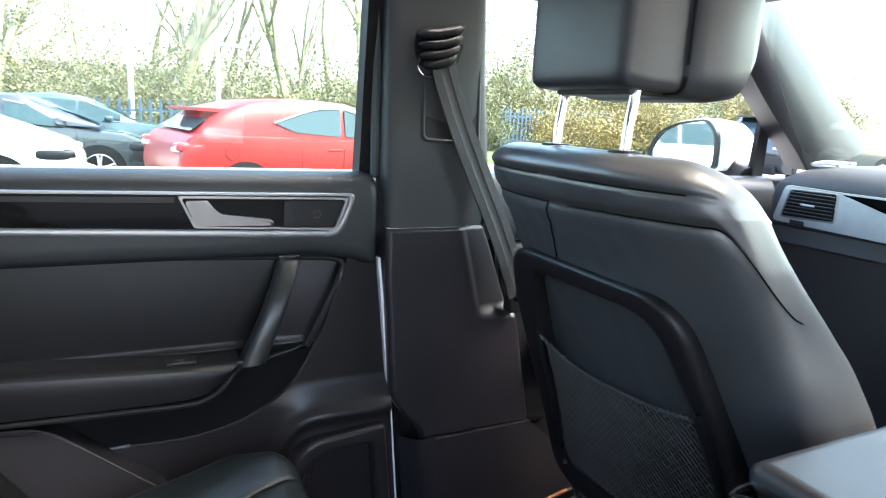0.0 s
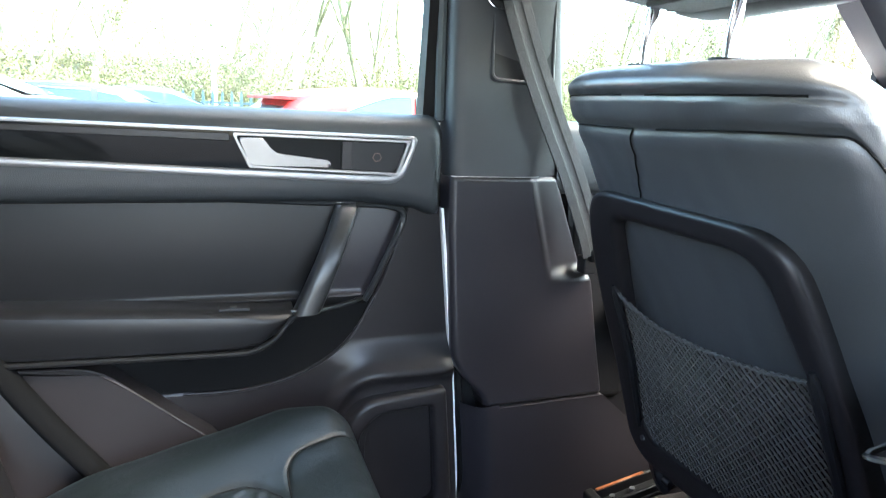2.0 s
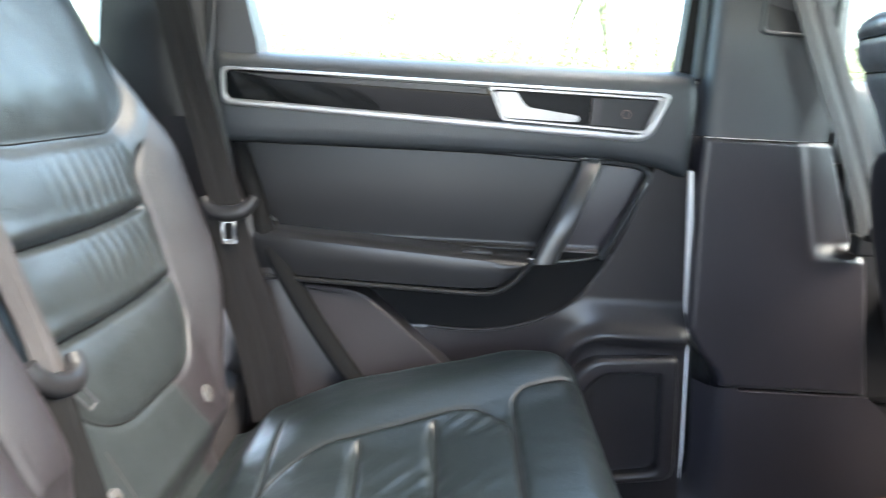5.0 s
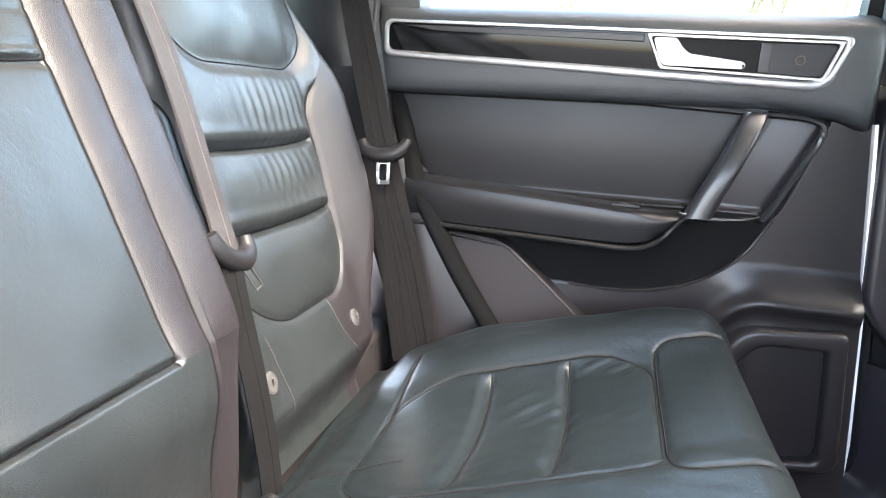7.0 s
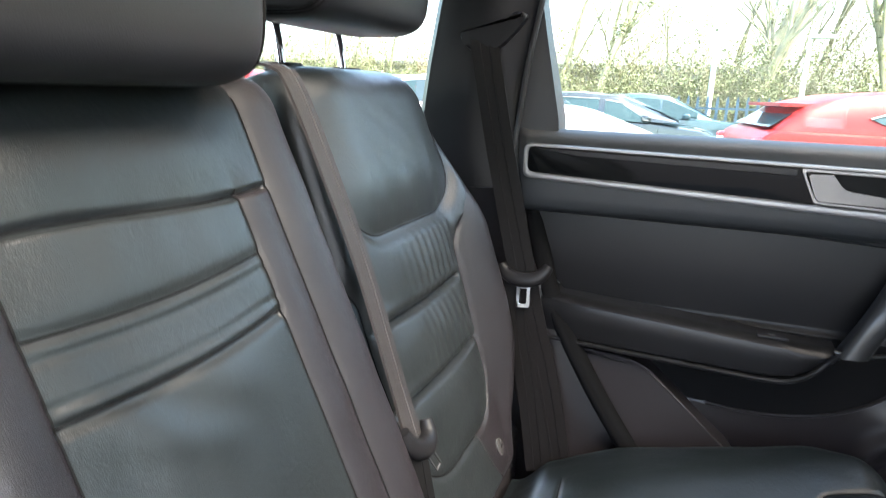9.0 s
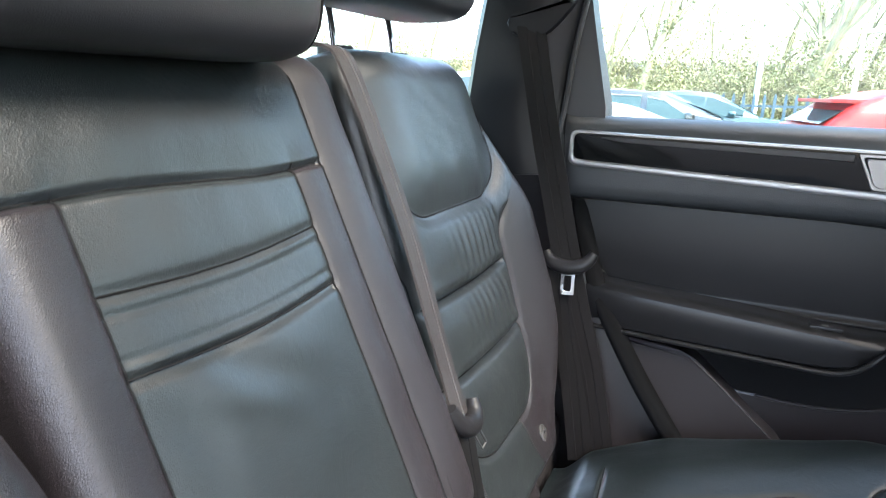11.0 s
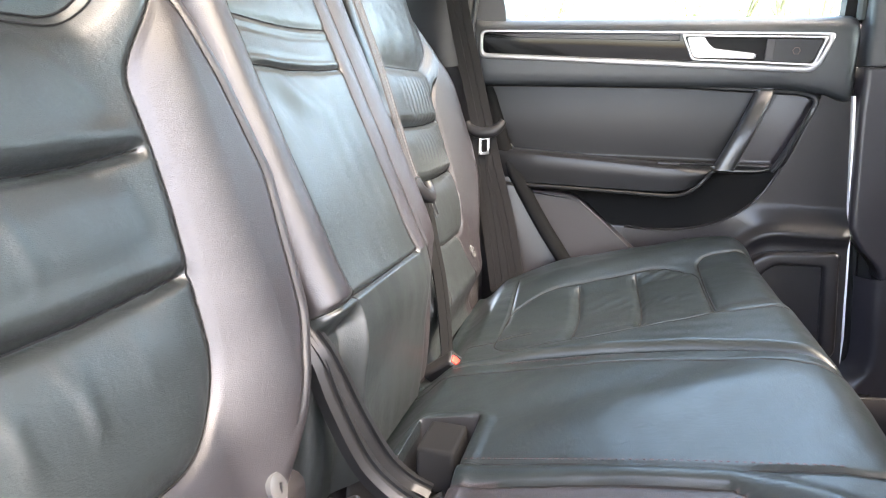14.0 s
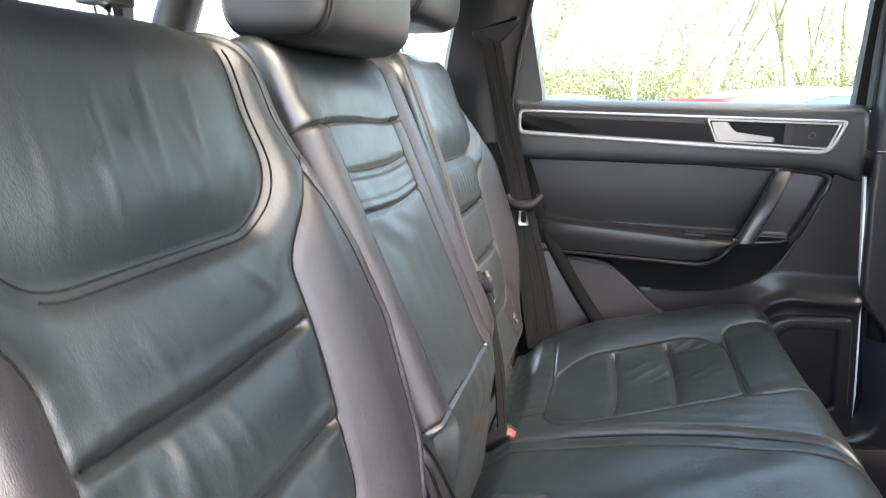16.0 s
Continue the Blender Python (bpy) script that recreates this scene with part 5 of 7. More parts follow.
# ---- headrests of the rear bench ----
def pad(cx, cy, cz, hx, hy, hz, p=0.5, lean=0.0, n=14, m=40, seam=None, pe=None):
    """A soft cushion form with rounded edges; seam: the share of its half width at which a stitched groove runs round it."""
    loops = []
    pe = pe or p
    for i in range(n + 1):
        a = -math.pi / 2 + math.pi * i / n
        ca, sa = abs(math.cos(a)) ** pe, math.copysign(abs(math.sin(a)) ** pe, math.sin(a))
        g = 1.0
        if seam:
            g = 1 - 0.05 * math.exp(-((abs(sa) - seam) / 0.025) ** 2)
        lp = []
        for j in range(m):
            b = math.tau * j / m
            cb, sb = math.copysign(abs(math.cos(b)) ** p, math.cos(b)), math.copysign(abs(math.sin(b)) ** p, math.sin(b))
            lp.append((cx + hx * ca * cb * g + lean * hz * sa, cy + hy * sa, cz + hz * ca * sb * g))
        loops.append(lp)
    return skin(loops)


def rear_headrest(y, z0, w, name, label, up, cx=-0.505, posts=0.078):
    th = thing(name, label, "headrest", group="rear headrests", at=(-0.52, y, z0))
    part("cushion", pad(cx, y, z0 + 0.085, 0.080, w, 0.087, 0.52, n=64, m=64, seam=0.90, pe=0.28), LEATHER_DARK, th, "soft leather pad")
    for s in (-1, 1):
        for e_, kk in ((0.885, 0.992), (0.915, 0.985)):
            ca = (1 - (e_ ** (1 / 0.28)) ** 2) ** 0.14
            lp = []
            for b in np.linspace(0, math.tau, 65):
                cb, sb = math.copysign(abs(math.cos(b)) ** 0.52, math.cos(b)), math.copysign(abs(math.sin(b)) ** 0.52, math.sin(b))
                lp.append((cx + 0.080 * ca * cb * kk, y + s * w * e_, z0 + 0.085 + 0.087 * ca * sb * kk))
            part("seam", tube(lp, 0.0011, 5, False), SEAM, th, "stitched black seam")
    for s in (-1, 1):
        part("post", tube([(-0.565, y + s * posts, 1.27), (-0.578, y + s * posts, z0 - 0.02), (cx - 0.06, y + s * posts * 0.98, z0 + 0.06)], 0.0065, 10), CHROME, th, "chrome post")
        if up:
            part("collar", slab(rounded([(-0.590, y + s * posts - 0.02), (-0.548, y + s * posts - 0.02), (-0.548, y + s * posts + 0.02), (-0.590, y + s * posts + 0.02)], 0.012), "z", 1.318, 1.331, 0.004), PLASTIC_DARK, th)
    return th


rear_headrest(-0.082, 1.300, 0.160, "middle_headrest", "black leather headrest resting low on the middle backrest", False)
rear_headrest(0.362, 1.378, 0.155, "raised_headrest", "raised black leather headrest on chrome posts", True, -0.535)
rear_headrest(-0.50, 1.395, 0.155, "raised_headrest", "raised black leather headrest on chrome posts", True, -0.535)

# ---- belts ----
lb = thing("rear_belt", "black webbing seat belt hanging from the rear pillar", "seat belt", group="seat belts", at=(-0.3, 0.66, 0.62))
part("shoulder_strap", ribbon(spline([(-0.430, 0.678, 1.400), (-0.420, 0.670, 1.36), (-0.385, 0.655, 1.22), (-0.350, 0.645, 1.09), (-0.322, 0.640, 0.985)], 6), (1, 0.12, 0.1), 0.049), WEB, lb)
part("lap_strap", ribbon(spline([(-0.322, 0.640, 0.985), (-0.300, 0.642, 0.90), (-0.268, 0.652, 0.78), (-0.232, 0.664, 0.60)], 6), (1, 0.05, 0.25), 0.049), WEB, lb)
part("inner_strap", ribbon(spline([(-0.330, 0.634, 0.980), (-0.318, 0.640, 0.88), (-0.295, 0.648, 0.76), (-0.270, 0.655, 0.60)], 6), (1, 0.25, 0.2), 0.046), WEB, lb)
latch = spline([(-0.362, 0.640, 1.004), (-0.354, 0.636, 0.992), (-0.340, 0.632, 0.984), (-0.318, 0.630, 0.982), (-0.297, 0.632, 0.987), (-0.284, 0.637, 0.997), (-0.277, 0.642, 1.010)], 5)
part("latch_body", tube(latch, [0.006 + 0.0075 * math.sin(math.pi * (0.12 + 0.76 * k / (len(latch) - 1))) for k in range(len(latch))], 12), PLASTIC_DARK, lb, "black latch body")
part("tongue", ring(rounded([(-0.330, 0.972), (-0.304, 0.974), (-0.304, 0.932), (-0.330, 0.930)], 0.004), rounded([(-0.323, 0.966), (-0.311, 0.967), (-0.311, 0.940), (-0.323, 0.939)], 0.002), "y", 0.632, 0.628, 0.0008), CHROME, lb, "bright steel tongue")
mb = thing("middle_belt", "grey-black webbing belt lying beside the middle backrest", "seat belt", group="seat belts", at=(-0.33, 0.19, 0.7))
belt_pts = [(-0.545, 0.168, 1.325), (-0.500, 0.176, 1.322), (-0.478, 0.180, 1.298), (-0.440, 0.190, 1.20), (-0.405, 0.200, 1.10), (-0.358, 0.200, 0.96), (-0.331, 0.186, 0.908)]
part("shoulder_strap", ribbon(spline([(x, y - 0.003, z) for x, y, z in belt_pts], 6), (-0.05, 1, 0.0), 0.037), WEB_GREY, mb)
lap = [(-0.322, 0.181, 0.905), (-0.311, 0.176, 0.862), (-0.300, 0.177, 0.81), (-0.289, 0.179, 0.755), (-0.282, 0.188, 0.68), (-0.278, 0.194, 0.615)]
part("lap_strap", ribbon(spline([(x, y - 0.011, z) for x, y, z in lap], 6), (0.55, 0.84, 0), 0.026), MATT_BLACK, mb, "folded black lap webbing")
part("lap_strap", ribbon(spline([(x - 0.002, y + 0.010, z) for x, y, z in lap], 6), (-0.45, 0.89, 0), 0.026), MATT_BLACK, mb, "folded black lap webbing")
clasp = spline([(-0.330, 0.150, 0.932), (-0.324, 0.157, 0.914), (-0.319, 0.174, 0.900), (-0.318, 0.194, 0.896), (-0.322, 0.208, 0.904), (-0.328, 0.213, 0.918)], 5)
part("latch_body", tube(clasp, [0.005 + 0.0075 * math.sin(math.pi * (0.12 + 0.76 * k / (len(clasp) - 1))) for k in range(len(clasp))], 12), PLASTIC_DARK, mb, "black latch body")
part("tongue", join(tube([(-0.312, 0.176, 0.896), (-0.308, 0.203, 0.859)], 0.0014, 6), tube([(-0.312, 0.188, 0.899), (-0.308, 0.215, 0.863)], 0.0018, 6), tube([(-0.308, 0.203, 0.859), (-0.308, 0.215, 0.863)], 0.0014, 6)), STEEL, mb, "steel tongue")
fb = thing("front_belt", "black webbing front seat belt hanging from the pillar slot", "seat belt", group="seat belts", at=(0.66, 0.69, 1.0))
part("shoulder_strap", ribbon(spline([(0.545, 0.690, 1.462), (0.556, 0.686, 1.42), (0.590, 0.682, 1.335), (0.641, 0.680, 1.23), (0.680, 0.676, 1.15), (0.728, 0.672, 1.04), (0.740, 0.670, 1.0)], 6), (1, 0.1, 0.25), 0.052), WEB_GREY, fb)
ribs = []
for i, (za, wa) in enumerate(((1.498, 0.046), (1.480, 0.044), (1.462, 0.040), (1.446, 0.034))):
    lp = []
    for t in np.linspace(-1, 1, 15):
        xx = 0.543 + wa * t
        zz_ = za + 0.010 * t + 0.006 * t * t
        k = math.sqrt(max(1 - abs(t) ** 4, 0.02))
        lp.append([(xx, 0.6935 + 0.013 * k * math.cos(a) - 0.006 * k, zz_ + 0.0105 * k * math.sin(a)) for a in np.linspace(0, math.tau, 15)[:-1]])
    ribs.append(skin(lp))
slider = part("height_slider", slab(rounded([(0.497, 1.512), (0.592, 1.524), (0.600, 1.505), (0.580, 1.440), (0.515, 1.434), (0.495, 1.46)], 0.012), "y", 0.709, 0.6965, 0.003), PLASTIC_DARK, fb, "black belt slider")
for r_ in ribs:
    part("grip_rib", r_, PLASTIC_DARK, slider)
part("loop", tube(spline([(0.505, 0.695, 1.452), (0.500, 0.690, 1.437), (0.510, 0.688, 1.424), (0.528, 0.688, 1.420)], 5), 0.0020, 6), CHROME, fb, "bright metal loop")
part("strap_end", block((0.732, 0.664, 0.985), (0.752, 0.682, 1.01), 0.005), PLASTIC_DARK, fb)
part("anchor", block((0.735, 0.69, 0.955), (0.765, 0.72, 0.99), 0.004), PLASTIC_DARK, fb)

# ---- front passenger seat ----
FY = 0.325


def seat_x(z):
    """The rear face of the front seat, leaning back and a little hollow."""
    h = z - 0.976
    return 0.698 - 0.466 * h - 0.282 * h * h + 0.291 * h ** 3


fs = thing("front_car_seat", "black leather front seat seen from behind, with net pocket", "car seat", at=(0.95, FY, 0.42))
zz = np.concatenate([np.linspace(0.632, 1.26, 260), 1.26 + 0.06 * np.sin(np.linspace(0.01, 1, 60) * math.pi / 2)])
nphi = 400
phi = np.linspace(0, math.tau, nphi + 1)
Zr, PH = np.meshgrid(zz, phi, indexing="ij")
hw_l = np.interp(Zr, [0.58, 0.70, 0.85, 1.0, 1.10, 1.20, 1.26, 1.32], [0.24, 0.262, 0.275, 0.265, 0.247, 0.236, 0.230, 0.214])
hw_r = np.interp(Zr, [0.58, 0.70, 0.85, 1.0, 1.10, 1.20, 1.26, 1.32], [0.25, 0.275, 0.292, 0.286, 0.272, 0.262, 0.252, 0.232])
hw = hw_l + (hw_r - hw_l) * sst(0.4, -0.4, np.cos(PH))
th_ = np.interp(Zr, [0.58, 0.75, 0.95, 1.10, 1.2, 1.26, 1.32], [0.12, 0.125, 0.11, 0.09, 0.082, 0.078, 0.070])
tt = np.clip((Zr - 1.270) / 0.050, 0, 1)
shrink = np.sqrt(np.maximum(1 - tt ** 2.4, 0.0))
c, s = np.cos(PH), np.sin(PH)
pw = 0.55
cy, sx2 = np.sign(c) * np.abs(c) ** pw, np.sign(s) * np.abs(s) ** pw
rear = sx2 < 0
Yl = FY + hw * cy * (0.72 + 0.28 * shrink)
bol = 0.045 * sst(0.5, 0.95, np.abs(cy)) * sst(1.24, 1.05, Zr)
front_w = sst(-0.45, 0.45, s)
Xl = seat_x(Zr) + th_ + th_ * sx2 * (0.25 + 0.75 * shrink) + 0.02 * np.abs(cy) ** 3 * (1 - front_w) + bol * front_w
q = Yl - FY
line_a = Zr - 1.283 + 0.06 * np.maximum(np.abs(q + 0.02) - 0.19, 0)
bend = sst(-0.70, 0.0, sx2) * (q < 0)
line_b = Zr - 1.243 - 0.006 * sst(0.05, -0.20, q) + 0.11 * bend
H = 0.0035 * groove(line_b, 0.0060) + 0.0035 * groove(line_a, 0.0050)
H = H - 0.004 * groove(line_a - 0.014, 0.012) - 0.003 * groove(line_b - 0.016, 0.014) - 0.003 * groove(line_b + 0.018, 0.016)
H = H + 0.0028 * groove(q - 0.024 - 0.35 * (1.247 - Zr), 0.0050) * (line_b < 0.003) * sst(1.12, 1.16, Zr)
crumple = np.sin((q * 0.8 + Zr * 1.1) * 95 + 3 * wave(q, Zr, 30, 66)) * groove(Zr - 1.262, 0.012) * sst(-0.05, -0.12, q)
H = H - 0.0014 * wave(q, Zr, 35, 61) - 0.0010 * wave(q, Zr, 100, 62) - 0.0012 * crumple
Xl = Xl + H * (1 - sst(-0.5, -0.1, s))
reg = np.zeros(Zr.shape, int)
reg[line_b > 0] = 1
reg[line_a > 0] = 2
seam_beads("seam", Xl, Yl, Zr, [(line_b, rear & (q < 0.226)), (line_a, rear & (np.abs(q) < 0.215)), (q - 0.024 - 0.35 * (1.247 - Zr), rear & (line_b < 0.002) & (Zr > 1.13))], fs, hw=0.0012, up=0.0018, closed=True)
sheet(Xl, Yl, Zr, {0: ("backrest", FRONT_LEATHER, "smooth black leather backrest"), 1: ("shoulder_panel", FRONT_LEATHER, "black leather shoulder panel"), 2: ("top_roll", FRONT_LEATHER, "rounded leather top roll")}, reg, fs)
topv = [(float(x), float(y), 1.3195) for x, y in zip(Xl[-1, :-1], Yl[-1, :-1])]
part("top_panel", skin([topv, [(seat_x(1.3) + 0.05 + (x - seat_x(1.3) - 0.05) * 0.3, FY + (y - FY) * 0.3, 1.322) for x, y, z in topv]]), FRONT_LEATHER, fs)
# hard back shell
def tilt(vf):
    """From (x as depth, y, z) on an upright plane at x = 0 to the seat's leaning back."""
    return [(seat_x(z) + x, y, z) for x, y, z in vf[0]], vf[1]


so = rounded([(0.142, 1.147), (0.498, 1.152), (0.552, 1.055), (0.590, 0.90), (0.576, 0.67), (0.535, 0.640), (0.10, 0.640), (0.072, 0.67), (0.096, 0.86), (0.124, 1.03)], [0.085, 0.065, 0.10, 0.10, 0.04, 0.03, 0.03, 0.04, 0.10, 0.12], 7)
si = rounded([(0.186, 1.114), (0.448, 1.112), (0.492, 1.00), (0.524, 0.90), (0.528, 0.735), (0.50, 0.700), (0.14, 0.700), (0.118, 0.735), (0.126, 0.88), (0.164, 1.01)], [0.075, 0.022, 0.08, 0.08, 0.03, 0.02, 0.02, 0.03, 0.08, 0.09], 7)
part("back_shell", tilt(soft_ring(so, si, "x", 0.04, -0.014, 0.013)), PLASTIC, fs, "hard black plastic back frame")
part("shell_panel", tilt(slab(si, "x", 0.05, 0.016, 0.0005)), SHELL_PANEL, fs, "recessed smooth panel")
# net pocket
def net_top(t):
    return float(np.interp(t, [0, 0.08, 0.18, 0.30, 0.45, 0.62, 0.80, 1.0], [0.976, 0.962, 0.951, 0.946, 0.947, 0.953, 0.963, 0.980]))


def net_edge(z):
    return float(np.interp(z, [0.70, 0.98], [0.532, 0.506])), float(np.interp(z, [0.70, 0.98], [0.112, 0.140]))


for fam, thick in ((-1, 0.0012), (1, 0.0021)):
    cords = []
    for k in range(-60, 90):
        run = []
        for i in range(180):
            z = 0.702 + i * 0.0016
            y = 0.05 + k * 0.0125 + fam * (z - 0.69) * 0.95
            ya_, yb_ = net_edge(z)
            t = (ya_ - y) / (ya_ - yb_)
            if 0 <= t <= 1 and z < net_top(t):
                zig = 0.0012 * math.sin(i * 1.05)
                run.append((seat_x(z) - 0.008 - 0.006 * math.sin(t * math.pi), y + zig, z + fam * zig))
            elif run:
                break
        if len(run) > 6:
            cords.append(tube(run[::3] + [run[-1]], thick, 4, False))
    if fam < 0:
        net = part("net_pocket", join(*cords), CORD, fs, "black elastic net pocket")
    else:
        part("net_cord", join(*cords), CORD, net, "thick diagonal cords")
hem = [(seat_x(net_top(t)) - 0.015, net_edge(net_top(t))[0] * (1 - t) + net_edge(net_top(t))[1] * t, net_top(t) + 0.0012 * math.sin(t * 190)) for t in np.linspace(0, 1, 160)]
part("net_hem", tube(hem, 0.0030, 6), CORD, net, "gathered elastic hem")
for pts_ in ([(0.534, 0.715), (0.520, 0.86), (0.5115, 0.978), (0.5115, 0.988)], [(0.110, 0.715), (0.124, 0.86), (0.136, 0.985), (0.137, 0.996)]):
    part("net_post", tube([(seat_x(z) - 0.013 - 0.003 * (k > 0), y, z) for k, (y, z) in enumerate(pts_)], [0.006, 0.0075, 0.0075, 0.004], 8), PLASTIC_DARK, net)
for y, z in ((0.525, 0.693), (0.35, 0.676)):
    part("shell_screw", tube([(seat_x(z) - 0.010, y, z), (seat_x(z) - 0.018, y, z)], 0.005, 8), STEEL, fs)
# lower frame, hinge and rail
part("seat_base", block((0.91, FY - 0.25, 0.50), (1.36, FY + 0.21, 0.64), 0.03), PLASTIC_DARK, fs)
part("seat_cushion", pad(1.13, FY, 0.70, 0.30, 0.26, 0.08, 0.4), LEATHER, fs, "black leather front cushion")
part("hinge", join(slab(rounded([(0.825, 0.640), (0.838, 0.648), (0.862, 0.600), (0.884, 0.585), (0.890, 0.550), (0.872, 0.545), (0.848, 0.582)], 0.008), "y", 0.560, 0.548, 0.002), tube([(0.868, 0.566, 0.580), (0.868, 0.530, 0.580)], 0.008, 10), tube([(0.838, 0.562, 0.626), (0.838, 0.540, 0.626)], 0.006, 10)), STEEL, fs, "worn metal hinge plate")
rl = thing("seat_rail", "black metal seat rail with an orange strip on the carpet", "seat rail", group="seat rails", at=(0.85, 0.62, 0.42))
def climb(vf):
    """The rail rises towards the front."""
    return [(x, y, z + 0.20 * (x - 0.776) * (z > 0.45)) for x, y, z in vf[0]], vf[1]


part("rail", climb(join(block((0.776, 0.642, 0.482), (1.15, 0.652, 0.506), 0.003, 2), block((0.776, 0.606, 0.482), (1.15, 0.616, 0.500), 0.003, 2), block((0.772, 0.604, 0.474), (1.15, 0.654, 0.486), 0.004, 2), block((0.80, 0.612, 0.42), (0.83, 0.646, 0.476), 0.004, 2), block((1.10, 0.612, 0.42), (1.13, 0.646, 0.476), 0.004, 2))), PLASTIC_DARK, rl)
part("end_cap", climb(join(block((0.764, 0.600, 0.470), (0.786, 0.660, 0.508), 0.006, 3), block((0.768, 0.606, 0.452), (0.788, 0.640, 0.474), 0.005, 2))), RUBBER, rl, "black plastic end cap")
part("strip", climb(block((0.788, 0.643, 0.506), (0.90, 0.651, 0.5085), 0.001, 1)), AMBER, rl, "orange strip")
for bx_ in (0.815, 0.862):
    part("bolt", climb(tube([(bx_, 0.629, 0.484), (bx_, 0.629, 0.496)], 0.006, 8)), STEEL, rl)
part("motor", block((0.87, 0.42, 0.428), (0.99, 0.50, 0.50), 0.022, 4), PLASTIC_DARK, rl)
for y in (0.13,):
    part("rail", block((0.86, y - 0.02, 0.42), (1.4, y + 0.02, 0.50), 0.01), PLASTIC_DARK, rl)
# headrest
hr = thing("front_headrest", "black leather front headrest on two chrome posts", "headrest", at=(0.60, 0.306, 1.40))
def box_loops(spec):
    loops = []
    for x, y0, y1, z0, z1, r in spec:
        loops.append([(x, a, b) for a, b in rounded([(y0, z0), (y1, z0), (y1, z1), (y0, z1)], r, 6)])
    return skin(loops)


part("back_cover", box_loops([(0.5525, 0.236, 0.392, 1.422, 1.578, 0.02), (0.553, 0.228, 0.400, 1.414, 1.586, 0.02), (0.5545, 0.2205, 0.4065, 1.4075, 1.5925, 0.02), (0.559, 0.2145, 0.4125, 1.4025, 1.5975, 0.02), (0.566, 0.2115, 0.4150, 1.3995, 1.6010, 0.02), (0.60, 0.208, 0.418, 1.398, 1.606, 0.016), (0.645, 0.204, 0.420, 1.397, 1.61, 0.016)]), HEADREST, hr, "smooth rear cover")
part("cushion", box_loops([(0.640, 0.206, 0.418, 1.402, 1.606, 0.03), (0.645, 0.196, 0.424, 1.396, 1.612, 0.03), (0.66, 0.188, 0.430, 1.390, 1.618, 0.035), (0.70, 0.184, 0.434, 1.388, 1.622, 0.04), (0.735, 0.186, 0.432, 1.392, 1.62, 0.045), (0.755, 0.196, 0.424, 1.408, 1.61, 0.05), (0.765, 0.222, 0.40, 1.44, 1.58, 0.05)]), HEADREST, hr, "soft front cushion")
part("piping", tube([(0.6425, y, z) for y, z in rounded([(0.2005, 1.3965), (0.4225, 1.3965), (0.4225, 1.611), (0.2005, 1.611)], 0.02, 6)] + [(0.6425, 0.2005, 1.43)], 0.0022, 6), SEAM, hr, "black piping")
stitches([(0.648, 0.1945, z) for z in np.linspace(1.42, 1.60, 80)], hr)
part("bottom_plate", block((0.585, 0.235, 1.392), (0.66, 0.385, 1.400), 0.003, 2), PLASTIC_GREY, hr, "grey plate between the posts")
for y in (0.238, 0.383):
    part("post", tube([(0.592, y, 1.28), (0.592, y, 1.345), (0.600, y, 1.405)], 0.0072, 12), CHROME, hr, "chrome post")
    part("collar", slab(rounded([(0.572, y - 0.018), (0.612, y - 0.018), (0.612, y + 0.018), (0.572, y + 0.018)], 0.016), "z", 1.310, 1.3235, 0.002), PLASTIC_DARK, hr, "black post collar")

# ---- centre console with rear air vents ----
co = thing("centre_console", "black centre console with silver-edged rear air vents", "centre console", at=(0.7, -0.115, 0.42))
KY = -0.115


def arch(g, zb):
    """Outline of the console's rear, drawn in by g."""
    side = [(0.119, 0.80), (0.113, 0.88), (0.102, 0.94), (0.086, 0.970), (0.062, 0.992), (0.030, 1.001)]
    half_ = [(0.119 - g, zb)] + [(a - g * (0.95 - 0.5 * i / 5), z - g * (0.1 + 0.9 * i / 5)) for i, (a, z) in enumerate(side)]
    pts_ = [(KY + a, z) for a, z in half_] + [(KY - a, z) for a, z in reversed(half_)]
    return rounded(pts_, 0.05, 5)


def raked(vf):
    """The rear of the console leans forward towards its top."""
    return [(x + 0.17 * (z - 0.885), y, z) for x, y, z in vf[0]], vf[1]


part("body", raked(skin([lift(arch(0.004, 0.42), "x", 0.497), lift(arch(0.0, 0.42), "x", 0.506), lift(arch(0.0, 0.42), "x", 0.56), lift(arch(0.002, 0.42), "x", 0.9), lift([(y, z - 0.06 * (z > 0.6)) for y, z in arch(0.004, 0.42)], "x", 1.42)])), CONSOLE, co, "soft black console sides")
part("rim", raked(soft_ring(arch(0.001, 0.44), arch(0.024, 0.46), "x", 0.515, 0.478, 0.010)), CONSOLE, co, "padded leather rim")
tagged(stitches([(x - 0.001, y, z) for x, y, z in raked(([(0.4775, y, z) for y, z in arch(0.007, 0.70)], []))[0] if z > 0.82], co, r=0.0006, every=0.004), kind="stuff")
part("rear_panel", raked(slab(arch(0.023, 0.46), "x", 0.515, 0.4905, 0.003)), PLASTIC_DARK, co, "charcoal rear panel")
part("upper_pad", raked(slab(rounded([(KY - 0.087, 0.929), (KY + 0.087, 0.929), (KY + 0.078, 0.955), (KY + 0.060, 0.970), (KY + 0.03, 0.976), (KY - 0.03, 0.976), (KY - 0.060, 0.970), (KY - 0.078, 0.955)], 0.012), "x", 0.492, 0.484, 0.006)), CONSOLE, co, "smooth upper cover")
part("pad_line", raked(block((0.481, KY - 0.034, 0.9325), (0.4855, KY + 0.034, 0.9375), 0.001, 1)), SILVER, co, "bright strip on the cover")
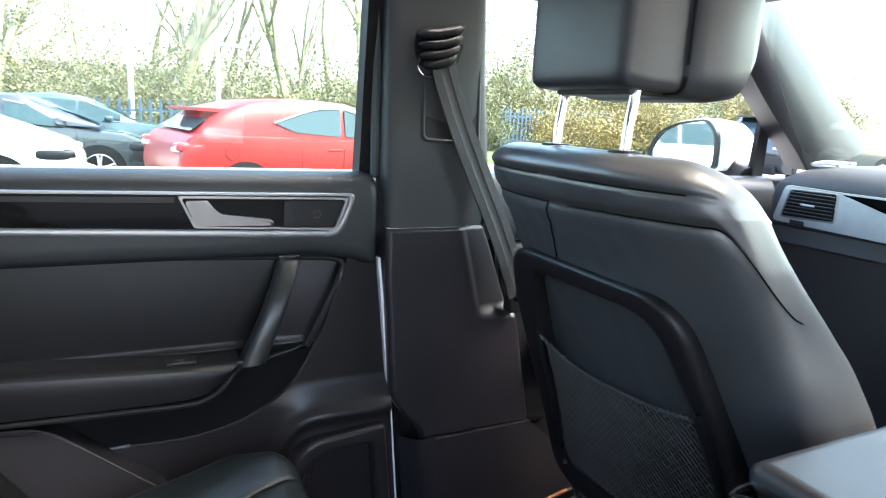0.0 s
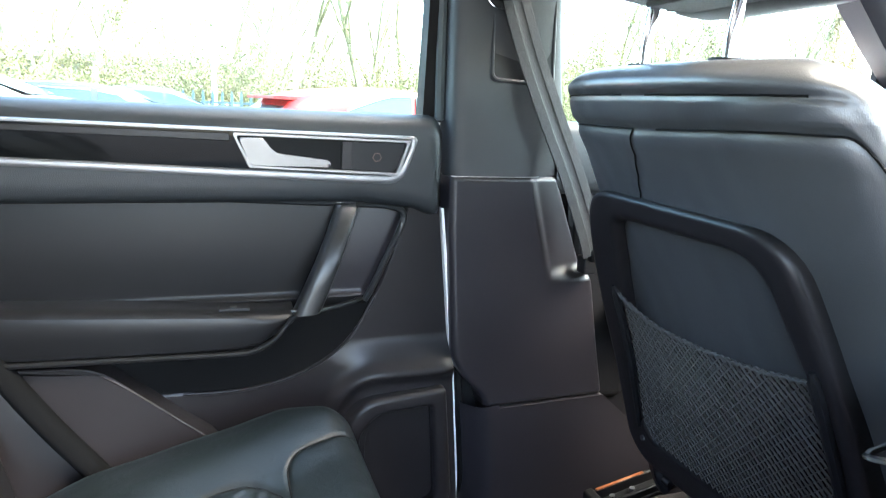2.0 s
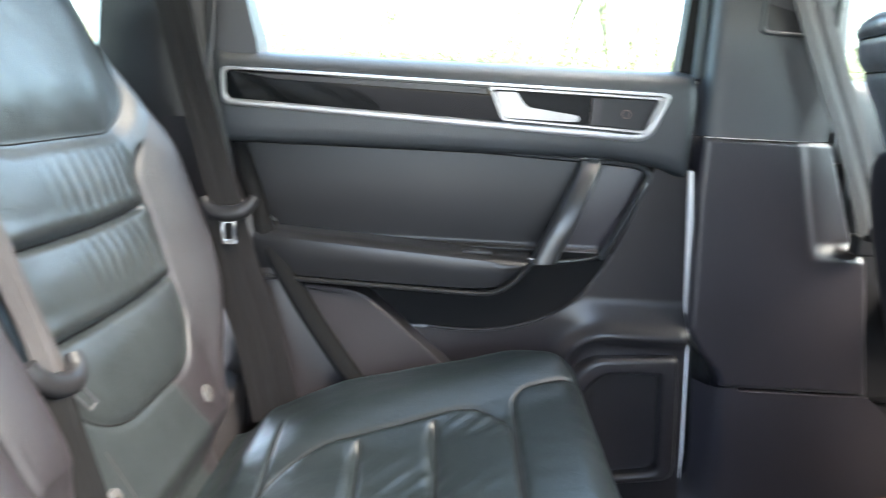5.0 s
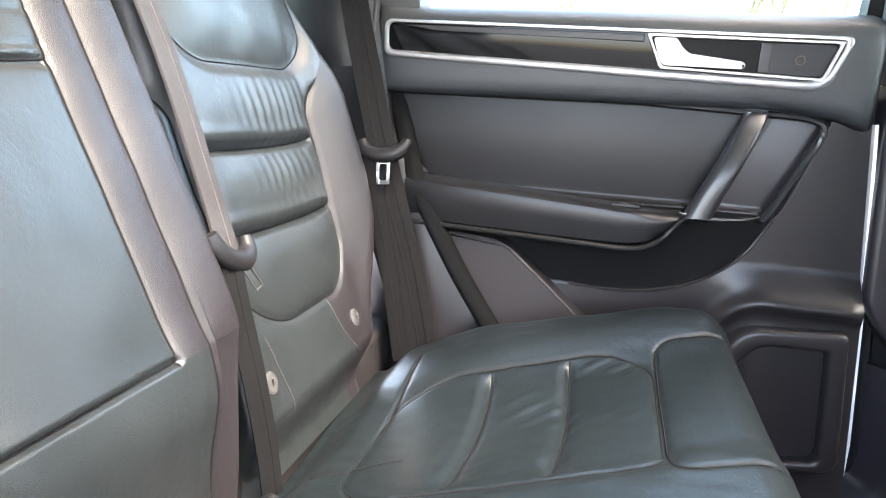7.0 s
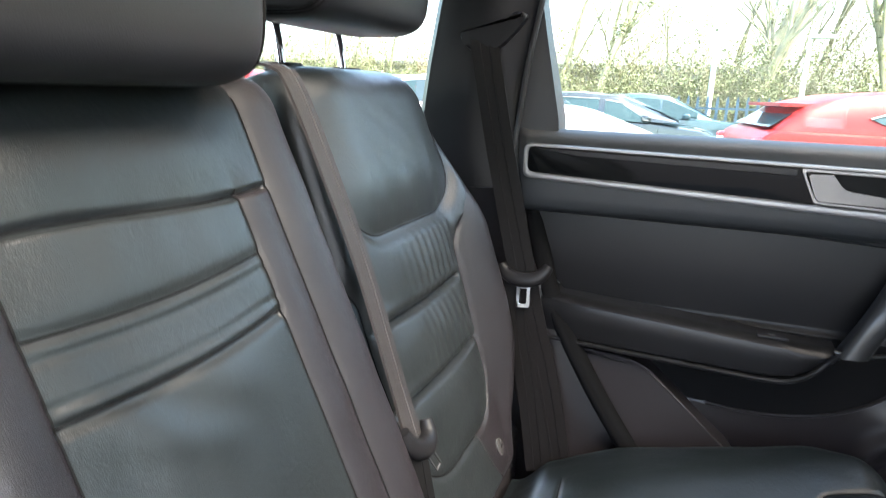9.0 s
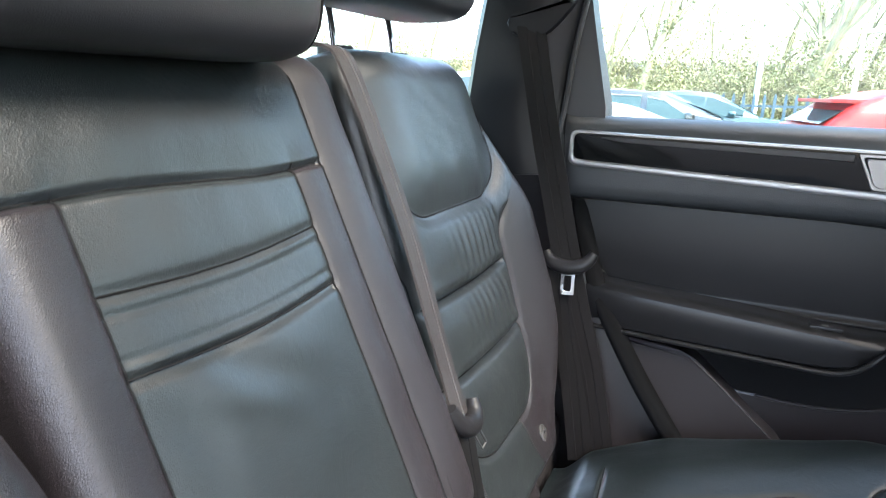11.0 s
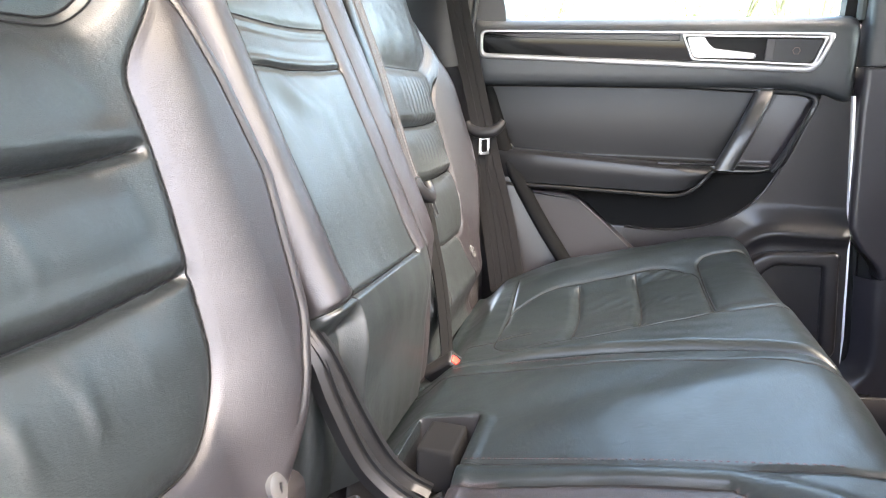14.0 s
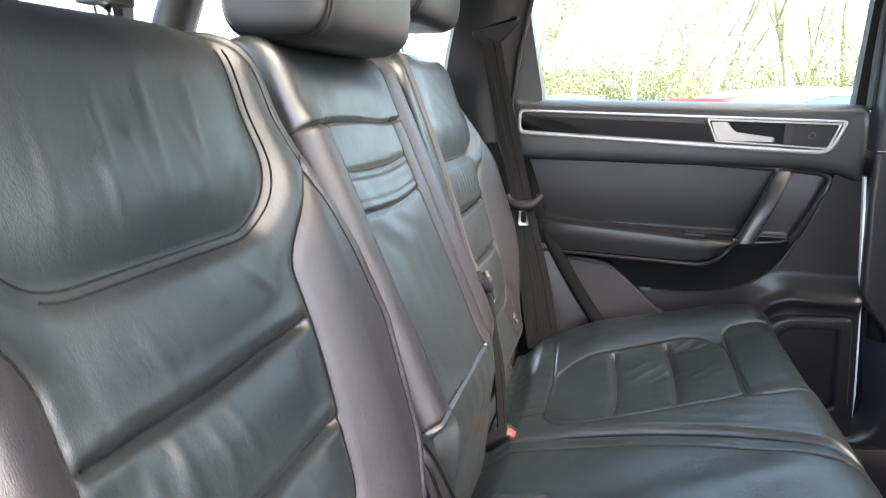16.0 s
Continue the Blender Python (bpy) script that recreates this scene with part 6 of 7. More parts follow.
for sg in (1, -1):
    vo = rounded([(KY + sg * 0.0035, 0.857), (KY + sg * 0.086, 0.857), (KY + sg * 0.082, 0.917), (KY + sg * 0.0035, 0.917)], 0.008, 6)
    vi = rounded([(KY + sg * 0.007, 0.861), (KY + sg * 0.082, 0.861), (KY + sg * 0.078, 0.913), (KY + sg * 0.007, 0.913)], 0.006, 6)
    v = part("vent", raked(ring(vo, vi, "x", 0.492, 0.485, 0.0012)), SILVER, co, "silver-edged air vent")
    part("vent_back", raked(slab(vi, "x", 0.51, 0.4975, 0.0003)), RUBBER, v)
    ya_, yb_ = sorted((KY + sg * 0.0072, KY + sg * 0.080))
    for k in range(6):
        z = 0.8655 + 0.0083 * k
        part("slat", raked(block((0.4855, ya_, z - 0.0011), (0.4970, yb_, z + 0.0011), 0.0008, 1)), PLASTIC_GREY, v)
    part("tab", raked(block((0.4800, KY + sg * 0.045 - 0.016, 0.8865), (0.4865, KY + sg * 0.045 + 0.016, 0.8925), 0.0025, 2)), SILVER, v, "bright adjuster tab")
    part("thumb_bar", raked(block((0.4835, KY + sg * 0.058 - 0.024, 0.836), (0.4910, KY + sg * 0.058 + 0.024, 0.848), 0.002, 2)), PLASTIC_DARK, v, "thumbwheel bar")
    part("thumb_mark", raked(join(*[block((0.4828, KY + sg * 0.058 + 0.016 - 0.004 * i, 0.839), (0.4836, KY + sg * 0.058 + 0.0175 - 0.004 * i, 0.845), 0.0002, 1) for i in range(3)])), CAPGREY, v)
part("armrest_lid", block((0.56, KY - 0.12, 1.006), (0.98, KY + 0.10, 1.040), 0.018, 5), LEATHER_DARK, co, "padded armrest lid")
part("lid_edge", tube(spline([(0.575, KY - 0.11, 1.008), (0.562, KY - 0.09, 1.008), (0.559, KY + 0.06, 1.008), (0.572, KY + 0.098, 1.008), (0.95, KY + 0.102, 1.008)], 6), 0.003, 6), CHROME, co, "bright lid edge")
mat_line = rounded([(0.30, 0.05), (0.30, 0.60), (0.52, 0.655), (0.655, 0.690), (0.672, 0.515), (0.90, 0.505), (0.90, 0.05)], [0.03, 0.04, 0.05, 0.03, 0.05, 0.03, 0.03], 6)
floor_mat = tagged(part("mat", slab(mat_line, "z", 0.418, 0.432, 0.005), CARPET, None), "charcoal carpet mat in the footwell", "floor mat")
part("binding", tube([(x, y, 0.431) for x, y in mat_line] + [(mat_line[0][0], mat_line[0][1], 0.431)], 0.0038, 6, False), PLASTIC_GREY, floor_mat, "grey edge binding")

# ---- driver's seat, beside the console ----
XD, YD, ZD = Xl[::4, ::4], Yl[::4, ::4], Zr[::4, ::4]
ds = thing("driver_seat", "black leather driver's seat beyond the console", "car seat", at=(0.95, -0.47, 0.42))
part("backrest", ([(x, y - 0.79, z) for x, y, z in join(([tuple(v) for v in np.stack([XD + 0.08, YD, ZD], -1).reshape(-1, 3)[:: 1]], []))[0]], [tuple(int(k) for k in f) for f in np.stack([np.arange(XD.size).reshape(XD.shape)[:-1, :-1], np.arange(XD.size).reshape(XD.shape)[:-1, 1:], np.arange(XD.size).reshape(XD.shape)[1:, 1:], np.arange(XD.size).reshape(XD.shape)[1:, :-1]], -1).reshape(-1, 4)]), LEATHER_DARK, ds, "black leather backrest", 70)
part("seat_cushion", pad(1.20, -0.47, 0.70, 0.30, 0.26, 0.08, 0.4), LEATHER, ds)
part("seat_base", block((0.95, -0.72, 0.42), (1.42, -0.22, 0.64), 0.03), PLASTIC_DARK, ds)

# ---- dashboard, front door trim and windscreen pillar ----
da = thing("dashboard", "charcoal dashboard with silver-framed air vent", "dashboard", at=(1.6, CL, 0.42))
dp = [(1.80, 1.20), (1.76, 1.275), (1.68, 1.300), (1.60, 1.298), (1.545, 1.285), (1.514, 1.262), (1.503, 1.240), (1.503, 1.235), (1.503, 1.17), (1.505, 1.135), (1.515, 1.128), (1.512, 1.09), (1.53, 1.082), (1.56, 1.02), (1.62, 0.80), (1.66, 0.5), (1.80, 0.5)]
dl = []
for y, top_, fwd in ((-0.80, 1.4, 0), (-0.4, 1.4, 0), (0.0, 1.4, 0), (0.4, 1.4, 0), (0.52, 1.298, 0), (0.58, 1.290, 0), (0.62, 1.280, 0), (0.65, 1.268, 0.002), (0.675, 1.250, 0.006), (0.695, 1.228, 0.014), (0.708, 1.200, 0.026), (0.714, 1.17, 0.045)):
    dl.append([(x + fwd, y, z if z < top_ - 0.02 else top_ - 0.02 + 0.02 * math.tanh((z - top_ + 0.02) / 0.02)) for x, z in dp])
part("body", skin(dl), DASH, da, "soft charcoal dashboard")
part("fascia", slab(rounded([(0.676, 1.142), (0.652, 1.233), (0.512, 1.231), (0.10, 1.232), (-0.45, 1.232), (-0.45, 1.134), (0.30, 1.133)], [0.012, 0.012, 0.003, 0.003, 0.003, 0.003, 0.003]), "x", 1.512, 1.494, 0.003), SATIN, da, "satin silver fascia")
part("gloss_panel", slab(rounded([(0.505, 1.227), (0.411, 1.1995), (0.28, 1.172), (-0.40, 1.172), (-0.40, 1.227)], 0.004), "x", 1.500, 1.4905, 0.002), GLOSSBLACK, da, "piano black fascia panel")
vo = rounded([(0.514, 1.158), (0.656, 1.153), (0.638, 1.226), (0.516, 1.228)], 0.008, 6)
vi = rounded([(0.518, 1.162), (0.651, 1.157), (0.634, 1.222), (0.520, 1.224)], 0.007, 6)
v = part("vent", ring(vo, vi, "x", 1.505, 1.491, 0.002), SILVER, da, "silver-framed air vent")
part("vent_back", slab(vi, "x", 1.52, 1.4935, 0.0004), RUBBER, v)
for k in range(7):
    z = 1.1665 + 0.0086 * k
    part("slat", block((1.487, 0.522, z - 0.0012), (1.4925, 0.648 - 0.014 * (z - 1.16) / 0.06, z + 0.0012), 0.0006, 1), PLASTIC_GREY, v)
part("tab", block((1.484, 0.565, 1.188), (1.490, 0.600, 1.194), 0.002, 2), SATIN, v)
part("vent_wheel", block((1.490, 0.588, 1.139), (1.497, 0.625, 1.151), 0.002, 2), PLASTIC_DARK, v, "small black vent wheel")
gr = [(1.585 + 0.040 * math.cos(a), 0.600 + 0.045 * math.sin(a), 1.2895 + 0.006 * math.cos(a)) for a in np.linspace(0, math.tau, 25)]
part("top_grille", join(tube(gr, 0.003, 6, False), *[tube([(1.555 + 0.015 * i, 0.565, 1.290 + 0.0015 * i), (1.555 + 0.015 * i, 0.635, 1.287 + 0.0015 * i)], 0.003, 6) for i in range(5)]), SATIN, da, "round defroster grille")
fd = thing("front_door", "charcoal trimmed closed front door", "car door", at=(1.0, 0.78, 0.42))
part("upper_trim", skin([[(x, y + 0.010, z) for y, z in prof] for x in np.linspace(0.68, 1.56, 6)]), RAIL, fd, "soft padded top rail")
part("lower_panel", slab(rounded([(0.80, 0.42), (1.62, 0.42), (1.60, 1.12), (0.72, 1.12)], 0.03), "y", 0.80, 0.752, 0.01), PLASTIC_DARK, fd)
part("armrest", block((0.85, 0.66, 0.86), (1.40, 0.76, 0.93), 0.02), VINYL, fd)
part("corner_pillar", skin([[(1.538, 0.785, 1.23), (1.578, 0.785, 1.23), (1.578, 0.805, 1.23), (1.538, 0.805, 1.23)], [(1.540, 0.785, 1.34), (1.578, 0.785, 1.34), (1.578, 0.80, 1.34), (1.540, 0.80, 1.34)], [(1.536, 0.775, 1.47), (1.565, 0.775, 1.47), (1.565, 0.79, 1.47), (1.536, 0.79, 1.47)]]), RUBBER, fd, "black quarter light divider")
ap = thing("windscreen_pillar_trim", "charcoal trim on the windscreen pillar", "pillar trim", at=(1.5, 0.68, 1.2))
apl = []
for (ax_, az_), (bx_, bz_), (cx_, cz_) in (((1.255, 1.612), (1.265, 1.648), (1.375, 1.70)), ((1.366, 1.513), (1.375, 1.554), (1.500, 1.610)), ((1.455, 1.432), (1.478, 1.466), (1.600, 1.538)), ((1.535, 1.366), (1.570, 1.390), (1.690, 1.460)), ((1.605, 1.311), (1.654, 1.322), (1.790, 1.392)), ((1.655, 1.265), (1.72, 1.280), (1.91, 1.345))):
    m_ = Vector((bx_, 0.680, bz_)).lerp(Vector((cx_, 0.690, cz_)), 0.5)
    apl.append([(ax_ + 0.01, 0.78, az_), (ax_, 0.715, az_), (ax_ + 0.35 * (bx_ - ax_), 0.698, az_ + 0.35 * (bz_ - az_)), (bx_, 0.681, bz_), (bx_ + 0.02, 0.678, bz_ + 0.012), (m_.x, 0.679, m_.z), (cx_ - 0.02, 0.684, cz_ - 0.012), (cx_, 0.692, cz_), (cx_ + 0.01, 0.76, cz_ + 0.01)])
part("cover", skin(apl), PILLAR_LOW, ap)
# outside mirror
mi = thing("door_mirror", "white painted door mirror outside the front window", "door mirror", at=(1.52, 0.95, 1.22))
MIRROR_LINE = rounded([(0.848, 1.246), (1.145, 1.246), (1.165, 1.275), (1.12, 1.345), (1.03, 1.378), (0.90, 1.392), (0.852, 1.350)], [0.02, 0.03, 0.04, 0.06, 0.06, 0.04, 0.03], 6)
ml = []
for x, k in ((1.49, 0.93), (1.495, 1.0), (1.55, 1.0), (1.63, 0.9), (1.69, 0.65), (1.72, 0.3)):
    ml.append([(x + 0.12 * (a - 0.95), 0.985 + (a - 0.985) * k, 1.31 + (b - 1.31) * k) for a, b in MIRROR_LINE])
part("housing", skin(ml), WHITE_PAINT, mi)
gl = [(1.487 + 0.12 * (a - 0.95), 0.985 + (a - 0.985) * 0.88, 1.31 + (b - 1.31) * 0.86) for a, b in MIRROR_LINE]
part("glass", skin([gl, [(x + 0.004, y, z) for x, y, z in gl]]), MIRRORGLASS, mi, "mirror glass")
part("rim", skin([[(x - 0.004, 0.985 + (y - 0.985) * k, 1.31 + (z - 1.31) * k) for x, y, z in gl] for k in (1.0, 1.08, 1.10)] + [[(x + 0.02, 0.985 + (y - 0.985) * 1.12, 1.31 + (z - 1.31) * 1.12) for x, y, z in gl]], caps=False), PLASTIC_DARK, mi, "black rim of the glass")
part("foot", tube([(1.54, 0.80, 1.235), (1.56, 0.90, 1.262)], 0.03, 10), PLASTIC_DARK, mi)

# ---- outside: ground, parked cars, fence, trees ----
gx = np.concatenate([np.linspace(-400, -30, 8), np.linspace(-25, 40, 30), np.linspace(50, 400, 8)])
gy = np.concatenate([np.linspace(-400, -30, 8), np.linspace(-25, 40, 30), np.linspace(50, 400, 8)])
gv = [(float(x), float(y), float(ground_z(float(np.clip(x, -25, 30)), 0)) - 0.0) for y in gy for x in gx]
nn = len(gx)
setting("ground", (gv, [(j * nn + i, j * nn + i + 1, (j + 1) * nn + i + 1, (j + 1) * nn + i) for j in range(len(gy) - 1) for i in range(nn - 1)]), ASPHALT, "worn grey asphalt of the car park", "ground", 80)
tagged(part("verge", skin([[(x, y, float(ground_z(x, 0)) + z) for x in np.linspace(-25, 30, 12)] for y, z in ((15.2, 0.0), (15.25, 0.12), (15.4, 0.125), (40, 0.2))], closed=False, caps=False), GRASS, None), "rough grass verge behind a kerb", "grass", kind="structure")


def wheel(th, x, y, r=0.33):
    prof_ = [(0.10, r * 0.69), (0.11, r * 0.73), (0.105, r * 0.94), (0.07, r), (-0.07, r), (-0.105, r * 0.94), (-0.11, r * 0.73), (-0.10, r * 0.69)]
    loops_ = [[(x + rr * math.cos(a), y + o, r + rr * math.sin(a)) for a in np.linspace(0, math.tau, 33)[:-1]] for o, rr in prof_]
    w = part("wheel", skin(loops_ + loops_[:1], caps=False), RUBBER, th, "black tyre")
    sp = []
    for k in range(10):
        a = k * math.tau / 5 + 0.3 + (0.13 if k > 4 else -0.13)
        sp.append(tube([(x, y - 0.098, r), (x + r * 0.40 * math.cos(a), y - 0.104, r + r * 0.40 * math.sin(a)), (x + r * 0.66 * math.cos(a), y - 0.098, r + r * 0.66 * math.sin(a))], [0.026, 0.018, 0.014], 6))
    rim = [[(x + rr * math.cos(a), y + o, r + rr * math.sin(a)) for a in np.linspace(0, math.tau, 33)[:-1]] for o, rr in ((-0.104, r * 0.70), (-0.108, r * 0.67), (-0.095, r * 0.63), (-0.04, r * 0.60), (0.09, r * 0.60))]
    part("rim", join(skin(rim, caps=False), *sp), ALLOY, w, "spoked alloy rim")
    part("brake_disc", tube([(x, y - 0.055, r), (x, y - 0.035, r)], r * 0.56, 24), PLASTIC_GREY, w, "dark brake disc")


def parked_car(name, label, at, paint, low, roof, L, W=1.82, facing=1, wins=None, lamp_z=0.70, yaw=0.0, trim=SILVER):
    """A car along x with its front towards +x; low: outline of the body, roof: outline of the glasshouse (x, z)."""
    th = thing(name, label, "car", group="parked cars", at=at)
    x0, y0, z0 = at

    def place(vf):
        return [(x0 + x * facing, y0 + y, z0 + z) for x, y, z in vf[0]], vf[1]
    loops_ = []
    for y, kz, ins in ((-0.5, 0.90, 0.05), (-0.497, 0.95, 0.02), (-0.48, 0.985, 0.005), (-0.42, 1.0, 0), (0, 1.015, -0.01), (0.42, 1.0, 0), (0.48, 0.985, 0.005), (0.497, 0.95, 0.02), (0.5, 0.90, 0.05)):
        cx = sum(p[0] for p in low) / len(low)
        loops_.append([(cx + (x - cx) * (1 - ins * 0.6), y * W * (1.0 if z > 0.45 else 0.985), 0.45 + (z - 0.45) * (kz if z > 0.6 else 1)) for x, z in rounded(low, 0.09, 4)])
    part("body", place(skin(loops_)), paint, th, "", 32)
    top = max(z for _, z in roof)
    base = min(z for _, z in roof)
    loops_ = []
    for y, k in ((-0.475, 0.0), (-0.465, 0.35), (-0.44, 0.75), (-0.40, 0.96), (-0.33, 1.0), (0, 1.01), (0.33, 1.0), (0.40, 0.96), (0.44, 0.75), (0.465, 0.35), (0.475, 0.0)):
        loops_.append([(x, y * W, base + (z - base) * k) for x, z in rounded(roof, 0.12, 5)])
    part("roof", place(skin(loops_)), paint, th, "", 40)
    # side windows, in one dark band with pillars left between
    gx0, gx1 = roof[0][0], roof[-1][0]
    def at_roof(f, h):
        lo_ = [p for p in roof]
        xs_ = [p[0] for p in lo_]
        return base + (np.interp(f, xs_, [p[1] for p in lo_]) - base) * h
    n_w = 3
    cuts = np.linspace(gx0 + 0.25 * (roof[1][0] - gx0) + 0.12, gx1 - 0.30 * (gx1 - roof[-2][0]) - 0.05, n_w + 1)
    for i in range(len(wins) if wins else n_w):
        a, b = cuts[min(i, 2)] + 0.025, cuts[min(i, 2) + 1] - 0.025
        pts_lo = [(t, base + 0.05) for t in np.linspace(a, b, 6)]
        pts_hi = [(t, max(base + 0.07, float(at_roof(t, 0.80)))) for t in np.linspace(b, a, 6)]
        poly = rounded(wins[i], 0.05, 4) if wins else pts_lo + pts_hi
        for s_ in (-1, 1):
            def off(z):
                k = (z - base) / (top - base)
                return s_ * W * (0.478 - 0.012 * k - 0.05 * k ** 3) + s_ * 0.006
            vs = [(x, off(z), z) for x, z in poly]
            part("side_window", place(skin([vs, [(x, y - s_ * 0.02, z) for x, y, z in vs]])), CARGLASS, th, "dark side glass")
    # front and rear glass
    for (xa, za), (xb, zb), nm in ((roof[0], roof[1], "rear_window"), (roof[-1], roof[-2], "windscreen")):
        dx = -0.012 if nm == "rear_window" else 0.012
        q_ = []
        for y, k in ((-0.40, 0), (-0.2, 0), (0, 0), (0.2, 0), (0.40, 0)):
            q_.append([(xa + (xb - xa) * t + dx, y * W * (1 - 0.12 * t), za + 0.04 + (zb - za - 0.09) * t + 0.012) for t in (0.05, 0.5, 0.95)])
        part(nm, place(skin(q_, closed=False, caps=False)), CARGLASS, th, "dark glass")
    xs_ = [p[0] for p in low]
    fx, bx = max(xs_), min(xs_)
    for s_ in (-1, 1):
        part("headlight", place(pad(fx - 0.24, s_ * W * 0.43, lamp_z, 0.20, 0.125, 0.05, 0.6)), LAMPGLASS, th, "clear headlight")
        part("tail_light", place(pad(bx + 0.19, s_ * W * 0.44, 0.86, 0.20, 0.11, 0.06, 0.5)), LAMPRED, th, "red tail light")
        part("door_mirror", place(pad(gx1 - 0.55, s_ * (W / 2 + 0.07), base + 0.06, 0.08, 0.09, 0.06, 0.6)), paint, th)
    for w_ in (wins or []):
        for s_ in (-1, 1):
            k_ = [(z - base) / (top - base) for _, z in w_]
            hi_ = [(x, s_ * W * (0.478 - 0.012 * k - 0.05 * k ** 3) + s_ * 0.008, z) for (x, z), k in zip(w_, k_)]
            hi_ = sorted([p for p in hi_ if p[2] > base + 0.12], key=lambda p: p[0])
            if len(hi_) > 1:
                part("window_trim", place(tube(spline(hi_, 5), 0.013, 6)), trim, th, "bright window trim")
    for s_ in (-1, 1):
        yy_ = s_ * W * 0.5
        for xx_ in ((cuts[1] - 0.02, cuts[2] + 0.02) if not wins else (wins[0][0][0] + 0.35, wins[-1][0][0] - 0.03, wins[-1][1][0] + 0.12)):
            part("door_gap", place(block((xx_ - 0.004, min(yy_ - 0.003, yy_ + 0.003), 0.34), (xx_ + 0.004, max(yy_ - 0.003, yy_ + 0.003), base - 0.10), 0.001, 1)), RUBBER, th)
        part("sill_cladding", place(block((bx + 1.2, min(yy_ * 0.985, yy_ * 1.008), 0.24), (fx - 1.3, max(yy_ * 0.985, yy_ * 1.008), 0.36), 0.02)), PLASTIC_DARK, th, "dark sill")
        part("lamp_surround", place(pad(fx - 0.27, s_ * W * 0.440, lamp_z - 0.02, 0.235, 0.130, 0.075, 0.6)), PLASTIC_DARK, th, "dark headlight surround")
        part("reversing_lamp", place(pad(bx + 0.13, s_ * W * 0.40, 0.82, 0.16, 0.09, 0.035, 0.5)), LAMPGLASS, th, "pale reversing lamp")
        part("fuel_flap", place(tube([(bx + 0.62 + 0.085 * math.cos(a), yy_ + s_ * 0.002, 0.80 + 0.085 * math.sin(a)) for a in np.linspace(0, math.tau, 25)], 0.004, 4, False)), RUBBER, th, "round gap of the fuel flap") if s_ < 0 else None
        part("door_handle", place(block((-0.28, min(yy_, yy_ * 1.02), base - 0.14), (-0.08, max(yy_, yy_ * 1.02), base - 0.11), 0.008)), paint, th)
    spoil = part("spoiler", place(slab(rounded([(-0.60, -W * 0.36), (-0.22, -W * 0.40), (-0.22, W * 0.40), (-0.60, W * 0.36)], 0.05), "z", -0.02, 0.02, 0.015)), paint, th)
    spoil.location += Vector((facing * (roof[1][0] + 0.35), 0, roof[1][1] - 0.01))
    part("rear_bumper", place(block((bx - 0.012, -W * 0.42, 0.26), (bx + 0.10, W * 0.42, 0.44), 0.03)), PLASTIC_DARK, th, "dark lower bumper")
    part("bumper_grille", place(block((fx - 0.06, -0.5, 0.30), (fx + 0.006, 0.5, 0.46), 0.02)), PLASTIC_DARK, th)
    # dark arches and wheels
    for wx in (fx - 0.86, bx + 0.78):
        for s_ in (-1, 1):
            arch_ = [(wx + 0.37 * math.cos(a), 0.33 + 0.37 * math.sin(a)) for a in np.linspace(0, math.pi, 15)]
            part("wheel_arch", place(slab(arch_, "y", s_ * (W / 2 - 0.10), s_ * (W / 2 + 0.003), 0)), RUBBER, th)
    for wx in (fx - 0.86, bx + 0.78):
        for s_ in (-1, 1):
            yy = y0 + s_ * (W / 2 - 0.10)
            wheel(th, x0 + wx * facing, yy, 0.33)
            w = [o for o in th.children if o.name.startswith("wheel") and not o.name.startswith("wheel_arch")][-1]
            w.location = w.location + Vector((0, 0, z0))
    th.rotation_euler = (0, 0, radians(yaw))
    return th


hatch_low = [(-2.10, 0.35), (-2.16, 0.60), (-2.10, 0.92), (-1.95, 1.02), (0.75, 0.98), (1.55, 0.88), (2.02, 0.74), (2.12, 0.50), (2.08, 0.24), (-1.95, 0.24)]
hatch_roof = [(-1.98, 0.98), (-1.62, 1.30), (-1.15, 1.42), (-0.45, 1.48), (0.15, 1.45), (1.05, 0.97)]
hatch_wins = [[(-1.00, 1.17), (-0.72, 1.06), (-0.08, 1.02), (-0.08, 1.38), (-0.45, 1.35)], [(-0.02, 1.02), (0.80, 1.0), (0.42, 1.26), (-0.02, 1.38)]]
cross_roof = [(-1.90, 1.0), (-1.20, 1.36), (-0.30, 1.41), (0.45, 1.37), (1.46, 0.96)]
cross_wins = [[(-0.95, 1.02), (0.12, 0.99), (0.12, 1.30), (-0.55, 1.31)], [(0.22, 0.98), (0.98, 0.94), (0.46, 1.25), (0.22, 1.29)]]
white_low = [(-2.22, 0.40), (-2.26, 0.70), (-2.18, 1.08), (-2.05, 1.16), (0.70, 1.20), (1.05, 1.14), (1.55, 0.97), (1.98, 0.82), (2.16, 0.62), (2.16, 0.30), (-2.1, 0.28)]
white_roof = [(-2.0, 1.13), (-1.65, 1.55), (-0.9, 1.64), (-0.2, 1.58), (0.72, 1.16)]
suv_low = [(-2.22, 0.40), (-2.26, 0.70), (-2.18, 1.02), (-2.05, 1.06), (0.95, 1.04), (1.80, 0.97), (2.16, 0.82), (2.24, 0.55), (2.18, 0.28), (-2.1, 0.28)]
suv_roof = [(-2.05, 1.03), (-1.70, 1.50), (-0.9, 1.60), (0.10, 1.55), (1.05, 1.03)]
sal_low = [(-2.25, 0.38), (-2.28, 0.66), (-2.2, 0.92), (-1.6, 0.98), (0.95, 0.95), (1.75, 0.86), (2.14, 0.72), (2.24, 0.5), (2.18, 0.24), (-2.1, 0.24)]
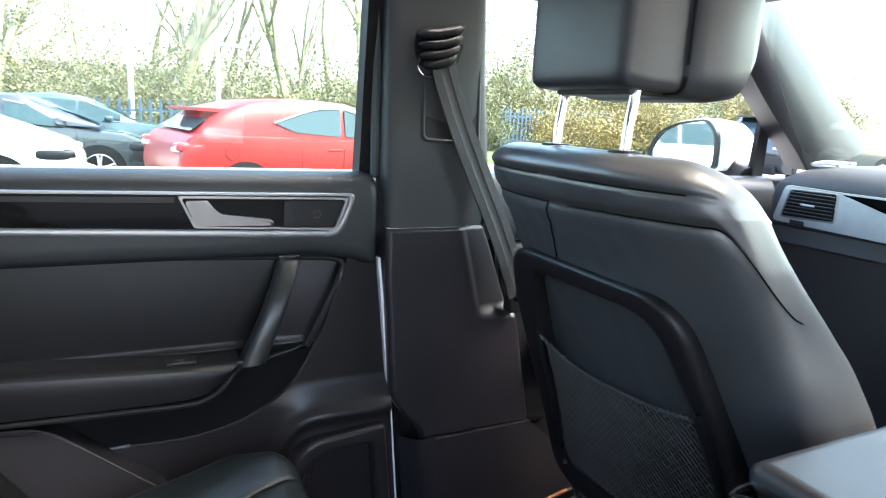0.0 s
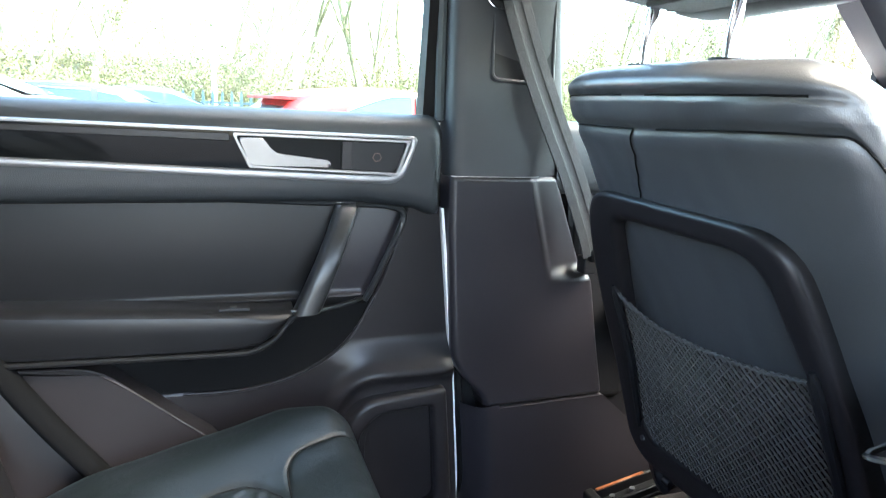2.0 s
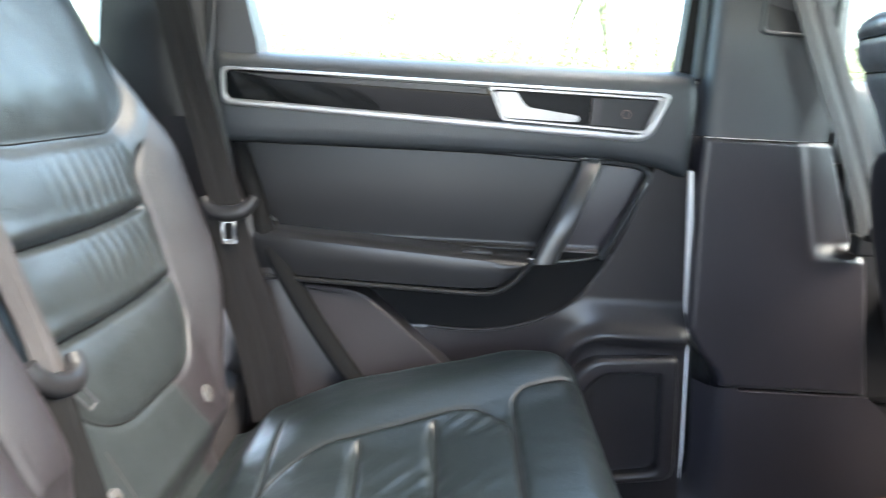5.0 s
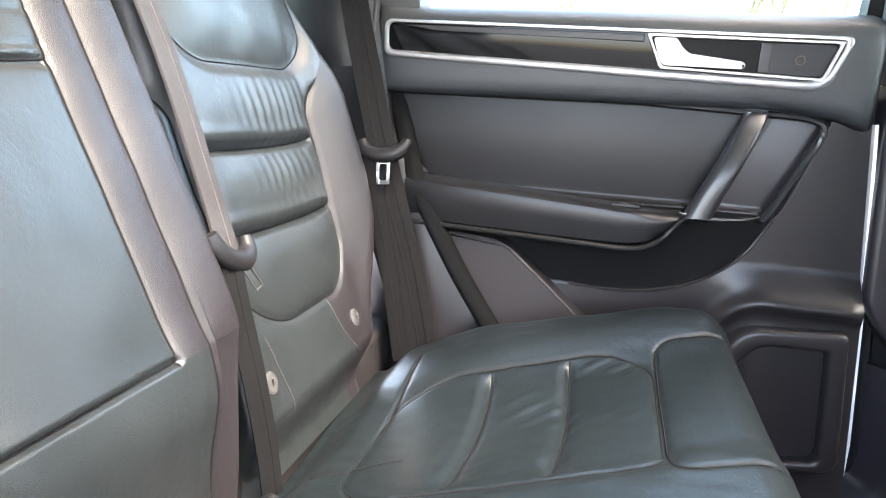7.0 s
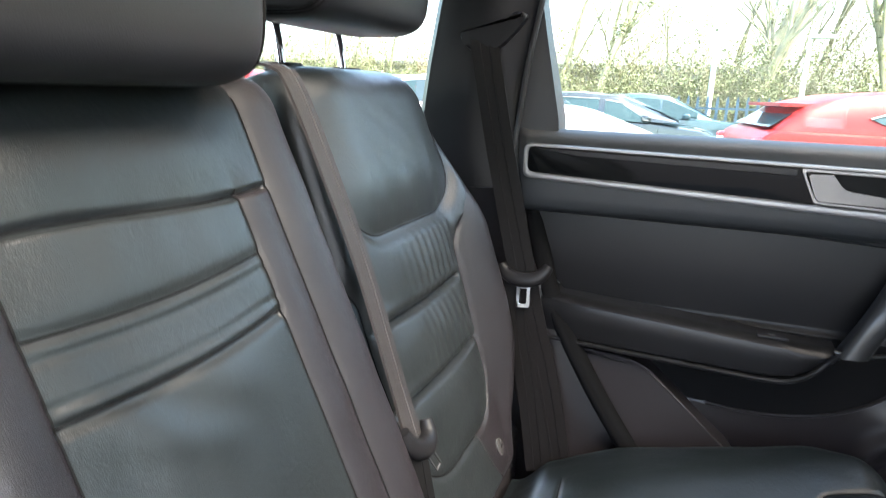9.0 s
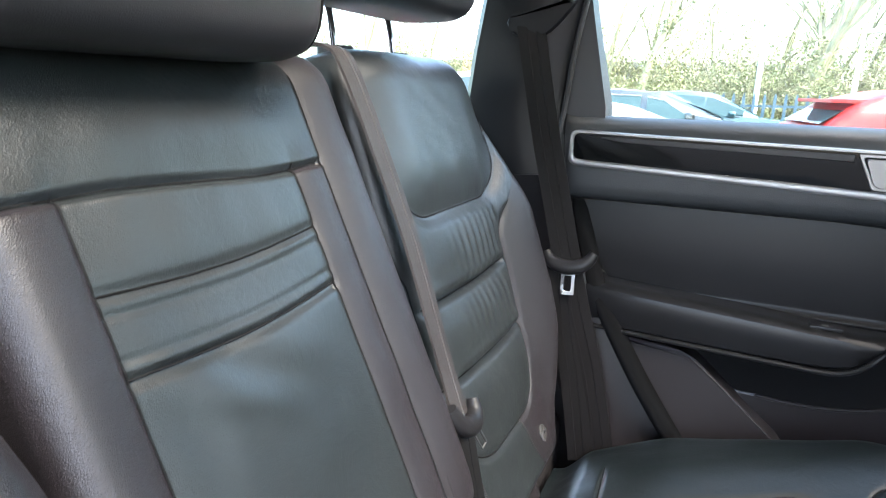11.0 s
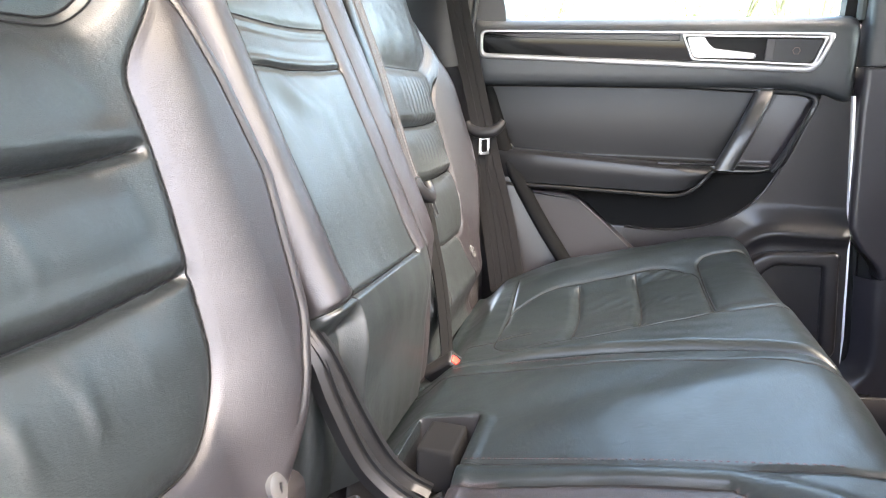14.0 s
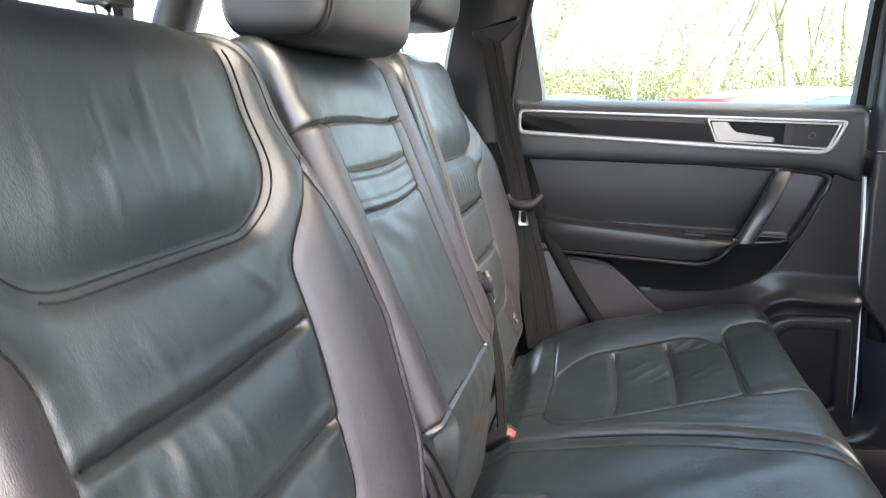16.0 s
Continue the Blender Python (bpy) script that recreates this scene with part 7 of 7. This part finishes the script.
sal_roof = [(-1.80, 0.95), (-1.05, 1.38), (-0.4, 1.43), (0.15, 1.38), (1.05, 0.94)]
parked_car("red_hatchback", "red parked hatchback with dark side windows", (2.50, 8.75, ground_z(2.5, 8)), RED_PAINT, hatch_low, hatch_roof, 4.3, wins=hatch_wins, yaw=11)
parked_car("black_estate", "black parked crossover car reflecting the sky", (-1.72, 11.45, ground_z(-1.7, 11)), BLACK_PAINT, sal_low, cross_roof, 4.5, wins=cross_wins)
parked_car("dark_saloon", "dark teal parked car behind a black one", (-0.75, 14.4, ground_z(-0.8, 14)), TEAL_PAINT, sal_low, sal_roof, 4.5)
parked_car("white_hatchback", "white parked car with a clear headlight", (-2.65, 9.41, ground_z(-2.6, 9)), WHITE_PAINT, white_low, white_roof, 4.3, lamp_z=0.72)
parked_car("grey_crossover", "dark grey parked crossover car at the fence", (14.8, 9.6, ground_z(14.8, 9)), BLACK_PAINT, suv_low, suv_roof, 4.5)
parked_car("red_estate", "red parked car behind the rear quarter window", (-5.9, 7.6, ground_z(-5.9, 7)), RED_PAINT, suv_low, suv_roof, 4.5)
parked_car("white_van", "white parked car seen through the rear window", (-9.5, 2.6, ground_z(-9.5, 2)), WHITE_PAINT, suv_low, suv_roof, 4.5)


def fence(name, label, xa, xb, y, h, paint, step=0.17, rail=True):
    th = thing(name, label, "fence", at=(xa, y, float(ground_z(xa, y))))
    k = 0
    pk = None
    x = xa
    while x < xb:
        g = float(ground_z(x, y)) + 0.12
        if pk is None:
            base_ = block((-0.032, -0.008, 0), (0.032, 0.008, h - 0.1), 0.003, 1)
            tip = skin([[(-0.032, -0.008, h - 0.1), (0.032, -0.008, h - 0.1), (0.032, 0.008, h - 0.1), (-0.032, 0.008, h - 0.1)], [(-0.004, -0.004, h), (0.004, -0.004, h), (0.004, 0.004, h), (-0.004, 0.004, h)]])
            ob = part("pale", join(base_, tip), paint, th)
            pk = ob.data
        else:
            ob = new("pale", pk)
            ob.parent = th
        ob.location = Vector((x, y, g)) - th.location
        x += step
        k += 1
    for z in (0.35, h - 0.35):
        part("rail", skin([[(xx, y + 0.01 + a, float(ground_z(xx, y)) + 0.12 + z + b) for a, b in ((0, 0), (0.05, 0), (0.05, 0.05), (0, 0.05))] for xx in (xa, xb)]), paint, th)
    return th


fence("palisade_fence", "dark blue steel palisade fence behind the cars", -8.0, 9.0, 16.4, 1.30, FENCE_DARK, 0.22)
fence("palisade_fence", "blue steel palisade fence before the hedge", 11.5, 21.0, 18.5, 1.50, FENCE_BLUE, 0.16)

for (px, py, ph, arm_, lab) in ((2.25, 17.6, 2.75, 0.55, "short grey lamp post with a flat head"), (0.19, 17.6, 6.0, 0.0, "tall pale lamp post")):
    g = float(ground_z(px, py)) + 0.12
    th = thing("lamp_post", lab, "lamp post", group="lamp posts", at=(px, py, g))
    part("pole", tube([(px, py, g), (px, py, g + ph * 0.4), (px, py, g + ph)], [0.075, 0.065, 0.05], 10), GALV, th)
    if arm_:
        part("head", block((px - 0.05, py - 0.12, g + ph - 0.05), (px + arm_, py + 0.12, g + ph + 0.03), 0.02), GALV, th)

# low flat building beyond the hedge
bd = thing("shed", "long low grey building beyond the hedge", "building", at=(-12, 33, 0))
part("wall", block((-30, 32, -0.5), (3.5, 40, 2.5), 0.02, 1), BRICK, bd)
part("roof", block((-30.3, 31.6, 2.5), (3.8, 40.3, 2.75), 0.03, 1), BRICK, bd)
part("door", block((-8.0, 31.9, -0.4), (-6.9, 32.0, 2.0), 0.01, 1), FENCE_DARK, bd)

# trees: trunk, forking limbs, fine twigs and thin spring leaf
def limbs(rng, start, way, length, r, depth, out, tips):
    pts, rad = [start], [r]
    p, d = start.copy(), way.normalized()
    n = 4
    for i in range(n):
        d = (d + Vector((rng.uniform(-1, 1), rng.uniform(-1, 1), rng.uniform(-0.3, 0.8))) * 0.16).normalized()
        p = p + d * length / n
        pts.append(p.copy())
        rad.append(r * (1 - 0.55 * (i + 1) / n))
    out.append(tube(pts, rad, 6 if depth > 1 else 4, False))
    if depth == 0:
        tips.append((pts[-1], d))
        return
    for k in range(rng.randint(3, 4)):
        i = rng.randint(1, n)
        nd = (d + Vector((rng.uniform(-1, 1), rng.uniform(-1, 1), rng.uniform(-0.15, 0.9))) * 0.8).normalized()
        limbs(rng, pts[i], nd, length * rng.uniform(0.5, 0.75), rad[i] * 0.62, depth - 1, out, tips)
    tips.append((pts[-1], d))


def leaves(rng, spots, count, spread, size):
    n = count
    base_ = np.array([tuple(spots[rng.randint(0, len(spots) - 1)]) for _ in range(n)])
    g = np.random.RandomState(rng.randint(0, 10 ** 6))
    c = base_ + g.normal(0, spread, (n, 3))
    a = g.normal(0, 1, (n, 3))
    a /= np.linalg.norm(a, axis=1)[:, None]
    b = np.cross(a, g.normal(0, 1, (n, 3)))
    b /= np.linalg.norm(b, axis=1)[:, None]
    s = size * g.uniform(0.6, 1.4, (n, 1))
    quad = np.stack([c - a * s, c + b * s * 0.5, c + a * s, c - b * s * 0.5], 1).reshape(-1, 3)
    return quad.tolist(), [(4 * i, 4 * i + 1, 4 * i + 2, 4 * i + 3) for i in range(n)]


def tree(seed, x, y, h, leafy=1500, girth=0.013, ivy=0, label="bare pale tree with thin spring leaf"):
    rng = random.Random(seed)
    g = float(ground_z(x, y)) + 0.1
    th = thing("tree", label, "tree", group="trees behind the fence", at=(x, y, g))
    out, tips = [], []
    limbs(rng, Vector((x, y, g)), Vector((rng.uniform(-0.1, 0.1), rng.uniform(-0.1, 0.1), 1)), h * 0.5, h * girth, 3, out, tips)
    part("trunk", join(*out), BARK, th, "", 60)
    if leafy:
        part("crown", leaves(rng, [p for p, _ in tips], leafy, 0.35, 0.036), LEAF, th)
    if ivy:
        spots = [Vector(v) for vf in out[:6] for v in vf[0]]
        part("ivy", leaves(rng, spots, ivy, 0.16, 0.05), LEAF_DARK, th, "ivy climbing the trunk and limbs")


rt = random.Random(7)
k = 0
for x in np.arange(-14, 34, 1.6):
    tree(100 + k, float(x) + rt.uniform(-1.1, 1.1), rt.uniform(22, 27), rt.uniform(8, 12), 1600 if x < 9 else 4000, rt.uniform(0.008, 0.013))
    k += 1
for x, y, h, girth, ivy in ((-3.2, 20.0, 9.0, 0.016, 2600), (1.15, 19.2, 10.0, 0.024, 6000), (5.1, 21.0, 10.0, 0.016, 2500), (7.3, 20.5, 11.0, 0.020, 3000), (16.0, 22.5, 10.0, 0.013, 2500), (20.5, 22.5, 11.0, 0.014, 2500), (25.0, 23.0, 11.0, 0.014, 2500), (28.5, 23.0, 11.0, 0.014, 2500)):
    tree(200 + k, x, y, h, 1400 if x < 9 else 3500, girth, ivy, "tall bare tree with ivy on its trunk")
    k += 1


def hedge(seed, xa, xb, y, h, n, stems, name, label, mat_, leaf=0.040):
    """Arching bare stems with side twigs, and small leaves gathered in uneven clumps."""
    g = np.random.RandomState(seed)
    th = thing(name, label, "hedge", kind="stuff", at=((xa + xb) / 2, y, 0))
    tw, spots = [], []

    def hump(x):
        return 0.72 + 0.20 * math.sin(x * 0.9 + seed) + 0.14 * math.sin(x * 2.3 + seed * 2)
    for _ in range(stems):
        x, yy = g.uniform(xa, xb), y + g.uniform(-1.0, 1.0)
        p = Vector((x, yy, float(ground_z(x, 0)) + 0.1))
        hh = h * hump(x) * g.uniform(0.45, 1.1)
        d = Vector((g.normal(0, 0.35), g.normal(0, 0.3), 1)).normalized()
        sway = Vector((g.normal(0, 0.30), g.normal(0, 0.25), -0.10))
        pts_ = [p.copy()]
        for i in range(6):
            d = (d + sway * 0.35 + Vector((g.normal(0, 0.14), g.normal(0, 0.14), 0))).normalized()
            p = p + d * hh / 6
            pts_.append(p.copy())
            if i > 0:
                spots.append(p.copy())
                e = (d + Vector((g.normal(0, 0.8), g.normal(0, 0.7), g.uniform(-0.3, 0.5)))).normalized() * hh * g.uniform(0.12, 0.25)
                tw.append(tube([p, p + e * 0.55 + Vector((0, 0, 0.03)), p + e], [0.007, 0.005, 0.002], 3, False))
                spots.append(p + e)
        tw.append(tube(pts_, [0.020, 0.018, 0.015, 0.012, 0.009, 0.006, 0.003], 4, False))
    part("twigs", join(*tw), TWIG, th)
    base_ = np.array([tuple(q) for q in spots])
    keep = g.randint(0, len(base_), max(60, len(base_) // 3))
    c = base_[keep][g.randint(0, len(keep), n)] + g.normal(0, 1, (n, 3)) * (0.20, 0.22, 0.17)
    c[:, 2] = np.maximum(c[:, 2], 0.2)
    a = g.normal(0, 1, (n, 3))
    a /= np.linalg.norm(a, axis=1)[:, None]
    b = np.cross(a, g.normal(0, 1, (n, 3)))
    b /= np.linalg.norm(b, axis=1)[:, None]
    sz = leaf * g.uniform(0.5, 1.5, (n, 1))
    quad = np.stack([c - a * sz, c + b * sz * 0.6, c + a * sz, c - b * sz * 0.6], 1).reshape(-1, 3)
    part("leaves", (quad.tolist(), [(4 * i, 4 * i + 1, 4 * i + 2, 4 * i + 3) for i in range(n)]), mat_, th)


hedge(3, -20, 12, 25.0, 7.0, 26000, 1300, "thicket", "sparse pale thicket of bare arching stems", LEAF)
hedge(1, -18, 12, 19.3, 3.3, 80000, 1700, "hedge", "tangled pale hedge with yellow twigs", LEAF_DARK)
hedge(2, 10, 34, 21.0, 5.6, 90000, 1300, "hedge", "tall yellow-green hedge in sunlight", LEAF)
hedge(4, 12.8, 18.6, 17.3, 2.5, 26000, 300, "bush", "yellow leafed bush before the blue fence", LEAF_YELLOW)
